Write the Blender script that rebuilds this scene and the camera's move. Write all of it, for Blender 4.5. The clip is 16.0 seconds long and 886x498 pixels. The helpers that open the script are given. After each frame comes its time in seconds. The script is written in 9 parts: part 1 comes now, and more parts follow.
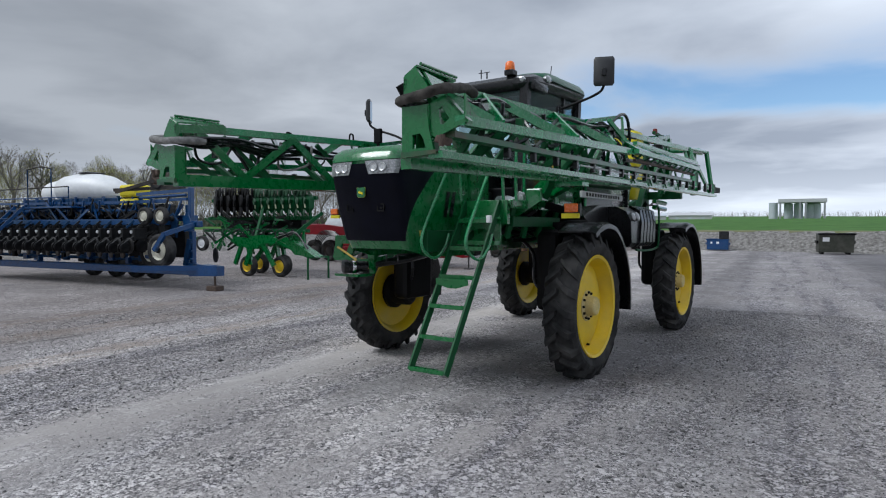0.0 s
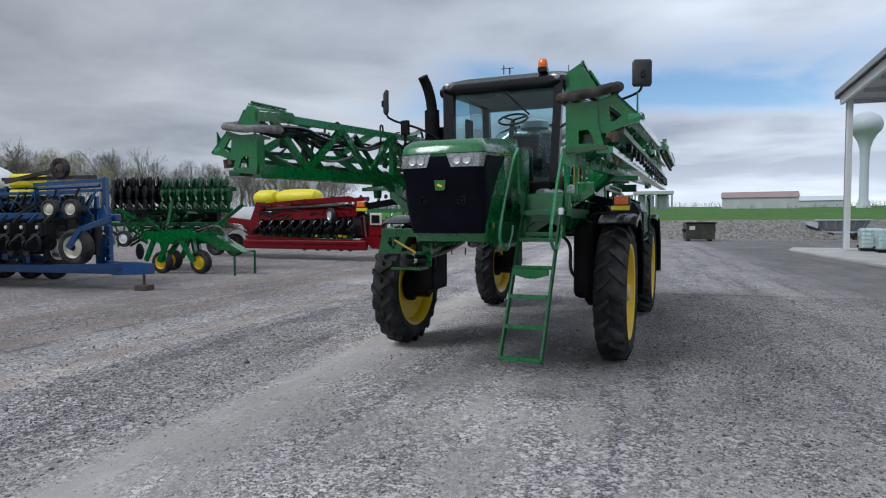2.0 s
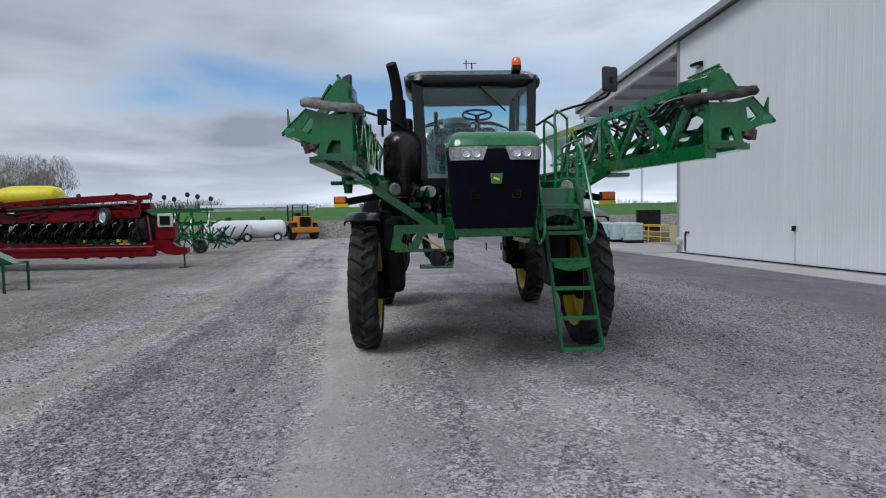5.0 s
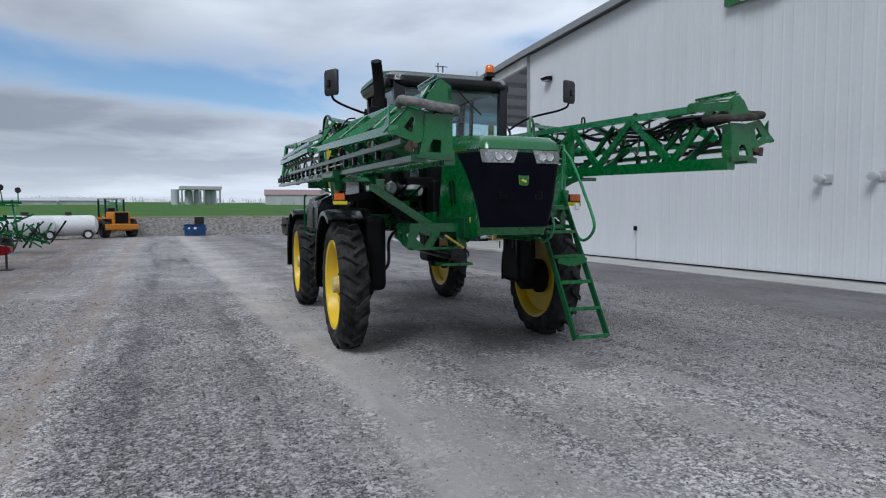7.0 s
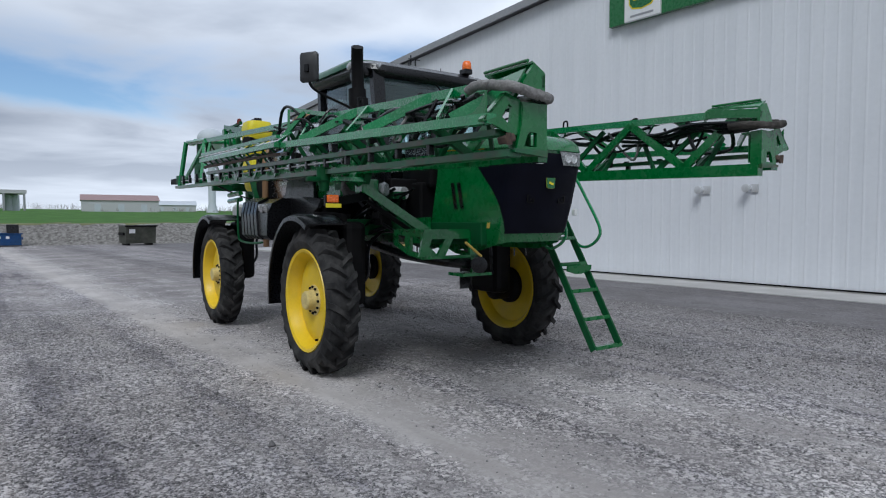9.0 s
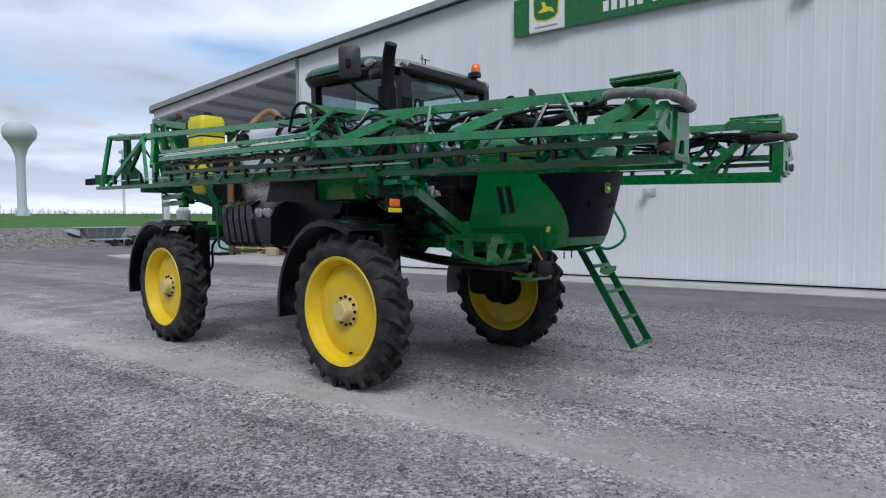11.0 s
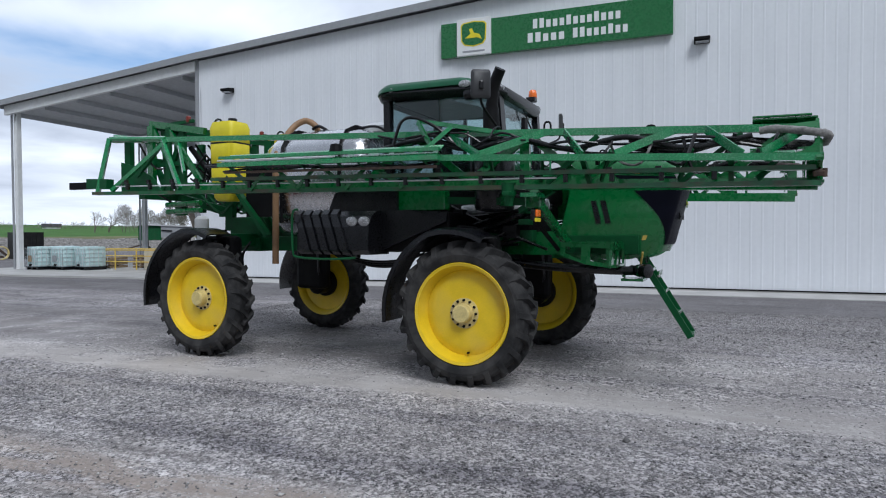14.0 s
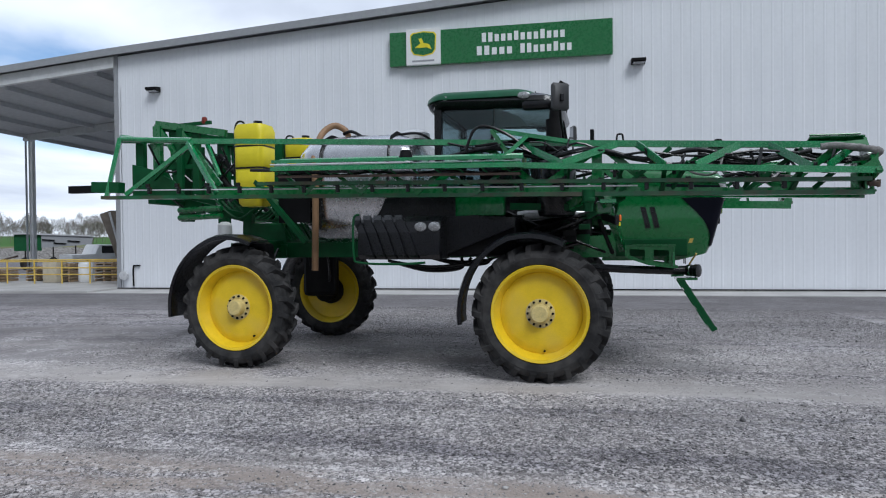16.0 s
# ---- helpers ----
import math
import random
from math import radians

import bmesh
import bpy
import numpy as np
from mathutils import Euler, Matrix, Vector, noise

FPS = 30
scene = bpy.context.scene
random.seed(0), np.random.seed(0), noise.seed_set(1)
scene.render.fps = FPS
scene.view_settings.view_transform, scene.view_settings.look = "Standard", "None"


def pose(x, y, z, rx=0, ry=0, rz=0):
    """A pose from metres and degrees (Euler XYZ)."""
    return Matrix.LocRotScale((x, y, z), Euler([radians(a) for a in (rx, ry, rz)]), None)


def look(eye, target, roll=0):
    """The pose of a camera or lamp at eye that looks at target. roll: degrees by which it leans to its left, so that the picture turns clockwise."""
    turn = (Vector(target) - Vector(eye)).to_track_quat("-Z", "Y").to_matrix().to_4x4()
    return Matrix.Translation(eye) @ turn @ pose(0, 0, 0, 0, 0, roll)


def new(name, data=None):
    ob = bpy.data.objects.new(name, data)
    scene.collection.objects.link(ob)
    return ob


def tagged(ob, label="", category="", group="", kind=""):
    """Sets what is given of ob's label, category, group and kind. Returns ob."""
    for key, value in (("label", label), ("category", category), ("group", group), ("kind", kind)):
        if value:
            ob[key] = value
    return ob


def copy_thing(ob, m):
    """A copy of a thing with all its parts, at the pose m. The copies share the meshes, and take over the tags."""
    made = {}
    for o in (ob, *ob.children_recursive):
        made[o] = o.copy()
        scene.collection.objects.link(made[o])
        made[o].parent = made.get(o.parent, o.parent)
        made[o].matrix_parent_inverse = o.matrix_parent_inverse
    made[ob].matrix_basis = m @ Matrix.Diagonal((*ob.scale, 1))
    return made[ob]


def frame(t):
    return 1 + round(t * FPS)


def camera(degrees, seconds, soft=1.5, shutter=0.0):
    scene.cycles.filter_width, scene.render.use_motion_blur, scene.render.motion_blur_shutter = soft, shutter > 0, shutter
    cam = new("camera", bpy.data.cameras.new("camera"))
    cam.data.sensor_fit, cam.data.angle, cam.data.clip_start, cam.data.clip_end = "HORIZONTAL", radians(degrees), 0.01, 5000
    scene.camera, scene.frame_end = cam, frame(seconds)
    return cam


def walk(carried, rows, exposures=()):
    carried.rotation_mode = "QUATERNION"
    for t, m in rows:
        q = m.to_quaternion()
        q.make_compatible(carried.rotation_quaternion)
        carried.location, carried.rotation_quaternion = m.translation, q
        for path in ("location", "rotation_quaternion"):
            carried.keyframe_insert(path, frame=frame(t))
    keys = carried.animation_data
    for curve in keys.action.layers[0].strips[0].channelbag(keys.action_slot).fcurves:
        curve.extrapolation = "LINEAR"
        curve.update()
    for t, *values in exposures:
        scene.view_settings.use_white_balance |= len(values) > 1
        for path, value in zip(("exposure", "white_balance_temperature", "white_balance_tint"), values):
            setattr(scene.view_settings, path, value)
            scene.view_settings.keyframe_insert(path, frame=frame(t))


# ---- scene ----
cam = camera(71.7, 16.0, 1.1)
PATH = [
    (0, (-0.189, -0.667, 1.785), (-1.158, 1.082, 1.715), 0.1),
    (0.5, (-0.633, -0.986, 1.824), (-1.52, 0.805, 1.743), -0.2),
    (1, (-1.13, -1.19, 1.793), (-1.928, 0.642, 1.703), -0.3),
    (1.5, (-1.641, -1.412, 1.773), (-2.339, 0.46, 1.678), -0.4),
    (2, (-2.121, -1.581, 1.798), (-2.704, 0.33, 1.7), -0.3),
    (2.5, (-2.674, -1.651, 1.805), (-3.131, 0.293, 1.704), -0.3),
    (3, (-3.229, -1.724, 1.796), (-3.552, 0.248, 1.694), -0.4),
    (3.5, (-3.748, -1.711, 1.791), (-3.931, 0.278, 1.689), -0.6),
    (4, (-4.252, -1.644, 1.812), (-4.29, 0.353, 1.712), -0.9),
    (4.2, (-4.466, -1.62, 1.797), (-4.443, 0.377, 1.696), -1.0),
    (6.3, (-6.82, -1.277, 1.774), (-6.157, 0.607, 1.665), -0.3),
    (6.5, (-7.037, -1.221, 1.796), (-6.317, 0.642, 1.688), -0.2),
    (7, (-7.547, -1.096, 1.812), (-6.699, 0.712, 1.692), -0.3),
    (7.5, (-7.917, -0.843, 1.771), (-6.951, 0.905, 1.653), -0.3),
    (8, (-8.235, -0.466, 1.782), (-7.161, 1.218, 1.672), -0.1),
    (8.2, (-8.35, -0.291, 1.777), (-7.235, 1.366, 1.673), -0.1),
    (10.3, (-9.447, 1.66, 1.793), (-7.926, 2.955, 1.697), -0.2),
    (10.5, (-9.618, 1.815, 1.821), (-8.067, 3.074, 1.726), -0.3),
    (11, (-10.1, 2.145, 1.819), (-8.479, 3.313, 1.728), -0.5),
    (11.5, (-10.495, 2.49, 1.799), (-8.818, 3.577, 1.719), -0.7),
    (12, (-10.849, 2.878, 1.818), (-9.125, 3.889, 1.745), -0.7),
    (12.5, (-11.246, 3.246, 1.827), (-9.479, 4.18, 1.759), -0.5),
    (13, (-11.523, 3.703, 1.797), (-9.718, 4.562, 1.735), -0.4),
    (13.5, (-11.826, 4.127, 1.783), (-9.986, 4.909, 1.728), -0.4),
    (14, (-12.108, 4.614, 1.783), (-10.236, 5.317, 1.733), -0.2),
    (14.5, (-12.303, 5.169, 1.797), (-10.403, 5.792, 1.755), -0.3),
    (15, (-12.588, 5.699, 1.796), (-10.662, 6.234, 1.76), -0.4),
    (15.5, (-12.781, 6.222, 1.77), (-10.831, 6.661, 1.741), -0.5),
    (16, (-12.94, 6.807, 1.758), (-10.969, 7.144, 1.731), -0.6),
]
walk(cam, [(t, look(eye, target, roll)) for t, eye, target, roll in PATH], [(0, 0.36, 6000, 7), (4, 0.20, 5950, 7), (8, 0.15, 5950, 7), (12, 0.36, 5900, 8), (16, 0.36, 5900, 8)])

# ---- world, sun, exposure ----
SUN_EL, SUN_AZ = radians(50), radians(232)
world = bpy.data.worlds.new("sky")
scene.world = world
world.use_nodes = True
wn, wl = world.node_tree.nodes, world.node_tree.links
wn.clear()
w_out = wn.new("ShaderNodeOutputWorld")
w_bg = wn.new("ShaderNodeBackground")
w_sky = wn.new("ShaderNodeTexSky")
w_sky.sky_type, w_sky.sun_disc = "NISHITA", False
w_sky.sun_elevation, w_sky.sun_rotation = SUN_EL, SUN_AZ
w_sky.air_density, w_sky.dust_density, w_sky.ozone_density = 1.0, 0.2, 3.0
w_co = wn.new("ShaderNodeTexCoord")
w_sep = wn.new("ShaderNodeSeparateXYZ")
wl.new(w_co.outputs["Generated"], w_sep.inputs[0])


def wmath(op, a, b=None, c=None, clamp=False):
    n = wn.new("ShaderNodeMath")
    n.operation, n.use_clamp = op, clamp
    for k, v in enumerate((a, b, c)):
        if v is None:
            continue
        if isinstance(v, (int, float)):
            n.inputs[k].default_value = v
        else:
            wl.new(v, n.inputs[k])
    return n.outputs[0]


# the cloud deck: direction mapped on to a flat layer overhead
w_h = wmath("ADD", wmath("MAXIMUM", w_sep.outputs[2], 0.0), 0.11)
w_u = wmath("DIVIDE", w_sep.outputs[0], w_h)
w_v = wmath("DIVIDE", w_sep.outputs[1], w_h)
w_map = wn.new("ShaderNodeCombineXYZ")
wl.new(w_u, w_map.inputs[0])
wl.new(w_v, w_map.inputs[1])
w_map.inputs[2].default_value = 3.3


def wnoise(scale, detail, rough, dist=0.0):
    n = wn.new("ShaderNodeTexNoise")
    n.inputs["Scale"].default_value, n.inputs["Detail"].default_value = scale, detail
    n.inputs["Roughness"].default_value, n.inputs["Distortion"].default_value = rough, dist
    wl.new(w_map.outputs[0], n.inputs["Vector"])
    return n.outputs["Fac"]


w_big, w_fine = wnoise(0.28, 4, 0.48, 0.2), wnoise(0.80, 6, 0.52, 0.3)


def wrange(v, a, z, lo=0.0, hi=1.0):
    r = wn.new("ShaderNodeMapRange")
    r.interpolation_type = "SMOOTHSTEP"
    for key, x in (("From Min", a), ("From Max", z), ("To Min", lo), ("To Max", hi)):
        r.inputs[key].default_value = x
    wl.new(v, r.inputs["Value"])
    return r.outputs["Result"]


# the weather front has passed to the north: a clear gap under the cloud's edge
w_az = wmath("ARCTAN2", w_sep.outputs[0], w_sep.outputs[1])
w_gap = wmath("MULTIPLY", wrange(w_az, -0.62, -0.20), wrange(w_az, 1.3, 0.8))
w_gap = wmath("MULTIPLY", w_gap, wmath("MULTIPLY", wrange(w_sep.outputs[2], 0.085, 0.175), wrange(w_sep.outputs[2], 0.36, 0.20)))
w_cover = wmath("SUBTRACT", wmath("ADD", wmath("MULTIPLY", w_big, 0.55), wmath("MULTIPLY", w_fine, 0.65)), wmath("MULTIPLY", w_gap, 0.27))
w_haze = wmath("SUBTRACT", 1.0, wmath("MULTIPLY", w_sep.outputs[2], 9.0), clamp=True)
w_fac = wn.new("ShaderNodeMapRange")
w_fac.interpolation_type = "SMOOTHSTEP"
w_fac.inputs["From Min"].default_value, w_fac.inputs["From Max"].default_value = 0.26, 0.47
wl.new(wmath("ADD", w_cover, wmath("MULTIPLY", w_haze, 0.40)), w_fac.inputs["Value"])
w_tone = wn.new("ShaderNodeValToRGB")
e0, e1 = w_tone.color_ramp.elements
e0.position, e0.color = 0.40, (0.98, 1.0, 1.06, 1)
e1.position, e1.color = 0.60, (0.38, 0.41, 0.48, 1)
wl.new(wmath("ADD", wmath("MULTIPLY", w_big, 0.55), wmath("MULTIPLY", w_fine, 0.45)), w_tone.inputs["Fac"])
w_mixh = wn.new("ShaderNodeMix")
w_mixh.data_type = "RGBA"
wl.new(wmath("MULTIPLY", w_haze, 0.65), w_mixh.inputs["Factor"])
w_shade = wn.new("ShaderNodeMapRange")
w_shade.inputs["From Min"].default_value, w_shade.inputs["From Max"].default_value = -0.48, 0.5
w_shade.inputs["To Min"].default_value, w_shade.inputs["To Max"].default_value = 0.46, 1.20
wl.new(wmath("ADD", wmath("MULTIPLY", w_sep.outputs[0], 0.8), wmath("MULTIPLY", w_sep.outputs[1], 0.25)), w_shade.inputs["Value"])
w_dim = wn.new("ShaderNodeVectorMath")
w_dim.operation = "SCALE"
wl.new(w_tone.outputs["Color"], w_dim.inputs[0])
wl.new(w_shade.outputs["Result"], w_dim.inputs["Scale"])
wl.new(w_dim.outputs[0], w_mixh.inputs["A"])
w_mixh.inputs["B"].default_value = (1.02, 1.05, 1.12, 1)
w_cl = wn.new("ShaderNodeMix")
w_cl.data_type, w_cl.blend_type = "RGBA", "MULTIPLY"
w_cl.inputs["Factor"].default_value = 1.0
wl.new(w_mixh.outputs["Result"], w_cl.inputs["A"])
w_cl.inputs["B"].default_value = (8.0, 8.0, 8.0, 1)
w_mix = wn.new("ShaderNodeMix")
w_mix.data_type = "RGBA"
wl.new(w_fac.outputs["Result"], w_mix.inputs["Factor"])
wl.new(w_sky.outputs["Color"], w_mix.inputs["A"])
wl.new(w_cl.outputs["Result"], w_mix.inputs["B"])
wl.new(w_mix.outputs["Result"], w_bg.inputs["Color"])
w_bg.inputs["Strength"].default_value = 0.10
wl.new(w_bg.outputs[0], w_out.inputs["Surface"])

sun_data = bpy.data.lights.new("sun", "SUN")
sun_data.energy, sun_data.angle, sun_data.color = 1.5, radians(25), (1.0, 0.98, 0.95)
sun = new("sun", sun_data)
sun.matrix_world = look((math.sin(SUN_AZ) * 40, math.cos(SUN_AZ) * 40, 40 * math.tan(SUN_EL)), (0, 0, 0))

# ---- materials ----


def material(name, color, rough=0.5, spec=0.5, metal=0.0, var=0.15, scale=6.0, fine=60.0, bump=0.0, dirt=None, dirt_amount=0.0, coat=0.0, rnd=0.0, dirt_scale=1.6, lo=0.5, hi=0.75):
    """Principled paint or plastic with broad and fine variation, dust patches and optional relief."""
    m = bpy.data.materials.new(name)
    m.use_nodes = True
    n, l = m.node_tree.nodes, m.node_tree.links
    b = n["Principled BSDF"]
    co = n.new("ShaderNodeTexCoord")

    def tex(sc, det=4.0):
        t = n.new("ShaderNodeTexNoise")
        t.inputs["Scale"].default_value, t.inputs["Detail"].default_value = sc, det
        l.new(co.outputs["Object"], t.inputs["Vector"])
        return t

    def ramp(src, a, z, p0=0.3, p1=0.7):
        r = n.new("ShaderNodeMapRange")
        r.inputs["From Min"].default_value, r.inputs["From Max"].default_value = p0, p1
        r.inputs["To Min"].default_value, r.inputs["To Max"].default_value = a, z
        l.new(src, r.inputs["Value"])
        return r.outputs["Result"]

    big, small = tex(scale), tex(fine)
    hsv = n.new("ShaderNodeHueSaturation")
    hsv.inputs["Color"].default_value = (*color, 1)
    add = n.new("ShaderNodeMath")
    add.operation = "MULTIPLY"
    l.new(ramp(big.outputs["Fac"], 1 - var, 1 + var), add.inputs[0])
    l.new(ramp(small.outputs["Fac"], 1 - var * 0.6, 1 + var * 0.6), add.inputs[1])
    val = add.outputs[0]
    if rnd:
        info = n.new("ShaderNodeObjectInfo")
        mul = n.new("ShaderNodeMath")
        mul.operation = "MULTIPLY"
        l.new(val, mul.inputs[0])
        l.new(ramp(info.outputs["Random"], 1 - rnd, 1 + rnd, 0, 1), mul.inputs[1])
        val = mul.outputs[0]
    l.new(val, hsv.inputs["Value"])
    out = hsv.outputs["Color"]
    if dirt:
        mx = n.new("ShaderNodeMix")
        mx.data_type = "RGBA"
        l.new(ramp(tex(dirt_scale, 7).outputs["Fac"], 0, dirt_amount, lo, hi), mx.inputs["Factor"])
        l.new(out, mx.inputs["A"])
        mx.inputs["B"].default_value = (*dirt, 1)
        out = mx.outputs["Result"]
    l.new(out, b.inputs["Base Color"])
    b.inputs["Metallic"].default_value = metal
    l.new(ramp(small.outputs["Fac"], max(0.03, rough - 0.08), min(1, rough + 0.1)), b.inputs["Roughness"])
    b.inputs["Specular IOR Level"].default_value = spec
    b.inputs["Coat Weight"].default_value = coat
    b.inputs["Coat Roughness"].default_value = 0.10
    if bump:
        bp = n.new("ShaderNodeBump")
        bp.inputs["Strength"].default_value, bp.inputs["Distance"].default_value = 0.6, bump
        l.new(small.outputs["Fac"], bp.inputs["Height"])
        l.new(bp.outputs[0], b.inputs["Normal"])
    return m


def glass(name, tint, rough=0.02):
    m = bpy.data.materials.new(name)
    m.use_nodes = True
    n, l = m.node_tree.nodes, m.node_tree.links
    n.clear()
    o, mix = n.new("ShaderNodeOutputMaterial"), n.new("ShaderNodeMixShader")
    tr, gl, lw = n.new("ShaderNodeBsdfTransparent"), n.new("ShaderNodeBsdfGlossy"), n.new("ShaderNodeLayerWeight")
    pw, fr = n.new("ShaderNodeMath"), n.new("ShaderNodeMath")
    tr.inputs["Color"].default_value = (*tint, 1)
    gl.inputs["Roughness"].default_value = rough
    lw.inputs["Blend"].default_value = 0.5
    pw.operation, pw.inputs[1].default_value = "POWER", 4.0
    fr.operation, fr.inputs[1].default_value, fr.inputs[2].default_value = "MULTIPLY_ADD", 0.9, 0.045
    l.new(lw.outputs["Facing"], pw.inputs[0])
    l.new(pw.outputs[0], fr.inputs[0])
    l.new(fr.outputs[0], mix.inputs["Fac"])
    l.new(tr.outputs[0], mix.inputs[1])
    l.new(gl.outputs[0], mix.inputs[2])
    l.new(mix.outputs[0], o.inputs["Surface"])
    return m


DUST = (0.33, 0.30, 0.27)
GREEN = material("green_paint", (0.003, 0.135, 0.028), 0.28, spec=0.45, coat=0.9, var=0.08, fine=14, dirt=(0.015, 0.12, 0.040), dirt_amount=0.2)
GREEN_DIRTY = material("green_paint_dusty", (0.008, 0.215, 0.066), 0.24, spec=0.7, coat=0.9, var=0.2, dirt=(0.12, 0.25, 0.15), dirt_amount=0.40, dirt_scale=2.6, lo=0.45)
GREEN_DARK = material("green_frame", (0.003, 0.075, 0.022), 0.5, spec=0.25, var=0.2, dirt=(0.04, 0.06, 0.04), dirt_amount=0.3)
YELLOW = material("yellow_paint", (0.80, 0.56, 0.012), 0.42, var=0.06, dirt=(0.45, 0.36, 0.16), dirt_amount=0.35, coat=0.1)
YELLOW_POLY = material("yellow_poly", (0.78, 0.66, 0.02), 0.45, var=0.06)
HUB = material("dusty_hub", (0.62, 0.50, 0.20), 0.7, var=0.2, dirt=(0.50, 0.45, 0.34), dirt_amount=0.8)
RUBBER = material("tyre_rubber", (0.028, 0.028, 0.029), 0.8, spec=0.15, var=0.25, fine=40, bump=0.004, dirt=(0.105, 0.10, 0.096), dirt_amount=0.7, dirt_scale=3.0, lo=0.42)
BLACK = material("black_plastic", (0.004, 0.0042, 0.006), 0.30, spec=0.35, coat=0.25, var=0.2, dirt=(0.03, 0.03, 0.03), dirt_amount=0.2)
BLACK_MATT = material("black_steel", (0.005, 0.005, 0.006), 0.55, spec=0.15, var=0.25, dirt=(0.03, 0.028, 0.026), dirt_amount=0.35)
NAVY = material("grille_mesh", (0.003, 0.0035, 0.009), 0.45, spec=0.1, var=0.2, fine=180, bump=0.003)
GREYHOSE = material("grey_sleeve", (0.22, 0.215, 0.21), 0.85, spec=0.2, var=0.35, scale=14, bump=0.006, dirt=(0.06, 0.06, 0.06), dirt_amount=0.7, dirt_scale=6.0)
STEEL = material("stainless_steel", (0.66, 0.67, 0.69), 0.34, metal=0.35, var=0.12, dirt=(0.40, 0.39, 0.37), dirt_amount=0.35)
CHROME = material("chrome", (0.7, 0.7, 0.72), 0.15, metal=1.0, var=0.05)
LAMP = material("lamp_lens", (0.34, 0.35, 0.36), 0.22, metal=0.3, var=0.35, scale=26, coat=0.6)
AMBER = material("amber_lens", (0.85, 0.16, 0.01), 0.25, var=0.1, coat=0.5)
REDLENS = material("red_lens", (0.20, 0.03, 0.02), 0.3, var=0.1)
BULB = material("lamp_reflector", (0.62, 0.63, 0.64), 0.35, metal=0.4, var=0.2, scale=40)
CAB_GREY = material("cab_headliner", (0.42, 0.42, 0.43), 0.8, var=0.08)
MIRROR_GREY = material("mirror_housing", (0.03, 0.031, 0.034), 0.5, var=0.15, dirt=(0.10, 0.10, 0.10), dirt_amount=0.3)
BADGE = material("badge_rim", (0.24, 0.32, 0.04), 0.5, var=0.05)
SLEEVE_DARK = material("dark_sleeve", (0.055, 0.05, 0.045), 0.8, spec=0.25, var=0.4, scale=12, bump=0.006, dirt=(0.13, 0.12, 0.11), dirt_amount=0.5, dirt_scale=6.0)
MIRROR_GLASS = material("mirror_glass", (0.30, 0.31, 0.33), 0.08, metal=1.0, var=0.03)
TANK_STEEL = material("brushed_stainless", (0.62, 0.63, 0.65), 0.22, metal=1.0, var=0.04, fine=25, dirt=(0.34, 0.33, 0.32), dirt_amount=0.4)
GREEN_RUST = material("green_rusty", (0.005, 0.105, 0.034), 0.4, spec=0.5, coat=0.5, var=0.2, dirt=(0.085, 0.048, 0.032), dirt_amount=0.75, dirt_scale=3.2, lo=0.46, hi=0.66)
BROWNHOSE = material("brown_hose", (0.26, 0.15, 0.075), 0.55, var=0.15)
RUST = material("rusty_steel", (0.075, 0.05, 0.038), 0.75, var=0.4, scale=20, bump=0.003)
WHITE = material("white_paint", (0.74, 0.75, 0.76), 0.45, var=0.05, dirt=(0.45, 0.44, 0.42), dirt_amount=0.3)
TANK_WHITE = material("white_poly", (0.78, 0.79, 0.80), 0.42, var=0.05, dirt=(0.5, 0.5, 0.5), dirt_amount=0.25)
RED = material("red_paint", (0.155, 0.002, 0.007), 0.36, spec=0.25, var=0.15, dirt=(0.07, 0.006, 0.010), dirt_amount=0.3)
BLUE = material("blue_paint", (0.001, 0.045, 0.160), 0.32, spec=0.4, coat=0.5, var=0.15, dirt=(0.01, 0.045, 0.11), dirt_amount=0.35)
ORANGE = material("loader_paint", (0.58, 0.215, 0.016), 0.45, var=0.1, dirt=(0.3, 0.2, 0.1), dirt_amount=0.3)
BLUE_DARK = material("blue_paint_worn", (0.003, 0.036, 0.105), 0.5, spec=0.25, var=0.25, dirt=(0.03, 0.035, 0.04), dirt_amount=0.5)
CREAM = material("cream_paint", (0.62, 0.60, 0.50), 0.5, var=0.08, dirt=(0.32, 0.30, 0.26), dirt_amount=0.4)
HOPPER_GREY = material("hopper_grey", (0.46, 0.48, 0.50), 0.5, var=0.1, dirt=(0.25, 0.26, 0.27), dirt_amount=0.3)
IRON = material("disc_iron", (0.055, 0.05, 0.048), 0.55, spec=0.2, metal=0.3, var=0.3, dirt=(0.12, 0.09, 0.07), dirt_amount=0.4)
GLASS = glass("cab_glass", (0.84, 0.93, 0.94))
GLASS_DARK = glass("smoked_glass", (0.62, 0.69, 0.71))
CONCRETE = material("concrete", (0.46, 0.45, 0.44), 0.85, var=0.12, scale=1.2, fine=30, bump=0.004, dirt=(0.28, 0.27, 0.26), dirt_amount=0.5, dirt_scale=0.5)
SIDING = material("white_siding", (0.76, 0.78, 0.82), 0.42, var=0.03, scale=0.4, fine=8, rnd=0.02)
TRIM = material("grey_trim", (0.30, 0.31, 0.33), 0.5, var=0.06)
SOFFIT = material("soffit_panel", (0.47, 0.48, 0.50), 0.6, var=0.08)
ROOFING = material("grey_roofing", (0.26, 0.27, 0.29), 0.5, var=0.08)
SIGN_GREEN = material("green_paint", (0.003, 0.135, 0.028), 0.28, spec=0.45, coat=0.9, var=0.08, fine=14, dirt=(0.015, 0.12, 0.040), dirt_amount=0.2)
SIGN_WHITE = material("sign_white", (0.78, 0.79, 0.80), 0.4, var=0.03)
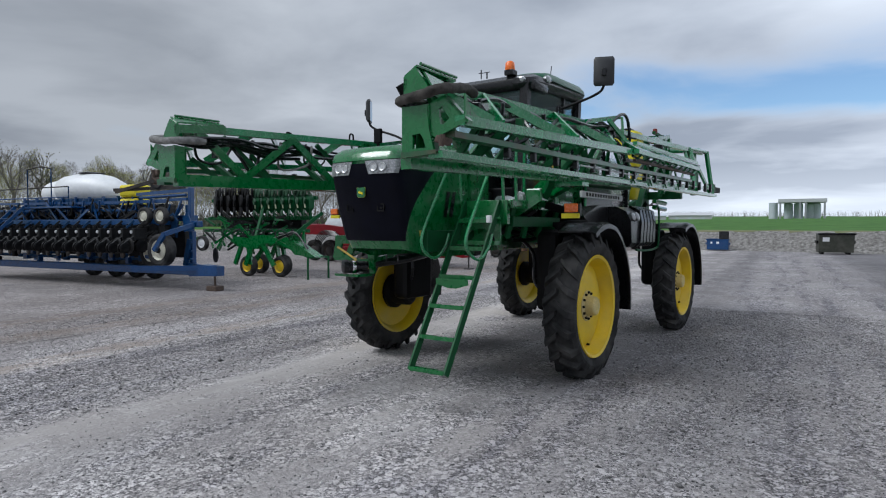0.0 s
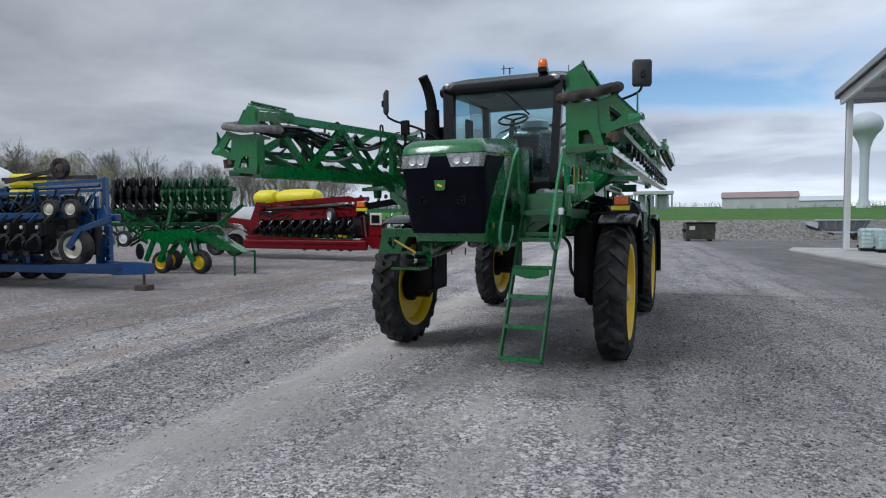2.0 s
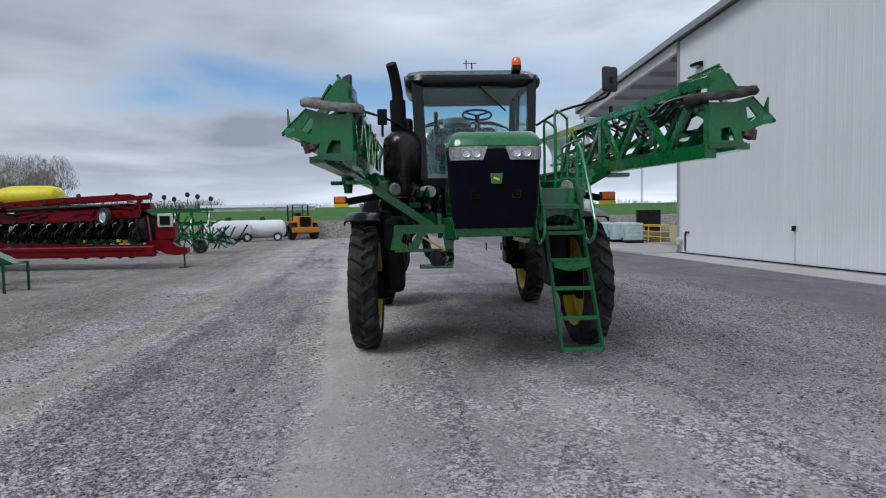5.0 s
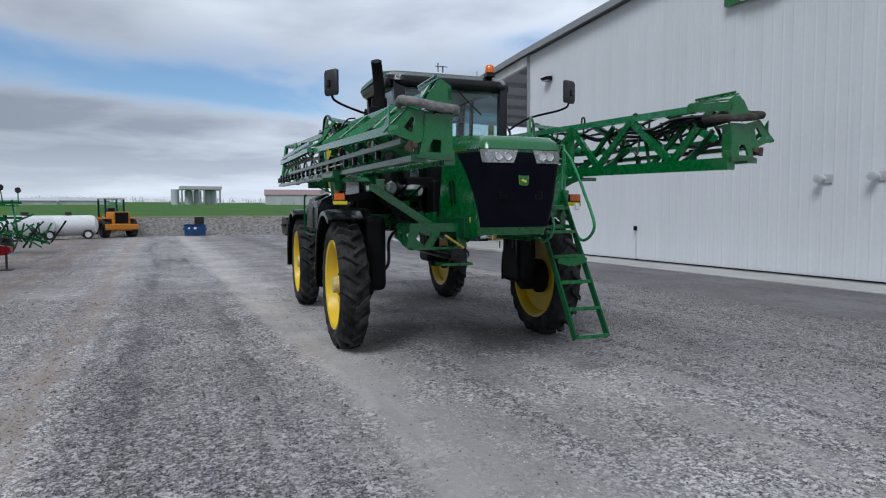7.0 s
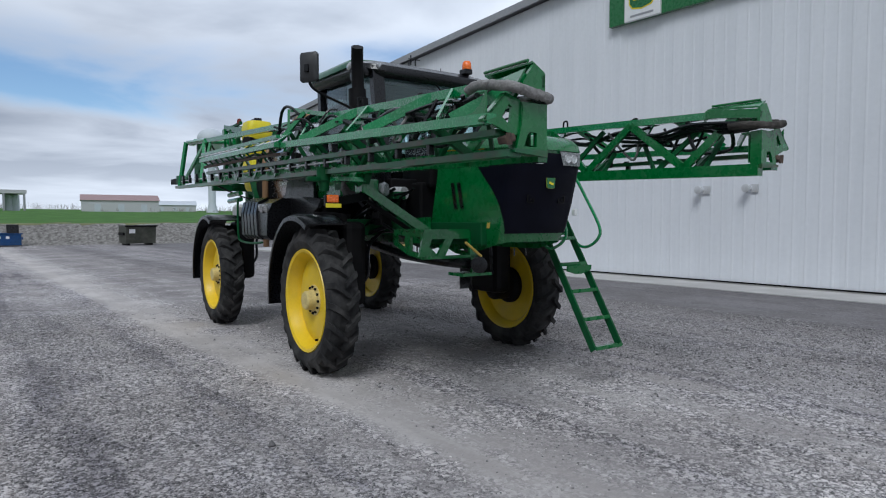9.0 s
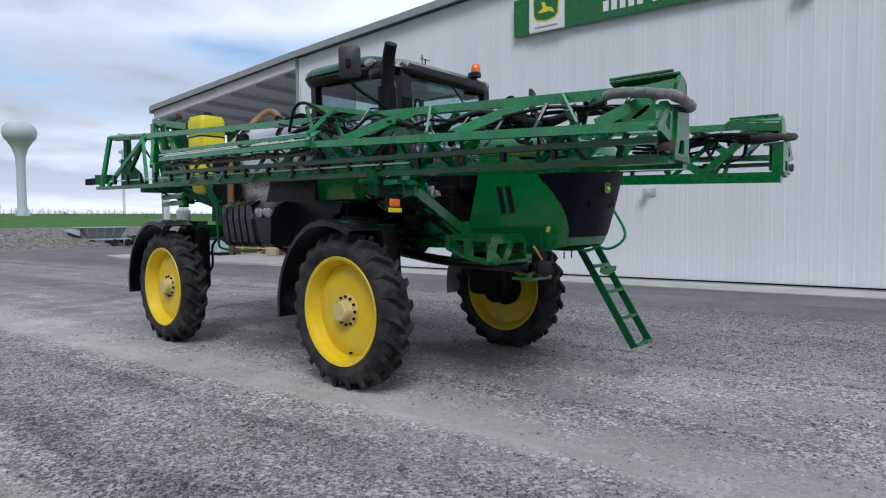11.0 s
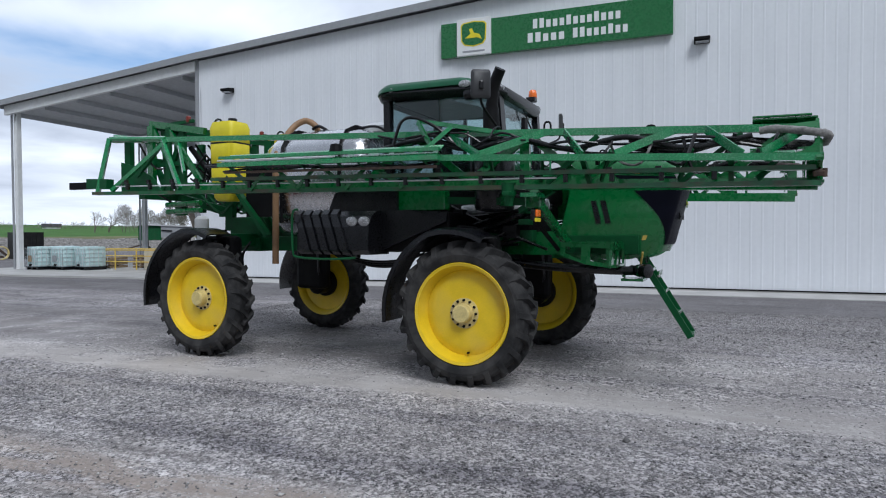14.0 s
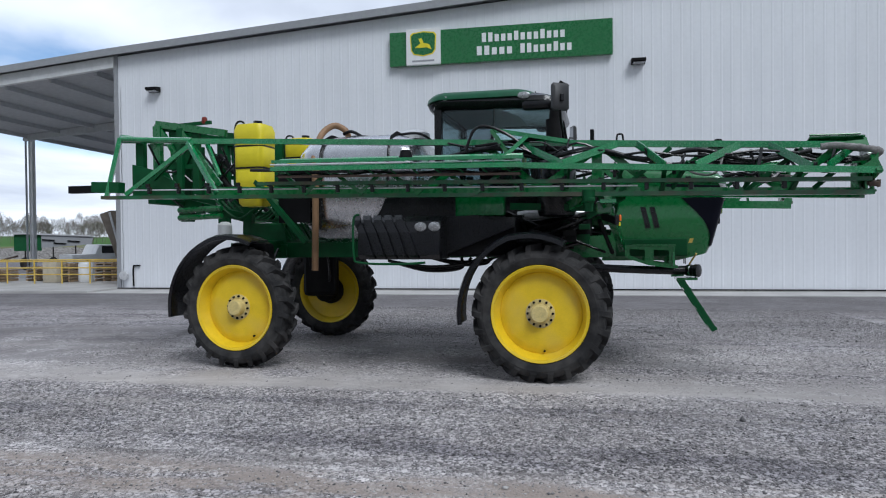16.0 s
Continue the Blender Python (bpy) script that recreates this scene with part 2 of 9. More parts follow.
SAFETY = material("safety_yellow", (0.66, 0.47, 0.10), 0.5, var=0.12)
TOTE = material("tote_plastic", (0.50, 0.66, 0.66), 0.4, var=0.1, scale=3)
WOOD = material("pallet_wood", (0.33, 0.24, 0.15), 0.8, var=0.25)
BARK = material("bark", (0.16, 0.14, 0.12), 0.9, var=0.25)
LEAF = material("spring_buds", (0.30, 0.28, 0.12), 0.8, var=0.3)
TWIG = material("twig_haze", (0.17, 0.15, 0.13), 0.95, spec=0.1, var=0.25)
ROOF_GREEN = material("roof_green", (0.005, 0.085, 0.036), 0.34, spec=0.45, var=0.12)
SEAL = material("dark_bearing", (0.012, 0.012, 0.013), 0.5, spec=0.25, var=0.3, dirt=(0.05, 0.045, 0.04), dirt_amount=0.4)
FAR_WALL = material("far_siding", (0.50, 0.50, 0.52), 0.6, var=0.06)
FAR_RED = material("far_red_roof", (0.30, 0.20, 0.20), 0.6, var=0.08)
FAR_STEEL = material("far_steel", (0.52, 0.56, 0.61), 0.55, var=0.05)


def ground_material():
    """Crushed stone with pale wheel tracks along the yard and dusty patches."""
    m = bpy.data.materials.new("gravel")
    m.use_nodes = True
    n, l = m.node_tree.nodes, m.node_tree.links
    b = n["Principled BSDF"]
    co = n.new("ShaderNodeTexCoord")
    sep = n.new("ShaderNodeSeparateXYZ")
    l.new(co.outputs["Object"], sep.inputs[0])

    def mth(op, a, c=None, clamp=False):
        k = n.new("ShaderNodeMath")
        k.operation, k.use_clamp = op, clamp
        for i, v in enumerate((a, c)):
            if v is None:
                continue
            if isinstance(v, (int, float)):
                k.inputs[i].default_value = v
            else:
                l.new(v, k.inputs[i])
        return k.outputs[0]

    def noise_tex(sc, det=5, rough=0.55, vec=None):
        t = n.new("ShaderNodeTexNoise")
        t.inputs["Scale"].default_value, t.inputs["Detail"].default_value, t.inputs["Roughness"].default_value = sc, det, rough
        l.new(vec or co.outputs["Object"], t.inputs["Vector"])
        return t.outputs["Fac"]

    def smooth(v, a, z, to0=0.0, to1=1.0):
        r = n.new("ShaderNodeMapRange")
        r.interpolation_type = "SMOOTHSTEP"
        for key, x in (("From Min", a), ("From Max", z), ("To Min", to0), ("To Max", to1)):
            r.inputs[key].default_value = x
        l.new(v, r.inputs["Value"])
        return r.outputs["Result"]

    def stretched(sy):
        k = n.new("ShaderNodeMapping")
        k.inputs["Scale"].default_value = (1.0, sy, 1.0)
        l.new(co.outputs["Object"], k.inputs["Vector"])
        return k.outputs[0]

    long_co, short_co = stretched(0.07), stretched(0.22)
    wob = mth("MULTIPLY", mth("SUBTRACT", noise_tex(0.5, 2, 0.5, short_co), 0.5), 0.55)
    x = mth("ADD", sep.outputs[0], wob)
    along = noise_tex(1.5, 6, 0.62, long_co)
    streak = noise_tex(4.2, 5, 0.65, short_co)
    patch = noise_tex(1.3, 7, 0.66)
    clump = noise_tex(7.0, 5, 0.7)

    def band(centre, half, soft):
        return smooth(mth("ABSOLUTE", mth("SUBTRACT", x, centre)), half + soft, half - soft)

    vor = n.new("ShaderNodeTexVoronoi")
    vor.inputs["Scale"].default_value = 48.0
    l.new(co.outputs["Object"], vor.inputs["Vector"])
    vor2 = n.new("ShaderNodeTexVoronoi")
    vor2.inputs["Scale"].default_value = 115.0
    l.new(co.outputs["Object"], vor2.inputs["Vector"])
    stone = n.new("ShaderNodeSeparateColor")
    l.new(vor.outputs["Color"], stone.inputs[0])
    stone2 = n.new("ShaderNodeSeparateColor")
    l.new(vor2.outputs["Color"], stone2.inputs[0])
    vor3 = n.new("ShaderNodeTexVoronoi")
    vor3.inputs["Scale"].default_value = 26.0
    l.new(co.outputs["Object"], vor3.inputs["Vector"])
    stone3 = n.new("ShaderNodeSeparateColor")
    l.new(vor3.outputs["Color"], stone3.inputs[0])
    grain = mth("ADD", mth("MULTIPLY", mth("POWER", stone.outputs[0], 2.6), 0.56), mth("MULTIPLY", stone2.outputs[1], 0.34))
    grain = mth("ADD", grain, mth("MULTIPLY", mth("POWER", stone3.outputs[2], 6.0), 0.55))
    grain = mth("ADD", mth("ADD", grain, 0.06), mth("MULTIPLY", mth("SUBTRACT", clump, 0.5), 0.42))
    ramp = n.new("ShaderNodeValToRGB")
    ramp.color_ramp.elements[0].position, ramp.color_ramp.elements[0].color = 0.10, (0.035, 0.035, 0.039, 1)
    ramp.color_ramp.elements[1].position, ramp.color_ramp.elements[1].color = 0.78, (0.86, 0.85, 0.86, 1)
    l.new(grain, ramp.inputs["Fac"])

    def mix(fac, a, c):
        k = n.new("ShaderNodeMix")
        k.data_type = "RGBA"
        if isinstance(fac, float):
            k.inputs["Factor"].default_value = fac
        else:
            l.new(fac, k.inputs["Factor"])
        l.new(a, k.inputs["A"])
        if isinstance(c, tuple):
            k.inputs["B"].default_value = (*c, 1)
        else:
            l.new(c, k.inputs["B"])
        return k.outputs["Result"]

    col = ramp.outputs["Color"]
    # dust ground to flour in streaks along the traffic
    mixed = mth("ADD", mth("MULTIPLY", along, 0.45), mth("ADD", mth("MULTIPLY", streak, 0.25), mth("MULTIPLY", patch, 0.40)))
    fines = mth("MULTIPLY", smooth(mixed, 0.50, 0.62), mth("SUBTRACT", 1.0, mth("MULTIPLY", band(-7.3, 1.0, 0.4), 0.65)))
    col = mix(mth("MULTIPLY", fines, 0.70), col, (0.41, 0.405, 0.41))
    gritty = n.new("ShaderNodeMix")
    gritty.data_type, gritty.blend_type = "RGBA", "MULTIPLY"
    l.new(smooth(mth("ADD", mth("MULTIPLY", along, 0.6), mth("MULTIPLY", streak, 0.4)), 0.50, 0.40), gritty.inputs["Factor"])
    l.new(col, gritty.inputs["A"])
    gritty.inputs["B"].default_value = (0.70, 0.70, 0.73, 1)
    col = gritty.outputs["Result"]
    # the wheel track: a crisp outer edge, fading inwards
    track = mth("MULTIPLY", smooth(x, -6.03, -5.88), smooth(x, -4.5, -5.55))
    track = mth("MULTIPLY", track, smooth(mth("ADD", mth("MULTIPLY", patch, 0.6), mth("MULTIPLY", streak, 0.4)), 0.36, 0.58, 0.20, 0.86))
    track = mth("MAXIMUM", track, mth("MULTIPLY", band(-5.70, 0.17, 0.09), smooth(patch, 0.30, 0.50, 0.55, 0.92)))
    track = mth("MAXIMUM", track, mth("MULTIPLY", band(-3.5, 0.25, 0.22), smooth(streak, 0.40, 0.62, 0.0, 0.35)))
    # trodden smooth where the machine stands, its colour darkened for the shade under the body
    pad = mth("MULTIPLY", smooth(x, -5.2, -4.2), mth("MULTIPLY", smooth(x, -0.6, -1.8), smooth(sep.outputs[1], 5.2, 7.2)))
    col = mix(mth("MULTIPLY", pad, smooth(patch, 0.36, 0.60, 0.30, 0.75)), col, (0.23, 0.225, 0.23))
    track = mth("MAXIMUM", track, mth("MULTIPLY", band(-2.5, 0.22, 0.2), smooth(streak, 0.42, 0.62, 0.0, 0.45)))
    track = mth("MAXIMUM", track, mth("MULTIPLY", band(-6.75, 0.14, 0.12), smooth(streak, 0.45, 0.62, 0.0, 0.55)))
    col = mix(track, col, (0.545, 0.535, 0.525))
    # coarse dark stone between the tracks
    coarse = mth("MAXIMUM", mth("MULTIPLY", band(-7.3, 0.95, 0.35), smooth(mixed, 0.62, 0.46, 0.30, 1.0)), mth("MULTIPLY", smooth(x, -3.6, -1.6), smooth(mixed, 0.66, 0.48, 0.35, 0.95)))
    dim = n.new("ShaderNodeMix")
    dim.data_type, dim.blend_type = "RGBA", "MULTIPLY"
    l.new(coarse, dim.inputs["Factor"])
    l.new(col, dim.inputs["A"])
    dim.inputs["B"].default_value = (0.62, 0.62, 0.64, 1)
    col = dim.outputs["Result"]
    # earth showing in the outer ruts
    brown = mth("MAXIMUM", band(-8.72, 0.30, 0.22), mth("MULTIPLY", band(-10.9, 0.35, 0.4), 0.9))
    brown = mth("MAXIMUM", brown, mth("MULTIPLY", band(-12.6, 0.5, 0.4), 0.8))
    col = mix(mth("MULTIPLY", brown, smooth(streak, 0.36, 0.58, 0.10, 0.85)), col, (0.40, 0.355, 0.315))
    ruts = mth("MAXIMUM", band(-11.6, 0.08, 0.09), band(-6.55, 0.05, 0.07))
    ruts = mth("MAXIMUM", mth("MULTIPLY", ruts, 0.7), band(-9.15, 0.07, 0.09))
    ruts = mth("MAXIMUM", ruts, mth("MAXIMUM", band(-10.3, 0.10, 0.10), band(-8.25, 0.06, 0.08)))
    ruts = mth("MULTIPLY", ruts, mth("MULTIPLY", smooth(sep.outputs[1], 15.0, 9.0), smooth(mth("ADD", mth("MULTIPLY", streak, 0.5), mth("MULTIPLY", clump, 0.5)), 0.42, 0.60)))
    col = mix(mth("MULTIPLY", ruts, smooth(along, 0.38, 0.58, 0.15, 0.75)), col, (0.10, 0.095, 0.093))
    # rolled fine stone by the hall
    rolled = smooth(mth("ADD", sep.outputs[0], mth("MULTIPLY", mth("SUBTRACT", patch, 0.5), 2.5)), 1.4, 3.4)
    col = mix(mth("MULTIPLY", rolled, 0.72), col, (0.155, 0.155, 0.165))
    dim = n.new("ShaderNodeMix")
    dim.data_type, dim.blend_type = "RGBA", "MULTIPLY"
    l.new(smooth(mth("ADD", sep.outputs[0], mth("MULTIPLY", mth("SUBTRACT", patch, 0.5), 2.0)), -8.6, -11.0), dim.inputs["Factor"])
    l.new(col, dim.inputs["A"])
    dim.inputs["B"].default_value = (0.64, 0.615, 0.60, 1)
    col = dim.outputs["Result"]
    blot = n.new("ShaderNodeMix")
    blot.data_type, blot.blend_type = "RGBA", "MULTIPLY"
    l.new(smooth(mth("ADD", mth("MULTIPLY", noise_tex(0.55, 5, 0.62), 0.6), mth("MULTIPLY", streak, 0.4)), 0.42, 0.56), blot.inputs["Factor"])
    l.new(col, blot.inputs["A"])
    blot.inputs["B"].default_value = (0.80, 0.79, 0.785, 1)
    col = blot.outputs["Result"]
    damp = smooth(noise_tex(0.16, 4, 0.5), 0.52, 0.68)
    col = mix(mth("MULTIPLY", damp, 0.28), col, (0.12, 0.12, 0.13))
    warm = n.new("ShaderNodeMix")
    warm.data_type, warm.blend_type = "RGBA", "MULTIPLY"
    warm.inputs["Factor"].default_value = 1.0
    l.new(col, warm.inputs["A"])
    warm.inputs["B"].default_value = (1.0, 0.955, 0.94, 1)
    l.new(warm.outputs["Result"], b.inputs["Base Color"])
    b.inputs["Roughness"].default_value = 0.9
    b.inputs["Specular IOR Level"].default_value = 0.25
    bump = n.new("ShaderNodeBump")
    bump.inputs["Strength"].default_value, bump.inputs["Distance"].default_value = 0.8, 0.012
    hgt = mth("ADD", mth("MULTIPLY", mth("SUBTRACT", 1.0, vor.outputs["Distance"]), mth("SUBTRACT", 1.0, mth("MULTIPLY", track, 0.7))), mth("ADD", mth("MULTIPLY", patch, 2.0), mth("MULTIPLY", clump, 0.6)))
    l.new(hgt, bump.inputs["Height"])
    l.new(bump.outputs[0], b.inputs["Normal"])
    return m


def two_tone(name, c0, c1, sc, rough=0.95, bump=0.0, stretch=(1, 1, 1)):
    m = bpy.data.materials.new(name)
    m.use_nodes = True
    n, l = m.node_tree.nodes, m.node_tree.links
    b = n["Principled BSDF"]
    co, mp = n.new("ShaderNodeTexCoord"), n.new("ShaderNodeMapping")
    mp.inputs["Scale"].default_value = stretch
    l.new(co.outputs["Object"], mp.inputs[0])
    t = n.new("ShaderNodeTexNoise")
    t.inputs["Scale"].default_value, t.inputs["Detail"].default_value, t.inputs["Roughness"].default_value = sc, 8, 0.7
    l.new(mp.outputs[0], t.inputs["Vector"])
    r = n.new("ShaderNodeValToRGB")
    r.color_ramp.elements[0].position, r.color_ramp.elements[0].color = 0.35, (*c0, 1)
    r.color_ramp.elements[1].position, r.color_ramp.elements[1].color = 0.68, (*c1, 1)
    l.new(t.outputs["Fac"], r.inputs["Fac"])
    l.new(r.outputs["Color"], b.inputs["Base Color"])
    b.inputs["Roughness"].default_value = rough
    b.inputs["Specular IOR Level"].default_value = 0.2
    if bump:
        bp = n.new("ShaderNodeBump")
        bp.inputs["Distance"].default_value = bump
        l.new(t.outputs["Fac"], bp.inputs["Height"])
        l.new(bp.outputs[0], b.inputs["Normal"])
    return m


def rain_streaks(m):
    """Faint vertical runs of dirt over a wall material."""
    n, l = m.node_tree.nodes, m.node_tree.links
    b = n["Principled BSDF"]
    src = b.inputs["Base Color"].links[0].from_socket
    co, mp, t = n.new("ShaderNodeTexCoord"), n.new("ShaderNodeMapping"), n.new("ShaderNodeTexNoise")
    mp.inputs["Scale"].default_value = (1.0, 5.0, 0.22)
    l.new(co.outputs["Object"], mp.inputs[0])
    l.new(mp.outputs[0], t.inputs["Vector"])
    t.inputs["Scale"].default_value, t.inputs["Detail"].default_value = 1.0, 5
    r, k = n.new("ShaderNodeValToRGB"), n.new("ShaderNodeMix")
    r.color_ramp.elements[0].position, r.color_ramp.elements[0].color = 0.40, (0.96, 0.963, 0.967, 1)
    r.color_ramp.elements[1].position, r.color_ramp.elements[1].color = 0.62, (1, 1, 1, 1)
    l.new(t.outputs["Fac"], r.inputs["Fac"])
    k.data_type, k.blend_type = "RGBA", "MULTIPLY"
    k.inputs["Factor"].default_value = 1.0
    l.new(src, k.inputs["A"])
    l.new(r.outputs["Color"], k.inputs["B"])
    l.new(k.outputs["Result"], b.inputs["Base Color"])


rain_streaks(SIDING)
GRAVEL = ground_material()
BANK = two_tone("stony_bank", (0.12, 0.112, 0.104), (0.44, 0.42, 0.40), 4.5, bump=0.25)
GRASS = two_tone("winter_wheat", (0.035, 0.10, 0.016), (0.085, 0.19, 0.035), 0.35)
VERGE = two_tone("dry_verge", (0.11, 0.13, 0.05), (0.22, 0.20, 0.12), 0.8)
STONES = material("loose_stone", (0.60, 0.60, 0.61), 0.9, var=0.35, scale=9, fine=45)
isl = STONES.node_tree.nodes.new("ShaderNodeNewGeometry")
isl_ramp = STONES.node_tree.nodes.new("ShaderNodeValToRGB")
isl_ramp.color_ramp.elements[0].color, isl_ramp.color_ramp.elements[1].color = (0.10, 0.10, 0.108, 1), (0.66, 0.65, 0.66, 1)
STONES.node_tree.links.new(isl.outputs["Random Per Island"], isl_ramp.inputs["Fac"])
st_n, st_l = STONES.node_tree.nodes, STONES.node_tree.links
st_co, st_sep = st_n.new("ShaderNodeTexCoord"), st_n.new("ShaderNodeSeparateXYZ")
st_l.new(st_co.outputs["Object"], st_sep.inputs[0])
st_ramp = st_n.new("ShaderNodeValToRGB")
st_map = st_n.new("ShaderNodeMapRange")
st_map.inputs["From Min"].default_value, st_map.inputs["From Max"].default_value = -13.0, 3.0
st_l.new(st_sep.outputs[0], st_map.inputs["Value"])
st_l.new(st_map.outputs["Result"], st_ramp.inputs["Fac"])
ramp_stops = ((0.0, 0.66), (0.24, 0.62), (0.28, 0.85), (0.31, 0.68), (0.42, 0.68), (0.45, 1.0), (0.54, 0.92), (0.62, 0.80), (0.70, 0.70), (1.0, 0.66))
st_ramp.color_ramp.elements[0].position, st_ramp.color_ramp.elements[1].position = 0.0, 1.0
for k, (pos, v) in enumerate(ramp_stops):
    e = st_ramp.color_ramp.elements[0] if k == 0 else (st_ramp.color_ramp.elements[len(st_ramp.color_ramp.elements) - 1] if pos == 1.0 else st_ramp.color_ramp.elements.new(pos))
    e.color = (v * 1.03, v, v * 0.97, 1)
st_mul = st_n.new("ShaderNodeMix")
st_mul.data_type, st_mul.blend_type = "RGBA", "MULTIPLY"
st_mul.inputs["Factor"].default_value = 1.0
st_l.new(isl_ramp.outputs["Color"], st_mul.inputs["A"])
st_l.new(st_ramp.outputs["Color"], st_mul.inputs["B"])
st_l.new(st_mul.outputs["Result"], next(k for k in st_n if k.type == "HUE_SAT").inputs["Color"])

# ---- mesh helpers ----


# proportions of the machine being built; the last one counts
SHAPE = [Matrix.Identity(4)]


def part(name, bm, mat, parent=None, label="", smooth=False, at=None):
    """One mesh object from a bmesh, under a thing or a part."""
    if at is None:
        bm.transform(SHAPE[-1])
    bmesh.ops.recalc_face_normals(bm, faces=bm.faces)
    me = bpy.data.meshes.new(name)
    bm.to_mesh(me)
    bm.free()
    me.materials.append(mat)
    if smooth:
        for p in me.polygons:
            p.use_smooth = True
        me.set_sharp_from_angle(angle=radians(38))
    ob = new(name, me)
    ob.parent = parent
    if at is not None:
        ob.matrix_basis = at
    return tagged(ob, label)


def thing(name, label, category, m=None, group="", kind=""):
    ob = new(name)
    if m is not None:
        ob.matrix_basis = m
    return tagged(ob, label, category, group, kind)


def B():
    return bmesh.new()


def box(bm, c, s, rot=None, bevel=0.0):
    """A box of size s round c, turned by rot."""
    r = rot.to_3x3() if rot else Matrix.Identity(3)
    v = [bm.verts.new(Vector(c) + r @ Vector((s[0] * i / 2, s[1] * j / 2, s[2] * k / 2))) for i in (-1, 1) for j in (-1, 1) for k in (-1, 1)]
    f = [bm.faces.new([v[i] for i in q]) for q in ((0, 1, 3, 2), (4, 6, 7, 5), (0, 4, 5, 1), (2, 3, 7, 6), (0, 2, 6, 4), (1, 5, 7, 3))]
    if bevel:
        e = list({e for q in f for e in q.edges})
        bmesh.ops.bevel(bm, geom=e, offset=bevel, segments=2, affect="EDGES", profile=0.5)
    return bm


def beam(bm, p, q, w, h=None, up=(0, 0, 1)):
    """A straight bar from p to q, w wide and h high."""
    h = h or w
    p, q = Vector(p), Vector(q)
    d = (q - p).normalized()
    u = Vector(up)
    if abs(d.dot(u)) > 0.98:
        u = Vector((0, 1, 0))
    side = d.cross(u).normalized()
    top = side.cross(d)
    ring = [[bm.verts.new(a + side * i * w / 2 + top * j * h / 2) for i, j in ((-1, -1), (1, -1), (1, 1), (-1, 1))] for a in (p, q)]
    for k in range(4):
        bm.faces.new((ring[0][k], ring[0][(k + 1) % 4], ring[1][(k + 1) % 4], ring[1][k]))
    bm.faces.new(ring[0][::-1])
    bm.faces.new(ring[1])
    return bm


def bent(pts, n=6):
    """A smooth line through pts."""
    pts = [Vector(p) for p in pts]
    out = []
    for i in range(len(pts) - 1):
        a, b, c, d = pts[max(i - 1, 0)], pts[i], pts[i + 1], pts[min(i + 2, len(pts) - 1)]
        for k in range(n):
            t = k / n
            out.append(0.5 * (2 * b + (c - a) * t + (2 * a - 5 * b + 4 * c - d) * t * t + (3 * b - a - 3 * c + d) * t ** 3))
    return out + [pts[-1]]


def tube(bm, pts, r, n=8, r1=None):
    pts = [Vector(p) for p in pts]
    side = None
    rings = []
    for i, p in enumerate(pts):
        d = (pts[min(i + 1, len(pts) - 1)] - pts[max(i - 1, 0)]).normalized()
        if side is None:
            side = d.cross(Vector((0, 0, 1)) if abs(d.z) < 0.9 else Vector((1, 0, 0))).normalized()
        side = (side - d * side.dot(d)).normalized()
        up = d.cross(side)
        rr = r if r1 is None else r + (r1 - r) * i / (len(pts) - 1)
        rings.append([bm.verts.new(p + (side * math.cos(a) + up * math.sin(a)) * rr) for a in (2 * math.pi * k / n for k in range(n))])
    for a, b in zip(rings, rings[1:]):
        for k in range(n):
            bm.faces.new((a[k], a[(k + 1) % n], b[(k + 1) % n], b[k]))
    bm.faces.new(rings[0][::-1])
    bm.faces.new(rings[-1])
    return bm


def lathe(bm, profile, m=None, seg=32, cap=True):
    """Turns (radius, along) pairs round the local x axis of m."""
    m = m or Matrix.Identity(4)
    rings = []
    for r, a in profile:
        rings.append([bm.verts.new(m @ Vector((a, r * math.cos(t), r * math.sin(t)))) for t in (2 * math.pi * k / seg for k in range(seg))])
    for a, b in zip(rings, rings[1:]):
        for k in range(seg):
            bm.faces.new((a[k], a[(k + 1) % seg], b[(k + 1) % seg], b[k]))
    if cap:
        bm.faces.new(rings[0][::-1])
        bm.faces.new(rings[-1])
    return bm


ALONG_Z = pose(0, 0, 0, 0, -90, 0)
ALONG_Y = pose(0, 0, 0, 0, 0, 90)


def plate(bm, pts, d):
    """A flat plate: the outline pts, thick by the vector d."""
    d = Vector(d)
    a = [bm.verts.new(Vector(p)) for p in pts]
    b = [bm.verts.new(Vector(p) + d) for p in pts]
    bm.faces.new(a)
    bm.faces.new(b[::-1])
    for k in range(len(a)):
        j = (k + 1) % len(a)
        bm.faces.new((a[k], b[k], b[j], a[j]))
    return bm


def loft(bm, rings, cap=True):
    vs = [[bm.verts.new(Vector(p)) for p in r] for r in rings]
    n = len(vs[0])
    for a, b in zip(vs, vs[1:]):
        for k in range(n):
            bm.faces.new((a[k], a[(k + 1) % n], b[(k + 1) % n], b[k]))
    if cap:
        bm.faces.new(vs[0][::-1])
        bm.faces.new(vs[-1])
    return bm


def rrect(cx, cy, hx, hy, r, z, n=5):
    """A rounded rectangle in plan at the height z."""
    out = []
    for sx, sy, a0 in ((1, 1, 0), (-1, 1, 90), (-1, -1, 180), (1, -1, 270)):
        for k in range(n + 1):
            a = radians(a0 + 90 * k / n)
            out.append((cx + sx * (hx - r) + r * math.cos(a), cy + sy * (hy - r) + r * math.sin(a), z))
    return out


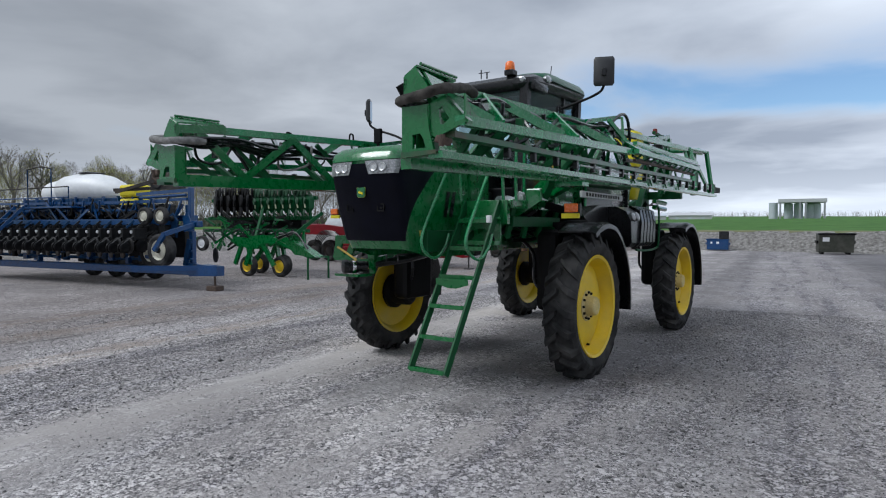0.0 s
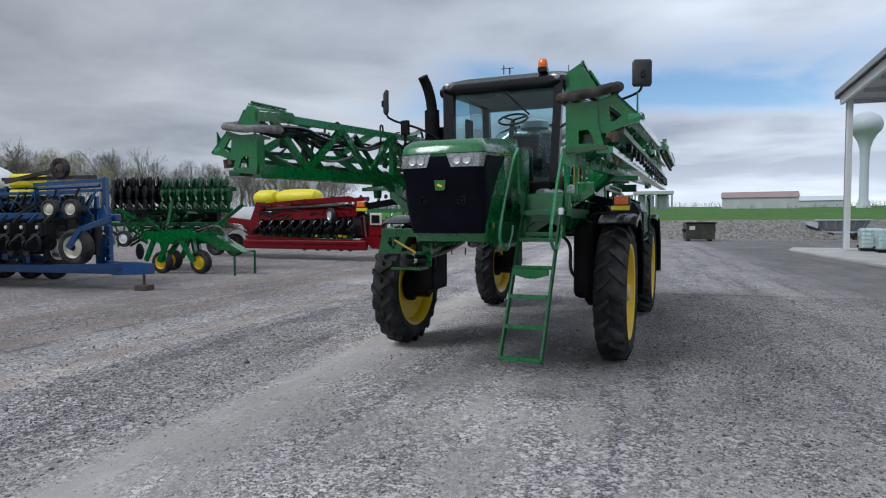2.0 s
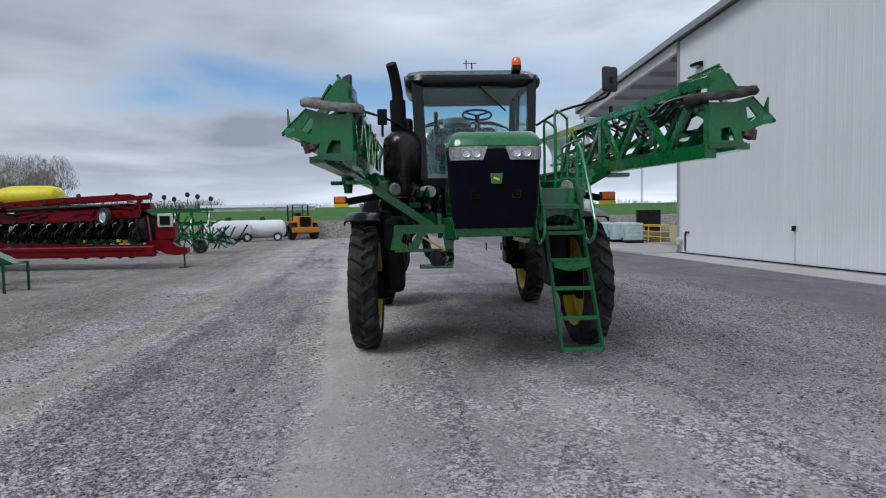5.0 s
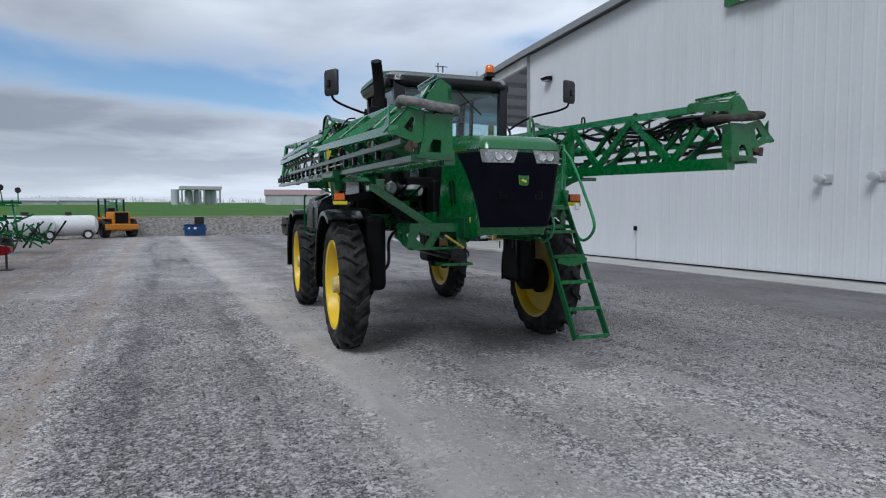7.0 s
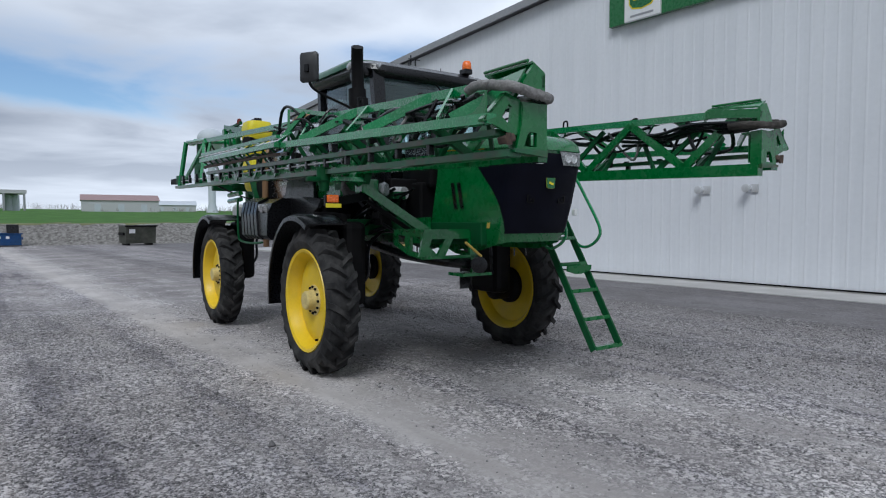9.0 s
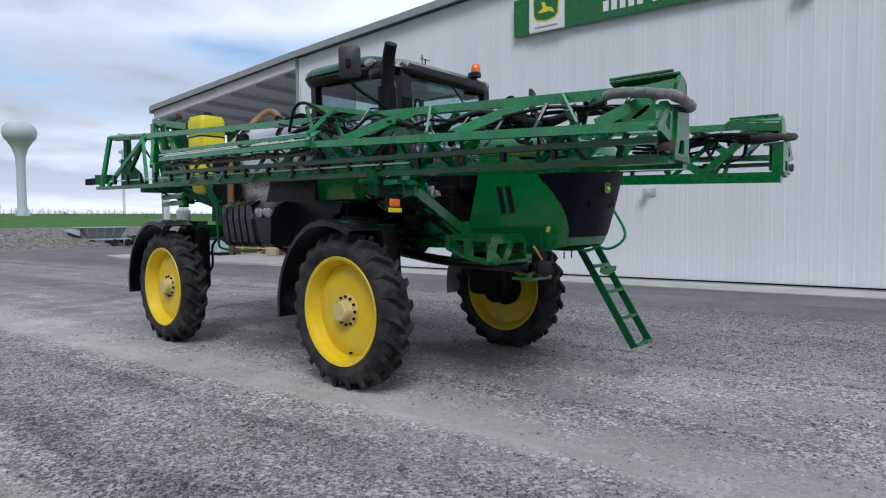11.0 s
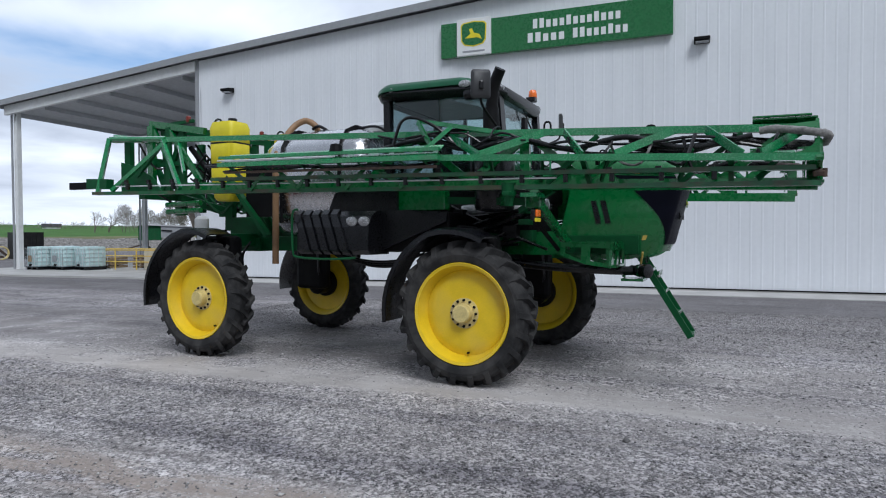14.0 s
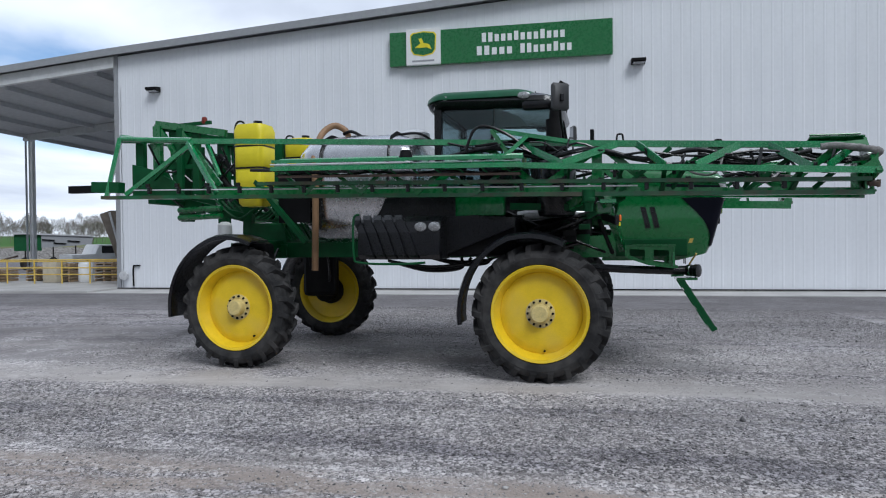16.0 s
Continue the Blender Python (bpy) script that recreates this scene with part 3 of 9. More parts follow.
def wheel_mesh_tyre(R, width, rim, lugs, lug_h, seg=48):
    """A tyre round the x axis, with two rows of slanting lugs."""
    bm = B()
    w = width / 2
    R -= 0.4 * lug_h
    prof = [(rim, -w * 0.72), (rim + 0.03, -w * 0.86), ((R + rim) / 2, -w), (R - 0.10 * R, -w * 0.97), (R - 0.03, -w * 0.82), (R, -w * 0.4), (R, w * 0.4), (R - 0.03, w * 0.82),
            (R - 0.10 * R, w * 0.97), ((R + rim) / 2, w), (rim + 0.03, w * 0.86), (rim, w * 0.72)]
    lathe(bm, prof, None, seg, cap=False)
    body = list(bm.verts)
    pitch = 2 * math.pi / lugs if lugs else 0
    for i in range(lugs):
        for side in (-1, 1):
            a0 = i * pitch + (pitch / 2 if side > 0 else 0)
            rows = []
            for u, da, rr in ((-0.06, 0.0, R), (0.35, 0.26, R - 0.004), (0.72, 0.46, R - 0.018), (0.98, 0.56, R - 0.10 * R)):
                a = a0 + da * pitch * 1.15
                half = 0.030 + 0.012 * u
                x = side * u * w * 1.02
                quad = []
                for top, s in ((0, -1), (1, -1), (1, 1), (0, 1)):
                    r = rr - 0.012 + top * (lug_h + 0.012) * (1.0 if u < 0.9 else 0.35)
                    t = a + s * half / R * (0.85 if top else 1.15)
                    quad.append(bm.verts.new((x, r * math.cos(t), r * math.sin(t))))
                rows.append(quad)
            for p, q in zip(rows, rows[1:]):
                for k in range(4):
                    bm.faces.new((p[k], p[(k + 1) % 4], q[(k + 1) % 4], q[k]))
            bm.faces.new(rows[0])
            bm.faces.new(rows[-1][::-1])
            k = round(a0 / (2 * math.pi) * seg) % seg
            bm.faces.new((rows[0][0], rows[0][3], body[(5 if side < 0 else 6) * seg + k]))
    return bm

# ---- the ground and the far land ----
FAR = 2600.0


def land_height(x, y):
    """Level yard, a stony bank at its far side, then a field that climbs gently."""
    edge = 53.3 + 1.2 * noise.noise((x * 0.06, 3.0, 0)) - 2.4 * min(1.0, max(0.0, (x + 3) / 9)) + min(8.0, 0.7 * max(0.0, x - 13))
    west = -37.0 + 1.5 * noise.noise((4.0, y * 0.05, 0))
    d = max(y - edge, west - x)
    if d <= 0:
        return 0.0, 0
    up = min(d / 2.6, 1.0)
    z = 1.55 * (up * up * (3 - 2 * up)) + 0.06 * noise.noise((x * 0.9, y * 0.9, 1)) * up
    if d < 3.0:
        return z, 1
    return z + min(d - 3.0, 330) * 0.0205 + 0.5 * noise.noise((x * 0.01, y * 0.01, 2)) * min(1, d / 60), (3 if d < 6 else 2)


def land():
    def steps(a, b, fine0, fine1, fine, far):
        out = []
        v = a
        while v < b:
            out.append(v)
            k = fine0 - v if v < fine0 else (v - fine1 if v > fine1 else 0)
            v += fine + k * far
        return out + [b]

    xs = steps(-FAR, FAR, -40.0, 45.0, 1.0, 0.35)
    ys = steps(-FAR, FAR, -6.0, 60.0, 0.8, 0.35)
    verts, faces, mats = [], [], []
    kind = {}
    for j, y in enumerate(ys):
        for i, x in enumerate(xs):
            z, k = land_height(x, y)
            verts.append((x, y, z))
            kind[i, j] = k
    nx = len(xs)
    for j in range(len(ys) - 1):
        for i in range(nx - 1):
            faces.append((j * nx + i, j * nx + i + 1, (j + 1) * nx + i + 1, (j + 1) * nx + i))
            mats.append(max(kind[i, j], kind[i + 1, j + 1]) if min(kind[i, j], kind[i + 1, j + 1]) != 0 else min(1, max(kind[i, j], kind[i + 1, j + 1])))
    me = bpy.data.meshes.new("ground")
    me.from_pydata(verts, [], faces)
    for m in (GRAVEL, BANK, GRASS, VERGE):
        me.materials.append(m)
    me.polygons.foreach_set("material_index", mats)
    me.polygons.foreach_set("use_smooth", [True] * len(faces))
    me.update()
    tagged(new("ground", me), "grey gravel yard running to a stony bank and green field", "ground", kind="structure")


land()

# ---- the dealership hall ----
WX, Y0, Y1, EAVE, SLOPE, RIDGE = 8.14, 23.05, 34.5, 8.90, 0.068, -3.0


def roof_z(y):
    if y > Y0:
        return EAVE - 0.085 * (y - Y0)
    return EAVE + SLOPE * (Y0 - y) if y > RIDGE else EAVE + SLOPE * (Y0 - RIDGE) - SLOPE * (RIDGE - y)


def siding_panel(h0, h1, w):
    """A ribbed steel sheet, w wide, facing -x; its top slopes from h0 to h1."""
    bm = B()
    prof = []
    for k in range(3):
        c = w * (k + 0.5) / 3
        prof += [(c - 0.036, 0.0), (c - 0.016, 0.005), (c + 0.016, 0.005), (c + 0.036, 0.0)]
    prof = [(0.0, 0.0)] + prof + [(w, 0.0)]
    lo = [bm.verts.new((-d, -u, 0)) for u, d in prof]
    hi = [bm.verts.new((-d, -u, h0 + (h1 - h0) * u / w)) for u, d in prof]
    for k in range(len(prof) - 1):
        bm.faces.new((lo[k], lo[k + 1], hi[k + 1], hi[k]))
    return bm


hall = thing("wall_west", "tall white ribbed steel end wall of a farm dealership hall", "building wall", kind="structure")
core = B()
outline = [(WX + 0.02, Y0, 0.0), (WX + 0.02, RIDGE, 0.0), (WX + 0.02, -30, 0.0), (WX + 0.02, -30, roof_z(-30)), (WX + 0.02, RIDGE, roof_z(RIDGE)), (WX + 0.02, Y0, roof_z(Y0))]
part("wall_core", plate(core, outline, (0.25, 0, 0)), WHITE, hall)
y, w = Y0, 0.915
while y > -29:
    z0 = 0.07
    part("wall_panel", siding_panel(roof_z(y) - z0, roof_z(y - w) - z0, w), SIDING, hall, at=pose(WX, y, z0))
    y -= w
side = B()
box(side, (WX + 18, Y0 - 0.12, 3.9), (36, 0.24, 7.8))
tagged(part("wall_north", side, SIDING, None), "white steel side wall under the open canopy", "building wall", kind="structure")
base = B()
box(base, (WX + 0.06, (Y0 - 30) / 2, 0.03), (0.22, Y0 + 30, 0.07))
tagged(part("baseboard", base, CONCRETE, None), "pale concrete footing along the hall wall", "footing", kind="structure")
flash = B()
box(flash, (WX - 0.035, (Y0 - 30) / 2, 0.075), (0.06, Y0 + 30, 0.035))
tagged(part("trim", flash, BLACK_MATT, None), "dark steel flashing at the foot of the wall", "trim", kind="structure")
corner = B()
box(corner, (WX - 0.012, Y0 - 0.05, 4.5), (0.07, 0.16, 8.9))
tagged(part("trim", corner, TRIM, None), "grey corner trim of the hall wall", "trim", kind="structure")

roof = thing("roof", "low-pitched grey steel roof with an open canopy bay", "roof", kind="structure")
for a, b in ((Y1, Y0), (Y0, RIDGE), (RIDGE, -31)):
    bm = B()
    plate(bm, [(WX - 0.30, a, roof_z(a) + 0.10), (WX + 38, a, roof_z(a) + 0.10), (WX + 38, b, roof_z(b) + 0.10), (WX - 0.30, b, roof_z(b) + 0.10)], (0, 0, 0.10))
    part("roof_sheet", bm, ROOFING, roof)
    bm = B()
    plate(bm, [(WX - 0.34, a, roof_z(a) - 0.02), (WX - 0.34, b, roof_z(b) - 0.02), (WX - 0.34, b, roof_z(b) + 0.24), (WX - 0.34, a, roof_z(a) + 0.24)], (0.06, 0, 0))
    part("verge_trim", bm, TRIM, roof, "dark grey verge trim")
bm = B()
plate(bm, [(WX - 0.10, Y1, roof_z(Y1) - 0.42), (WX - 0.10, Y0, roof_z(Y0) - 0.42), (WX - 0.10, Y0, roof_z(Y0) + 0.0), (WX - 0.10, Y1, roof_z(Y1) + 0.0)], (0.16, 0, 0))
part("canopy_beam", bm, WHITE, roof, "white end beam of the canopy")
bm = B()
plate(bm, [(WX + 0.06, Y1 - 0.1, roof_z(Y1) - 0.30), (WX + 37, Y1 - 0.1, roof_z(Y1) - 0.30), (WX + 37, Y0, roof_z(Y0) - 0.30), (WX + 0.06, Y0, roof_z(Y0) - 0.30)], (0, 0, 0.06))
part("soffit", bm, SOFFIT, roof, "grey canopy lining")
for k in range(1, 5):
    bm = B()
    xx = WX + 7.4 * k
    plate(bm, [(xx, Y1 - 0.2, roof_z(Y1) - 0.62), (xx, Y0, roof_z(Y0) - 0.80), (xx, Y0, roof_z(Y0) - 0.32), (xx, Y1 - 0.2, roof_z(Y1) - 0.32)], (0.2, 0, 0))
    part("rafter", bm, SOFFIT, roof)
for k in range(6):
    y = Y0 + 1.0 + (Y1 - Y0 - 1.4) * k / 5
    part("purlin", box(B(), (WX + 18.5, y, roof_z(y) - 0.40), (36.6, 0.09, 0.22)), SOFFIT, roof)
bm = B()
box(bm, (WX + 18.4, Y1 + 0.06, roof_z(Y1) + 0.02), (37.4, 0.14, 0.30))
part("gutter", bm, TRIM, roof, "grey eaves gutter")

for k in range(3):
    post = thing("canopy_post", "slim white steel canopy post with a downpipe", "post", pose(WX + 0.25 + 7.5 * k, 34.1, 0), "canopy posts", "structure")
    bm = B()
    box(bm, (0, 0, 3.95), (0.10, 0.20, 7.6))
    box(bm, (0, -0.10, 3.95), (0.22, 0.02, 7.6))
    box(bm, (0, 0.10, 3.95), (0.22, 0.02, 7.6))
    part("column", bm, WHITE, post)
    part("downpipe", tube(B(), [(-0.05, 0.32, 0.15), (-0.05, 0.32, 7.7)], 0.05), TRIM, post)

apron = B()
box(apron, (7.34, -3.4, 0.0), (1.55, 53.0, 0.04))
tagged(part("pavement", apron, CONCRETE, None), "pale concrete strip along the hall", "pavement", kind="structure")
slab = B()
plate(slab, [(5.9, 34.7, -0.05), (6.56, 23.1, -0.05), (46, 23.1, -0.05), (46, 37.4, -0.05), (6.7, 37.4, -0.05)], (0, 0, 0.13))
tagged(part("pavement", slab, CONCRETE, None), "pale concrete floor of the open canopy bay", "pavement", kind="structure")


def wall_lamp(y, z):
    lamp = thing("wall_light", "small black wall pack light high on the white wall", "light", pose(WX - 0.03, y, z), "wall lights")
    bm = B()
    plate(bm, [(0, -0.22, 0.10), (-0.30, -0.22, 0.05), (-0.30, -0.22, -0.03), (0, -0.22, -0.10)], (0, 0.44, 0))
    part("housing", bm, BLACK_MATT, lamp)
    bm = B()
    box(bm, (-0.16, 0, -0.085), (0.22, 0.36, 0.02))
    part("lens", bm, LAMP, lamp)


wall_lamp(21.35, 7.55)
wall_lamp(3.84, 7.58)

sign = thing("dealer_sign", "long green sign board with white lettering bars and a square emblem", "sign", pose(WX - 0.03, 8.42, 8.43))
bm = B()
part("board", box(bm, (-0.09, 0, 0), (0.16, 7.54, 1.18), None, 0.015), SIGN_GREEN, sign)
bm = B()
emblem = part("emblem_plate", box(bm, (-0.21, 2.56, 0.02), (0.10, 1.20, 1.24), None, 0.015), SIGN_WHITE, sign)


def shield(hw, hh, x, y, z, d):
    pts = [(x, y + a * hw, z + b * hh) for a, b in ((-0.82, 0.95), (0, 1.06), (0.82, 0.95), (1.0, 0.75), (0.95, -0.5), (0.72, -0.84), (0, -1.0), (-0.72, -0.84), (-0.95, -0.5), (-1.0, 0.75))]
    return plate(B(), pts, (-d, 0, 0))


part("emblem_rim", shield(0.46, 0.42, -0.261, 2.56, 0.10, 0.006), YELLOW_POLY, emblem)
part("emblem_field", shield(0.42, 0.38, -0.268, 2.56, 0.10, 0.006), SIGN_GREEN, emblem)
bm = B()
plate(bm, [(-0.275, 2.56 + a, 0.10 + b) for a, b in ((0.30, -0.12), (0.10, 0.02), (0.16, 0.18), (0.05, 0.20), (-0.02, 0.04), (-0.22, -0.02), (-0.30, -0.20), (-0.12, -0.12), (0.05, -0.13))], (-0.006, 0, 0))
part("emblem_mark", bm, YELLOW_POLY, emblem, "plain yellow mark")
bm = B()
box(bm, (-0.263, 2.56, -0.47), (0.006, 0.78, 0.06))
part("lettering_bar", bm, TRIM, emblem)
for z, starts in ((0.22, [(0.58, 13, 2.84)]), (-0.22, [(0.76, 5, 1.28), (-0.72, 8, 1.76)])):
    for y0, count, length in starts:
        pitch = length / count
        for k in range(count):
            tall = 0.31 if k == 0 or k % 4 == 1 else 0.24
            bm = B()
            box(bm, (-0.174, y0 - pitch * (k + 0.5), z - 0.155 + tall / 2), (0.012, pitch * 0.66, tall))
            part("lettering_bar", bm, SIGN_WHITE, sign)

for y in (9.14, 7.82):
    spout = thing("wall_spout", "short galvanised pipe outlet sticking out of the wall", "pipe", pose(WX - 0.02, y, 2.62), "wall outlets")
    bm = B()
    lathe(bm, [(0.07, -0.02), (0.07, -0.14), (0.11, -0.15), (0.11, -0.26), (0.06, -0.27)], None, 16)
    part("pipe", bm, STEEL, spout, smooth=True)
    bm = B()
    box(bm, (-0.015, -0.14, 0.0), (0.02, 0.2, 0.22))
    part("mounting_plate", bm, STEEL, spout)
hyd = thing("wall_tap", "thin steel tap pipe against the white wall", "tap", pose(WX - 0.05, 15.9, 0.15))
part("pipe", tube(B(), [(0, 0, 0), (0, 0, 0.95)], 0.018), STEEL, hyd)
bm = B()
box(bm, (-0.04, 0, 1.05), (0.10, 0.07, 0.16))
part("valve", bm, BLACK_MATT, hyd)
con = thing("hose_connection", "black fire hose connection at the hall corner", "pipe fitting", pose(WX - 0.05, Y0 - 0.45, 0.15))
part("pipe", tube(B(), bent([(0, -0.22, 0), (0, -0.22, 0.7), (0, -0.30, 0.78), (0, -0.50, 0.78)]), 0.03), BLACK_MATT, con)
part("cap", lathe(B(), [(0.16, -0.03), (0.17, -0.16), (0.05, -0.18)], pose(0, 0.1, 0.42), 16), STEEL, con)

# ---- the crop sprayer: x to its left, y to its rear, front axle at the origin ----
sprayer = thing("crop_sprayer", "high-clearance green self-propelled crop sprayer with yellow wheels and folded booms", "sprayer", pose(-3.768, 6.755, 0, 0, 0, -5.56))
HUBZ, BASE = 0.872, 4.43


def holed(bm, outer, inner, d):
    """A plate with an opening; outer and inner have as many corners each."""
    d, n = Vector(d), len(outer)
    o0, i0 = [bm.verts.new(v) for v in outer], [bm.verts.new(v) for v in inner]
    o1, i1 = [bm.verts.new(Vector(v) + d) for v in outer], [bm.verts.new(Vector(v) + d) for v in inner]
    for k in range(n):
        m = (k + 1) % n
        for f in ((o0[k], o0[m], i0[m], i0[k]), (o1[m], o1[k], i1[k], i1[m]), (o0[m], o0[k], o1[k], o1[m]), (i0[k], i0[m], i1[m], i1[k])):
            bm.faces.new(f)
    bmesh.ops.recalc_face_normals(bm, faces=bm.faces[:])
    return bm


def sprayer_wheel():
    """A tall narrow drive wheel round the x axis, its outer face to +x."""
    bm = B()
    lathe(bm, [(0.10, 0.035), (0.26, 0.045), (0.40, 0.045), (0.47, 0.030), (0.53, 0.005), (0.547, -0.03), (0.54, -0.05), (0.30, -0.01), (0.10, -0.02)], None, 48)
    w = part("wheel", bm, YELLOW, sprayer, "yellow disc wheel", True)
    bm = B()
    lathe(bm, [(0.625, 0.178), (0.632, 0.165), (0.60, 0.155), (0.585, 0.09), (0.548, 0.0), (0.548, -0.09), (0.60, -0.155), (0.632, -0.165), (0.625, -0.178), (0.59, -0.165), (0.535, -0.09), (0.53, 0.0), (0.572, 0.095), (0.59, 0.165), (0.625, 0.178)], None, 64, cap=False)
    part("rim", bm, YELLOW, w, "", True)
    part("tyre", wheel_mesh_tyre(0.868, 0.40, 0.615, 22, 0.068), RUBBER, w, "black tractor tyre with chevron lugs")
    bm = B()
    lathe(bm, [(0.19, 0.03), (0.19, 0.05), (0.125, 0.06), (0.115, 0.155), (0.10, 0.17), (0.0001, 0.172)], None, 24)
    part("hub", bm, HUB, w, "dusty hub cap", True)
    for k in range(12):
        a = 2 * math.pi * k / 12
        bm = B()
        lathe(bm, [(0.017, 0.04), (0.017, 0.075)], pose(0, 0.162 * math.cos(a), 0.162 * math.sin(a)), 6)
        part("wheel_nut", bm, BLACK_MATT, w)
    bm = B()
    lathe(bm, [(0.014, 0.02), (0.014, 0.056)], pose(0, 0.05, -0.49), 8)
    part("valve_plug", bm, BLACK_MATT, w)
    bm = B()
    lathe(bm, [(0.26, -0.04), (0.26, -0.10), (0.20, -0.14), (0.20, -0.36), (0.15, -0.40)], None, 24)
    part("wheel_motor", bm, BLACK_MATT, w, "black hydraulic wheel motor", True)
    return w


first = sprayer_wheel()
BODY = Matrix.Diagonal((1.0, 0.957, 0.975, 1.0))
GAUGE = Matrix.Scale(0.975, 4)
first.matrix_basis = pose(1.50, 0, 0.975 * HUBZ) @ GAUGE
for x, y, turn in ((1.50, BASE, 0), (-1.50, 0, 180), (-1.50, BASE, 180)):
    copy_thing(first, pose(x, 0.957 * y, 0.975 * HUBZ, 25 if y else 0, 0, turn) @ GAUGE)
SHAPE.append(BODY)

# frame, axles and legs
for s in (-1, 1):
    bm = B()
    box(bm, (0.42 * s, 1.7, 1.68), (0.14, 7.2, 0.24), None, 0.01)
    part("frame_rail", bm, GREEN_DARK, sprayer)
for y in (0.0, BASE):
    bm = B()
    box(bm, (0, y, 1.74), (2.30, 0.22, 0.20), None, 0.012)
    box(bm, (0, y, 1.66), (1.10, 0.42, 0.22), None, 0.012)
    part("axle", bm, GREEN_DARK, sprayer)
    for s in (-1, 1):
        leg = part("leg", tube(B(), [(1.16 * s, y, 0.86), (1.16 * s, y, 1.90)], 0.085, 16), BLACK_MATT, sprayer, "black strut leg", True)
        bm = B()
        tube(bm, [(1.06 * s, y + 0.16, 0.95), (0.98 * s, y + 0.2, 1.72)], 0.05, 10)
        box(bm, (1.15 * s, y, 1.02), (0.20, 0.26, 0.34), None, 0.03)
        part("knuckle", bm, BLACK_MATT, leg)
        part("hydraulic_hose", tube(B(), bent([(1.10 * s, y - 0.12, 0.95), (0.95 * s, y - 0.22, 1.15), (0.92 * s, y - 0.2, 1.5), (0.7 * s, y - 0.15, 1.7)]), 0.022, 6), BLACK, leg)
        part("leg_housing", box(B(), (1.12 * s, y + 0.04, 1.30), (0.28, 0.66, 1.02), None, 0.08), BLACK_MATT, leg)
        bm = B()
        rings = []
        for k in range(15):
            a = radians(-8 + 118 * k / 14)
            R = 1.045 - (0.10 * max(0, k - 9) / 5 if y == 0 else 0.05 * max(0, k - 10) / 4)
            c, q = math.cos(a), math.sin(a)
            rings.append([(s * u, y + (R + d) * c, HUBZ + (R + d) * q) for u, d in ((1.28, 0.0), (1.30, 0.03), (1.70, 0.03), (1.76, 0.005), (1.765, -0.05), (1.745, -0.05), (1.735, -0.012), (1.69, 0.012), (1.30, 0.012))])
        part("fender", loft(bm, rings), BLACK, sprayer, "black plastic wheel fender", True)
        part("fender_bracket", tube(B(), bent([(1.16 * s, y, 1.88), (1.3 * s, y + 0.05, 1.90), (1.5 * s, y + 0.1, 1.905)]), 0.025, 8), BLACK_MATT, sprayer)

# hood and nose
SHAPE.append(pose(0, 0.03, 0) @ BODY)


def nose(z, off, s):
    """A point of the hood's skin at the height z, s metres round from the middle of the front."""
    hw = 0.450 - 0.03 * max(0, (z - 2.50) / 0.2) - 0.045 * max(0, (2.0 - z) / 0.5) + off
    yf = -2.475 + 0.262 * max(0.0, 2.39 - z) + 0.07 * max(0, (z - 2.50) / 0.18) ** 2 - off
    rc, a = 0.085, abs(s)
    flat = hw - rc
    if a < flat:
        x, y = a, yf - 0.0 + 0.05 * (a / flat) ** 2
    elif a < flat + rc * math.pi / 2:
        t = (a - flat) / rc
        x, y = flat + rc * math.sin(t), yf + 0.05 + rc * (1 - math.cos(t))
    else:
        x, y = hw, yf + 0.05 + rc + a - flat - rc * math.pi / 2
    lip = 0.10 * min(1.0, max(0.0, (-1.80 - y) / 0.40)) * min(1.0, max(0.0, (1.72 - z) / 0.22))
    return Vector((math.copysign(x, s), y, z + lip + max(0.0, z - 2.25) / 0.42 * 0.105 * (y + 2.45)))


def skin(bm, zs, span, off, n):
    """A patch of the hood's skin between span(z) = (s0, s1)."""
    rows = []
    for z in zs:
        s0, s1 = span(z)
        rows.append([bm.verts.new(nose(z, off(z) if callable(off) else off, s0 + (s1 - s0) * k / n)) for k in range(n + 1)])
    for a, b in zip(rows, rows[1:]):
        for k in range(n):
            bm.faces.new((a[k], a[k + 1], b[k + 1], b[k]))
    return rows


def line(a, b, n):
    return [a + (b - a) * k / n for k in range(n + 1)]


bm = B()
zs = line(1.50, 2.50, 10) + [2.528, 2.532, 2.60] + [2.635, 2.66, 2.672]
back = 1.78


def hood_off(z):
    return (0.020 if z > 2.53 else 0.0) if z <= 2.60 else 0.020 - 0.016 * ((z - 2.60) / 0.035) ** 1.6


rows = skin(bm, zs, lambda z: (-back, back), hood_off, 72)
top = rows[-1]
for k in range(36):
    bm.faces.new((top[k], top[k + 1], top[71 - k], top[72 - k])) if k < 35 else bm.faces.new((top[35], top[36], top[37]))
hood = part("hood", bm, GREEN, sprayer, "glossy green engine hood", True)


def grille_span(z):
    t = (z - 1.66) / 0.78
    s = 0.42 + 0.72 * max(0.0, t) ** 1.8
    return -s, s


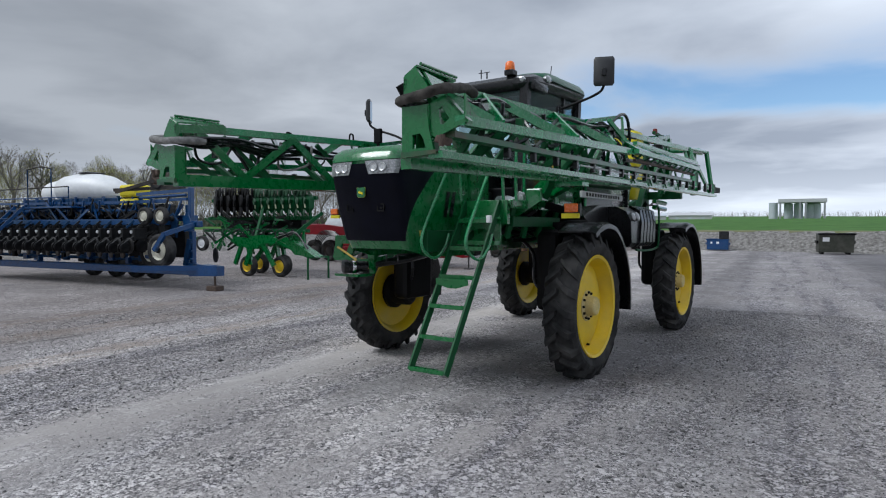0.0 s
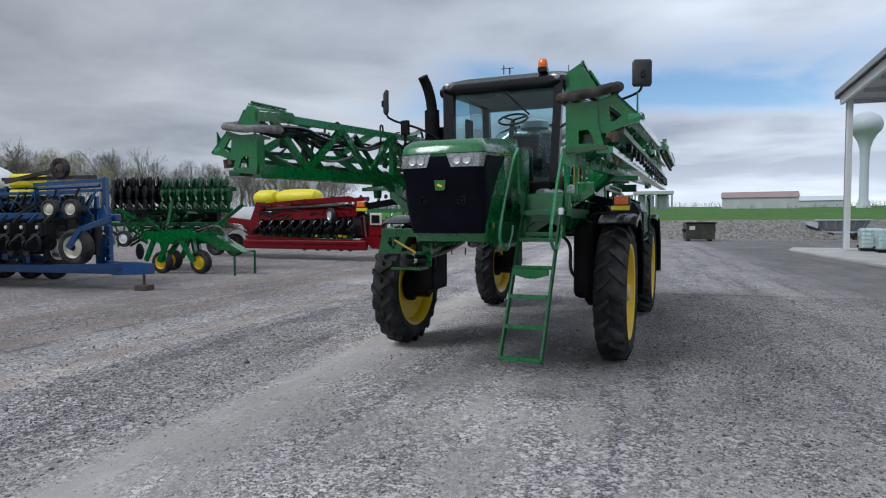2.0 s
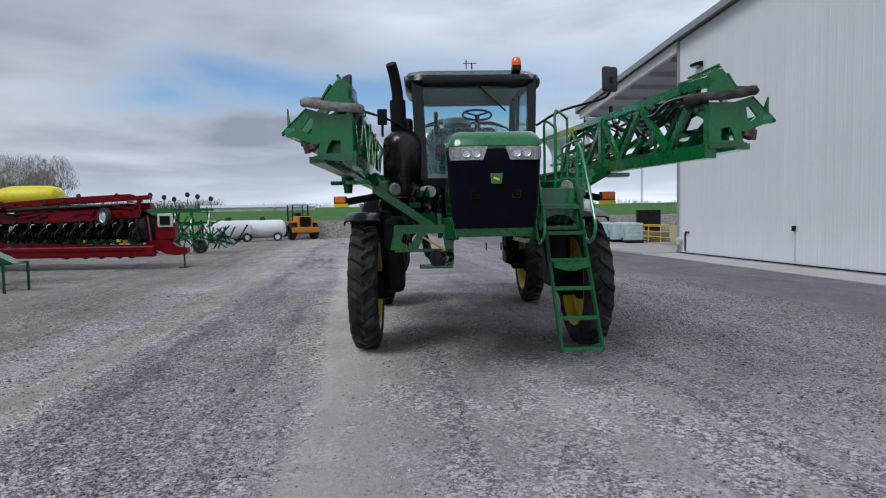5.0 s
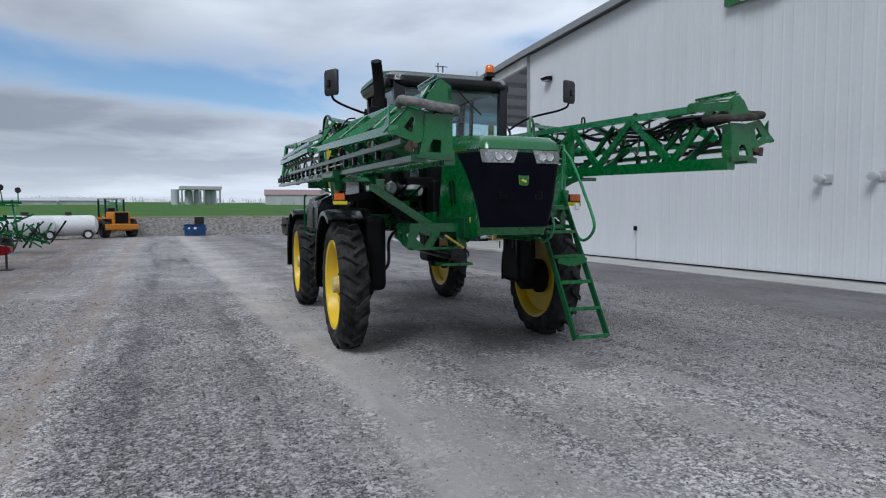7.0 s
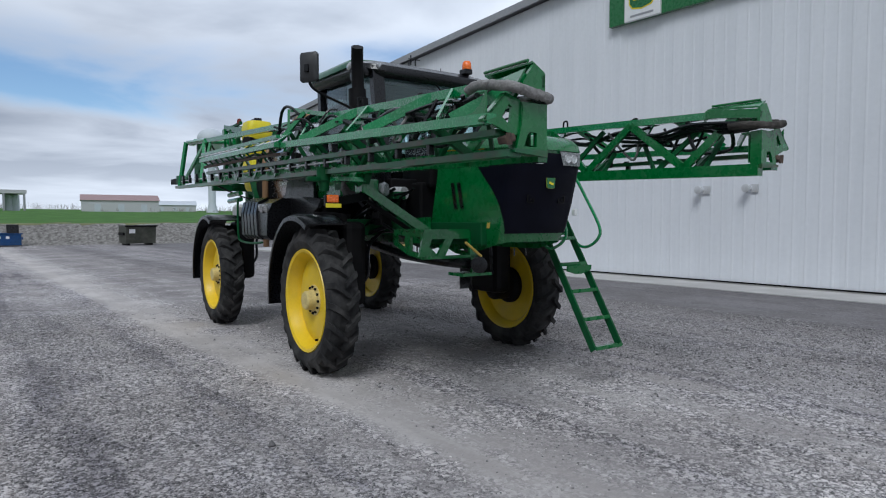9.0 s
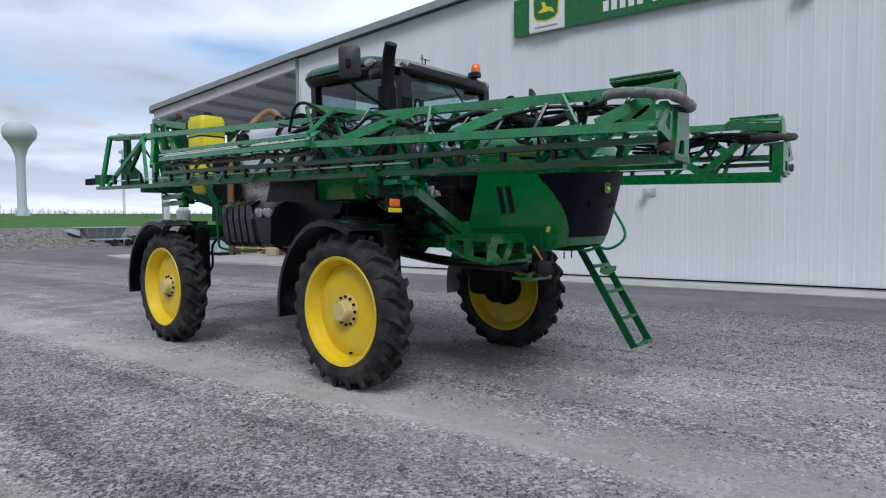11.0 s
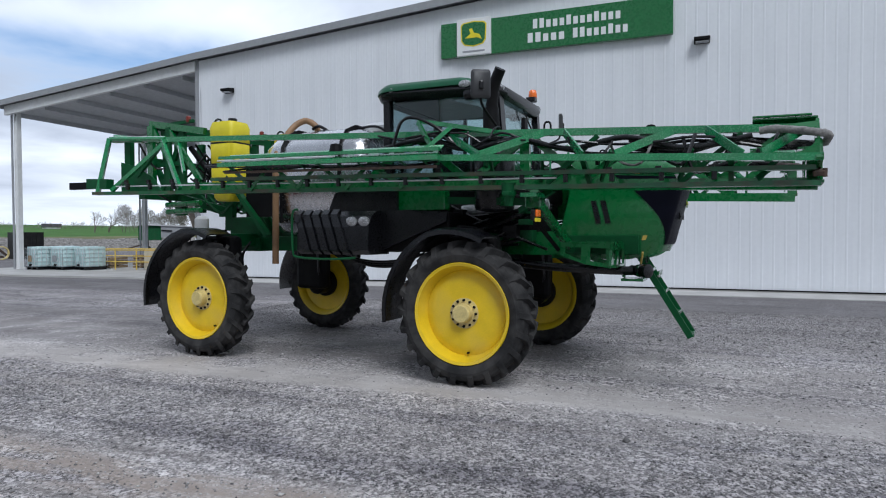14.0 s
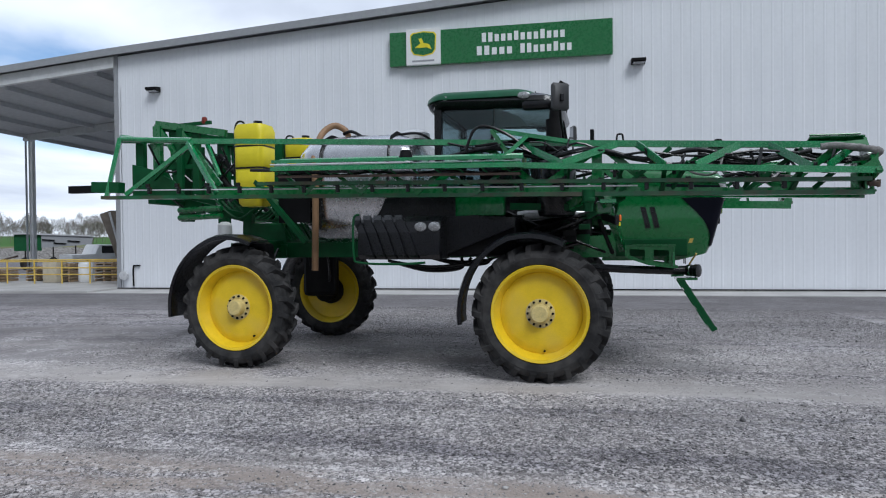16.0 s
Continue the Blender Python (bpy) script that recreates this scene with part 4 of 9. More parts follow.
bm = B()
skin(bm, line(1.66, 2.50, 14), grille_span, 0.009, 48)
grille = part("grille", bm, NAVY, hood, "dark mesh nose grille", True)
for s in (-1, 1):
    bm = B()
    skin(bm, line(2.385, 2.525, 4), lambda z: ((0.085 + 0.05 * (2.525 - z) / 0.14) * s, (0.53 - 0.06 * (2.525 - z) / 0.14) * s), 0.016, 14)
    lamp = part("headlight", bm, LAMP, hood, "clear wraparound headlight", True)
    for q in (0.20, 0.30):
        c = nose(2.455, 0.018, q * s)
        part("headlight_bulb", lathe(B(), [(0.045, 0.0), (0.042, 0.012), (0.028, 0.004), (0.0001, 0.004)], pose(c.x, c.y, c.z, 0, 0, -90) , 16), BULB, lamp)
    for u in (1.16, 1.28):
        bm = B()
        skin(bm, line(1.95, 2.24, 6), lambda z: ((u + 0.50 * (z - 1.95)) * s, (u + 0.07 + 0.50 * (z - 1.95)) * s), 0.007, 2)
        part("side_vent", bm, BLACK, hood)
    bm = B()
    skin(bm, line(2.52, 2.60, 3), lambda z: ((0.80 + 1.5 * (2.60 - z)) * s, 1.70 * s), 0.005, 16)
    part("stripe", bm, YELLOW, hood, "yellow side stripe")
    bm = B()
    skin(bm, line(1.74, 1.80, 2), lambda z: (0.66 * s, 0.71 * s), 0.007, 2)
    part("warning_decal", bm, SAFETY, hood)
    c = nose(2.04, 0.012, 0.21 * s)
    bm = B()
    for dx, dz, w, h in ((0, 0.036, 0.09, 0.012), (0, -0.036, 0.09, 0.012), (-0.04, 0, 0.012, 0.06), (0.04, 0, 0.012, 0.06)):
        box(bm, c + Vector((dx, 0.0, dz)), (w, 0.012, h))
    box(bm, c + Vector((0.006, 0.004, -0.004)), (0.025, 0.012, 0.022))
    part("grille_handle", bm, BLACK_MATT, grille)
c = nose(2.20, 0.012, 0)
bm = B()
plate(bm, [(c.x + a * 0.060, c.y - 0.002, c.z + b * 0.056) for a, b in ((-0.85, 1), (0.85, 1), (1, 0.8), (0.9, -0.75), (0.6, -1), (-0.6, -1), (-0.9, -0.75), (-1, 0.8))], (0, -0.008, 0))
badge = part("badge", bm, BADGE, hood, "small green and yellow badge")
bm = B()
plate(bm, [(c.x + a * 0.055, c.y - 0.011, c.z + b * 0.051) for a, b in ((-0.85, 1), (0.85, 1), (1, 0.8), (0.9, -0.75), (0.6, -1), (-0.6, -1), (-0.9, -0.75), (-1, 0.8))], (0, -0.004, 0))
part("badge_field", bm, SIGN_GREEN, badge)
bm = B()
box(bm, (c.x, c.y - 0.018, c.z - 0.005), (0.06, 0.004, 0.022), pose(0, 0, 0, 0, 20, 0))
part("badge_mark", bm, YELLOW_POLY, badge)
for dx in (-0.06, 0.10):
    part("drain_tube", tube(B(), [(dx, -1.95, 1.52), (dx, -1.95, 1.44)], 0.008, 5), BLACK, hood)
bm = B()
plate(bm, [(0.44, -1.02, 2.02), (0.44, -0.60, 2.02), (0.44, -0.60, 2.72), (0.44, -1.05, 2.70)], (0.04, 0, 0))
part("rear_side_panel", bm, GREEN, hood)

# engine bay, between hood and cab
SHAPE.append(BODY)
bm = B()
box(bm, (0, 0.15, 1.98), (0.86, 1.5, 0.62), None, 0.03)
box(bm, (0, -0.35, 2.40), (0.70, 0.7, 0.36), None, 0.04)
for k in range(6):
    tube(bm, bent([(-0.46, -0.5 + 0.25 * k, 1.72), (-0.56, -0.42 + 0.25 * k, 1.95), (-0.50, -0.4 + 0.27 * k, 2.22)]), 0.03, 6)
    tube(bm, bent([(0.46, -0.5 + 0.25 * k, 1.72), (0.56, -0.42 + 0.25 * k, 1.95), (0.50, -0.4 + 0.27 * k, 2.22)]), 0.03, 6)
part("engine", bm, BLACK_MATT, sprayer, "dark engine with pipes")
for s in (-1, 1):
    part("air_pipe", tube(B(), bent([(0.62 * s, -0.55, 2.15), (0.72 * s, -0.1, 2.17), (0.70 * s, 0.4, 2.15)]), 0.075, 12), STEEL, sprayer, "dull metal air pipe", True)
    bm = B()
    plate(bm, [(0.50 * s, -0.95, 1.55), (0.50 * s, 0.9, 1.55), (0.50 * s, 0.9, 1.80), (0.50 * s, -0.95, 1.86)], (0.05 * s, 0, 0))
    part("side_panel", bm, GREEN, sprayer, "green lower side panel")
    # the sloping lift arm with its bracket
    arm = part("lift_arm", beam(B(), (1.30 * s, -0.86, 2.18), (0.56 * s, -1.04, 1.66), 0.08, 0.095), GREEN, sprayer, "green sloping boom support arm")
    beam_bm = beam(B(), (1.26 * s, -0.80, 2.20), (1.02 * s, 0.45, 2.26), 0.09, 0.09)
    part("arm_brace", beam_bm, GREEN_DARK, arm)
    bm = B()
    box(bm, (1.24 * s, -0.80, 2.20), (0.20, 0.20, 0.16), None, 0.02)
    beam(bm, (1.28 * s, -0.82, 2.24), (1.42 * s, -0.85, 2.34), 0.10, 0.14)
    part("arm_bracket", bm, GREEN, arm)
    part("hydraulic_ram", tube(B(), [(1.20 * s, -0.74, 2.04), (0.60 * s, -0.90, 1.62)], 0.028, 10), BLACK_MATT, arm)
    y0, xm, k0 = (-0.98, 1.72, 0.8) if s < 0 else (-0.72, 1.62, 1.0)
    lightbar = part("marker_bracket", beam(B(), (1.22 * s, y0 + 0.20, 2.10), (xm * s - 0.06 * s, y0 + 0.035, 2.02), 0.025, 0.09), BLACK_MATT, sprayer)
    bm = B()
    box(bm, (xm * s, y0 + 0.025, 2.03), (0.20 * k0, 0.05, 0.15 * k0), None, 0.012)
    part("marker_housing", bm, BLACK, lightbar)
    bm = B()
    box(bm, (xm * s, y0 - 0.012, 2.03 + 0.025 * k0), (0.16 * k0, 0.03, 0.10 * k0), None, 0.012)
    part("amber_marker", bm, AMBER, lightbar, "amber warning lamp")
    bm = B()
    box(bm, ((xm - 0.01) * s, y0 - 0.006, 2.03 - 0.065 * k0), (0.21 * k0, 0.02, 0.055 * k0), None, 0.004)
    part("reflector", bm, YELLOW_POLY, lightbar)
    bm = B()
    lathe(bm, [(0.075, -0.04), (0.085, 0.0), (0.07, 0.025), (0.0001, 0.03)], pose(1.06 * s, -0.88, 2.17, 0, 0, -90 - 35 * s), 18)
    part("work_lamp", bm, LAMP, sprayer, "round work lamp", True)
    # chassis side detail: valve blocks and hose bundles
    rr = random.Random(5 + s)
    for k in range(14):
        part("valve_block", box(B(), ((0.60 + 0.25 * rr.random()) * s, -0.7 + 1.9 * rr.random(), 1.70 + 0.45 * rr.random()), (0.08 + 0.1 * rr.random(), 0.08 + 0.14 * rr.random(), 0.05 + 0.12 * rr.random()), None, 0.008), GREEN_DARK if k % 3 else BLACK_MATT, sprayer)
    for k in range(12):
        a = Vector(((0.58 + 0.3 * rr.random()) * s, -0.9 + 0.6 * rr.random(), 1.6 + 0.6 * rr.random()))
        b = Vector(((0.58 + 0.4 * rr.random()) * s, 0.3 + 1.0 * rr.random(), 1.6 + 0.6 * rr.random()))
        mid = (a + b) / 2 + Vector((0.08 * s, 0, -0.12 * rr.random()))
        part("hydraulic_hose", tube(B(), bent([a, mid, b], 5), 0.014 + 0.012 * rr.random(), 6), BLACK, sprayer)

# front right fill station
bm = B()
for x in (-1.05, -0.45):
    holed(bm, [(x, -1.66, 1.42), (x, -1.66, 1.70), (x, -1.36, 1.71), (x, -1.36, 1.46)], [(x, -1.61, 1.48), (x, -1.61, 1.65), (x, -1.42, 1.66), (x, -1.42, 1.50)], (0.03, 0, 0))
    holed(bm, [(x, -1.36, 1.46), (x, -1.36, 1.71), (x, -1.06, 1.72), (x, -1.06, 1.56)], [(x, -1.31, 1.51), (x, -1.31, 1.66), (x, -1.12, 1.67), (x, -1.12, 1.59)], (0.03, 0, 0))
plate(bm, [(-1.06, -1.68, 1.71), (-0.40, -1.72, 1.71), (-0.40, -1.72, 1.63), (-1.06, -1.68, 1.63)], (0, 0.03, 0))
plate(bm, [(-1.06, -1.68, 1.63), (-0.95, -1.68, 1.63), (-0.98, -1.68, 1.55), (-0.86, -1.68, 1.45), (-1.10, -1.68, 1.45)], (0, 0.03, 0))
plate(bm, [(-0.80, -1.70, 1.63), (-0.70, -1.70, 1.63), (-0.80, -1.70, 1.45), (-0.90, -1.70, 1.45)], (0, 0.03, 0))
plate(bm, [(-0.52, -1.72, 1.63), (-0.40, -1.72, 1.63), (-0.40, -1.72, 1.28), (-0.47, -1.72, 1.28)], (0, 0.03, 0))
box(bm, (-0.73, -1.42, 1.715), (0.64, 0.55, 0.03))
box(bm, (-0.72, -1.69, 1.44), (0.64, 0.06, 0.03))
box(bm, (-0.60, -1.86, 1.27), (0.36, 0.26, 0.03))
station = part("fill_station", bm, GREEN, sprayer, "green bracket with product fill couplings")
bm = B()
lathe(bm, [(0.06, -0.16), (0.06, -0.05), (0.075, -0.05), (0.075, 0.06), (0.085, 0.07), (0.085, 0.12), (0.06, 0.13)], pose(-0.54, -1.93, 1.37, 0, 0, -125), 16)
part("coupling", bm, BLACK, station, "black camlock coupling", True)
bm = B()
lathe(bm, [(0.078, -0.02), (0.082, 0.0), (0.078, 0.02)], pose(-0.54, -1.93, 1.37, 0, 0, -125), 16)
part("coupling_ring", bm, CHROME, station, "", True)
part("valve_lever", tube(B(), [(-0.50, -1.92, 1.45), (-0.74, -1.98, 1.60)], 0.013, 6), SAFETY, station)
part("fill_pipe", tube(B(), bent([(-0.60, -1.84, 1.37), (-0.66, -1.4, 1.38), (-0.68, -0.6, 1.42), (-0.70, 0.2, 1.52)]), 0.055, 10), BLACK, station, "black fill pipe", True)

# cab
SHAPE.append(pose(0, 0.11, 0.055) @ BODY)
cab = part("cab_floor", box(B(), (0, 0.5, 2.20), (1.44, 2.0, 0.16), None, 0.02), BLACK_MATT, sprayer, "black cab floor")
CX, CT, FY, RY = 0.72, 0.77, -0.34, 1.46
posts = [((-CX, FY, 2.25), (-CT, FY + 0.10, 3.66)), ((CX, FY, 2.25), (CT, FY + 0.10, 3.66)), ((-CX, RY, 2.25), (-CT, RY - 0.02, 3.66)), ((CX, RY, 2.25), (CT, RY - 0.02, 3.66)), ((CX, 0.94, 2.25), (CT, 0.94, 3.66))]
for k, (a, b) in enumerate(posts):
    part("pillar", beam(B(), a, b, (0.15 if k == 0 else 0.11) if k < 4 else 0.05, 0.10 if k < 4 else 0.05, (0, 1, 0)), BLACK, cab)
for s, split in ((-1, 0.62), (1, 0.95)):
    bm = B()
    plate(bm, [(CX * s, FY, 2.27), (CX * s, split - 0.02, 2.27), (CT * s, split - 0.02, 3.65), (CT * s, FY + 0.1, 3.65)], (0.008 * s, 0, 0))
    part("door_window", bm, GLASS, cab, "pale green side glass").visible_shadow = False
    bm = B()
    plate(bm, [(CX * s, split, 2.27), (CX * s, RY, 2.27), (CT * s, RY, 3.65), (CT * s, split, 3.65)], (0.008 * s, 0, 0))
    part("quarter_window", bm, GLASS_DARK, cab, "rear quarter glass").visible_shadow = False
    part("door_bar", tube(B(), [((CX + 0.05) * s, 0.5, 2.5), ((CX + 0.06) * s, 0.5, 3.0)], 0.014, 6), BLACK, cab)
    bm = B()
    plate(bm, [(CX * s, FY, 2.12), (CX * s, RY, 2.12), (CX * s, RY, 2.42), (CX * s, 0.2, 2.42), (CX * s, FY, 2.62)], (0.03 * s, 0, 0))
    part("lower_panel", bm, BLACK, cab)
bm = B()
plate(bm, [(-CX, FY, 2.27), (CX, FY, 2.27), (CT, FY + 0.1, 3.65), (-CT, FY + 0.1, 3.65)], (0, -0.008, 0))
part("windscreen", bm, GLASS, cab, "tinted windscreen").visible_shadow = False
bm = B()
plate(bm, [(-CX, RY, 2.27), (CX, RY, 2.27), (CT, RY, 3.65), (-CT, RY, 3.65)], (0, 0.008, 0))
part("rear_window", bm, GLASS, cab).visible_shadow = False

bm = B()
holed(bm, [(-CX, 1.42, 2.27), (CX, 1.42, 2.27), (CT, 1.42, 3.62), (-CT, 1.42, 3.62)], [(-0.69, 1.42, 2.46), (0.69, 1.42, 2.46), (0.71, 1.42, 3.56), (-0.71, 1.42, 3.56)], (0, 0.03, 0))
part("rear_wall", bm, CAB_GREY, cab)
part("headliner", box(B(), (0, 0.56, 3.625), (1.42, 1.62, 0.03), None, 0.008), CAB_GREY, cab)


def roof_ring(hx, hy, r, z, cy=0.625):
    """A ring of the cab roof, which bows down towards its front and rear."""
    out = []
    for x, y, h in rrect(-0.02, cy, hx, hy, r, z):
        d = (0.95 - y) / 1.3 if y < 0.95 else (y - 0.95) / 1.1
        out.append((x, y, h - 0.13 * d * d))
    return out


bm = B()
loft(bm, [roof_ring(*q) for q in ((0.74, 0.86, 0.2, 3.68), (0.82, 0.93, 0.22, 3.645), (0.89, 0.97, 0.25, 3.685), (0.912, 0.99, 0.26, 3.735), (0.89, 0.975, 0.26, 3.80), (0.80, 0.89, 0.25, 3.845))])
roof_part = part("cab_roof", bm, BLACK, cab, "black roof brow with green top", True)
bm = B()
loft(bm, [roof_ring(*q) for q in ((0.90, 0.80, 0.25, 3.755, 0.81), (0.922, 0.815, 0.25, 3.762, 0.81), (0.912, 0.81, 0.25, 3.815, 0.81), (0.87, 0.77, 0.24, 3.865, 0.80), (0.77, 0.70, 0.22, 3.885, 0.79), (0.3, 0.38, 0.15, 3.90, 0.76))])
part("roof_cap", bm, ROOF_GREEN, roof_part, "green roof cap", True)
for x, y, turn in ((-0.72, -0.30, -75), (0.70, -0.30, -105), (-0.925, 0.16, 180), (-0.90, 1.34, 165), (0.885, 0.16, 0), (0.86, 1.34, 15)):
    bm = B()
    lathe(bm, [(0.075, -0.03), (0.078, 0.012), (0.06, 0.022), (0.0001, 0.026)], pose(x, y, 3.775 - 0.13 * ((0.95 - y) / 1.3) ** 2, 0, 0, turn) @ Matrix.Diagonal((1, 1.15, 0.62, 1)), 16)
    part("roof_light", bm, LAMP, roof_part, "", True)
for x in (-0.87, 0.83):
    part("roof_pod", box(B(), (x, -0.02, 3.60), (0.13, 0.44, 0.15), None, 0.055), BLACK, roof_part, "", True)
bm = B()
lathe(bm, [(0.062, 0.0), (0.065, 0.02), (0.058, 0.09), (0.04, 0.112), (0.0001, 0.117)], pose(0.56, -0.28, 3.80) @ ALONG_Z, 16)
part("beacon", bm, AMBER, roof_part, "orange rotating beacon", True)
bm = B()
box(bm, (0.56, -0.26, 3.77), (0.12, 0.14, 0.07), None, 0.01)
part("beacon_base", bm, BLACK, roof_part)
for a, b, r in (((-0.08, 0.1, 3.85), (-0.08, 0.1, 3.98), 0.008), ((0.0, 0.12, 3.85), (0.0, 0.12, 3.94), 0.01), ((-0.12, 0.1, 3.93), (0.06, 0.1, 3.93), 0.006), ((0.72, 0.6, 3.84), (0.73, 0.62, 4.02), 0.006)):
    part("aerial", tube(B(), [a, b], r, 5), BLACK, roof_part)
part("wiper", tube(B(), [(-0.02, -0.30, 3.60), (0.40, -0.36, 3.18)], 0.012, 5), BLACK, cab)
bm = B()
box(bm, (0.0, 0.62, 2.62), (0.50, 0.52, 0.16), None, 0.05)
box(bm, (0.0, 0.92, 2.86), (0.44, 0.12, 0.46), pose(0, 0, 0, -8, 0, 0), 0.05)
box(bm, (0.0, 0.65, 2.42), (0.34, 0.36, 0.30), None, 0.03)
part("seat", bm, BLACK_MATT, cab, "black operator seat")
bm = B()
ring = [(0.06 + 0.20 * math.cos(a), 0.08 + 0.17 * math.sin(a), 3.20 + 0.10 * math.sin(a)) for a in (2 * math.pi * k / 24 for k in range(25))]
tube(bm, ring, 0.016, 6)
tube(bm, [(0.06, 0.08, 3.18), (0.04, -0.15, 2.5)], 0.035, 8)
for a in (0.5, 2.6, 4.7):
    tube(bm, [(0.06, 0.08, 3.19), (0.06 + 0.19 * math.cos(a), 0.08 + 0.16 * math.sin(a), 3.20 + 0.095 * math.sin(a))], 0.014, 5)
part("steering_wheel", bm, BLACK, cab)
bm = B()
box(bm, (0.05, -0.18, 2.55), (0.7, 0.2, 0.42), None, 0.06)
box(bm, (-0.42, 0.5, 2.72), (0.20, 0.7, 0.2), None, 0.04)
part("console", bm, BLACK, cab)
bm = B()
box(bm, (-0.52, -0.12, 3.05), (0.05, 0.22, 0.30), None, 0.01)
part("display", bm, BLACK_MATT, cab)

bm = B()
box(bm, (0.88, 0.42, 2.66), (0.075, 0.075, 1.0), None, 0.015)
part("yellow_post", bm, SAFETY, sprayer, "yellow upright post beside the cab")
bm = B()
box(bm, (-0.93, -0.06, 2.82), (0.20, 0.24, 0.62), None, 0.05)
part("intake_duct", bm, BLACK, sprayer, "black air intake duct")
bm = B()
box(bm, (-1.21, -0.77, 3.05), (0.12, 0.05, 0.20), None, 0.01)
box(bm, (-1.21, -0.77, 2.90), (0.03, 0.03, 0.2))
part("marker_board", bm, BLACK_MATT, sprayer)
# exhaust and its canister
SHAPE.append(pose(0, 0.24, 0.045) @ BODY)
bm = B()
lathe(bm, [(0.12, 2.06), (0.24, 2.08), (0.262, 2.14), (0.262, 2.74), (0.24, 2.84), (0.16, 2.92), (0.09, 2.95)], pose(-0.975, -0.42, 0) @ ALONG_Z, 24)
can = part("exhaust_canister", bm, BLACK, sprayer, "black exhaust treatment canister", True)
bm = B()
tube(bm, bent([(-1.02, -0.40, 2.88), (-1.02, -0.40, 3.2), (-1.03, -0.41, 3.45), (-1.06, -0.46, 3.66), (-1.10, -0.55, 3.82)]), 0.078, 16, 0.070)
part("exhaust_pipe", bm, BLACK_MATT, can, "black exhaust pipe", True)
bm = B()
tube(bm, [(-1.02, -0.40, 2.95), (-1.03, -0.39, 3.36)], 0.105, 16)
part("heat_shield", bm, BLACK_MATT, can, "", True)


def sprayer_mirror(s, x, y, z, turn):
    arm = part("mirror_arm", tube(B(), bent([(0.80 * s, -0.45, z - 0.62), (1.15 * s, y, z - 0.42), (abs(x) * 0.93 * s, y, z - 0.27), (x, y, z - 0.16), (x, y, z + 0.08)]), 0.016, 8), BLACK_MATT, sprayer)
    m = pose(x, y, z, 0, 0, turn)
    bm = B()
    loft(bm, [[m @ Vector((u * k, 0.02 - d, w * k)) for u, w in ((-0.095, -0.165), (0.095, -0.165), (0.115, -0.14), (0.115, 0.14), (0.095, 0.165), (-0.095, 0.165), (-0.115, 0.14), (-0.115, -0.14))] for d, k in ((0.0, 1.0), (0.035, 1.0), (0.06, 0.8))])
    part("mirror_head", bm, MIRROR_GREY, arm, "dark grey mirror housing", True)
    bm = B()
    box(bm, (0, 0.024, 0), (0.20, 0.006, 0.29))
    bm.transform(m)
    part("mirror_glass", bm, MIRROR_GLASS, arm)
    bm = B()
    box(bm, (0, -0.05, -0.02), (0.05, 0.04, 0.09), None, 0.01)
    bm.transform(m)
    part("mirror_clamp", bm, BLACK, arm)


SHAPE.append(pose(0, 0.17, 0.05) @ BODY)
sprayer_mirror(-1, -1.68, -0.46, 3.50, -58)
sprayer_mirror(1, 1.80, -0.41, 3.60, 22)

# platform, ladder and rails on the left
SHAPE.append(BODY)
bm = B()
box(bm, (0.93, -0.45, 2.11), (0.50, 1.75, 0.05), None, 0.008)
box(bm, (0.86, -1.32, 2.00), (0.58, 0.06, 0.26))
platform = part("cab_platform", bm, GREEN, sprayer, "green cab access platform")
part("platform_edge", box(B(), (1.17, -0.55, 2.09), (0.04, 1.5, 0.10), None, 0.006), GREEN, platform)
part("platform_beam", box(B(), (1.08, -0.5, 1.90), (0.08, 1.3, 0.12), None, 0.008), GREEN_DARK, platform)
for y in (-1.15, -0.75, -0.35, 0.05):
    part("platform_strut", beam(B(), (1.12, y, 2.06), (0.98, y + 0.12, 1.72), 0.05, 0.06), GREEN_DARK, platform)
bm = B()
plate(bm, [(0.57, -1.36, 2.13), (1.11, -1.36, 2.13), (1.11, -1.36, 1.93), (0.57, -1.36, 1.93)], (0, 0.03, 0))
part("platform_apron", bm, GREEN, platform)
bm = B()
plate(bm, [(0.59, -1.40, 1.925), (1.09, -1.40, 1.925), (1.09, -1.40, 1.66), (1.03, -1.40, 1.66), (1.02, -1.40, 1.74), (0.95, -1.40, 1.80), (0.84, -1.40, 1.82), (0.73, -1.40, 1.80), (0.66, -1.40, 1.74), (0.65, -1.40, 1.66), (0.59, -1.40, 1.66)], (0, 0.03, 0))
part("arched_plate", bm, GREEN, platform)
part("apron_lip", box(B(), (0.84, -1.42, 1.935), (0.52, 0.05, 0.018), None, 0.003), GREEN_DIRTY, platform)
part("apron_shelf", box(B(), (0.84, -1.46, 1.665), (0.52, 0.16, 0.05), None, 0.006), GREEN, platform)
for x in (0.64, 1.04):
    for z in (1.875, 1.99):
        part("bolt", lathe(B(), [(0.010, 0), (0.010, 0.012)], pose(x, -1.402 if z < 1.93 else -1.362, z, 0, 0, -90), 6), BLACK_MATT, platform)
ladder = part("ladder_stringer", beam(B(), (0.64, -2.42, 0.40), (0.64, -1.34, 2.12), 0.022, 0.085), GREEN_DARK, sprayer, "green boarding ladder")
part("stringer", beam(B(), (1.06, -2.42, 0.40), (1.06, -1.34, 2.12), 0.022, 0.085), GREEN_DARK, ladder)
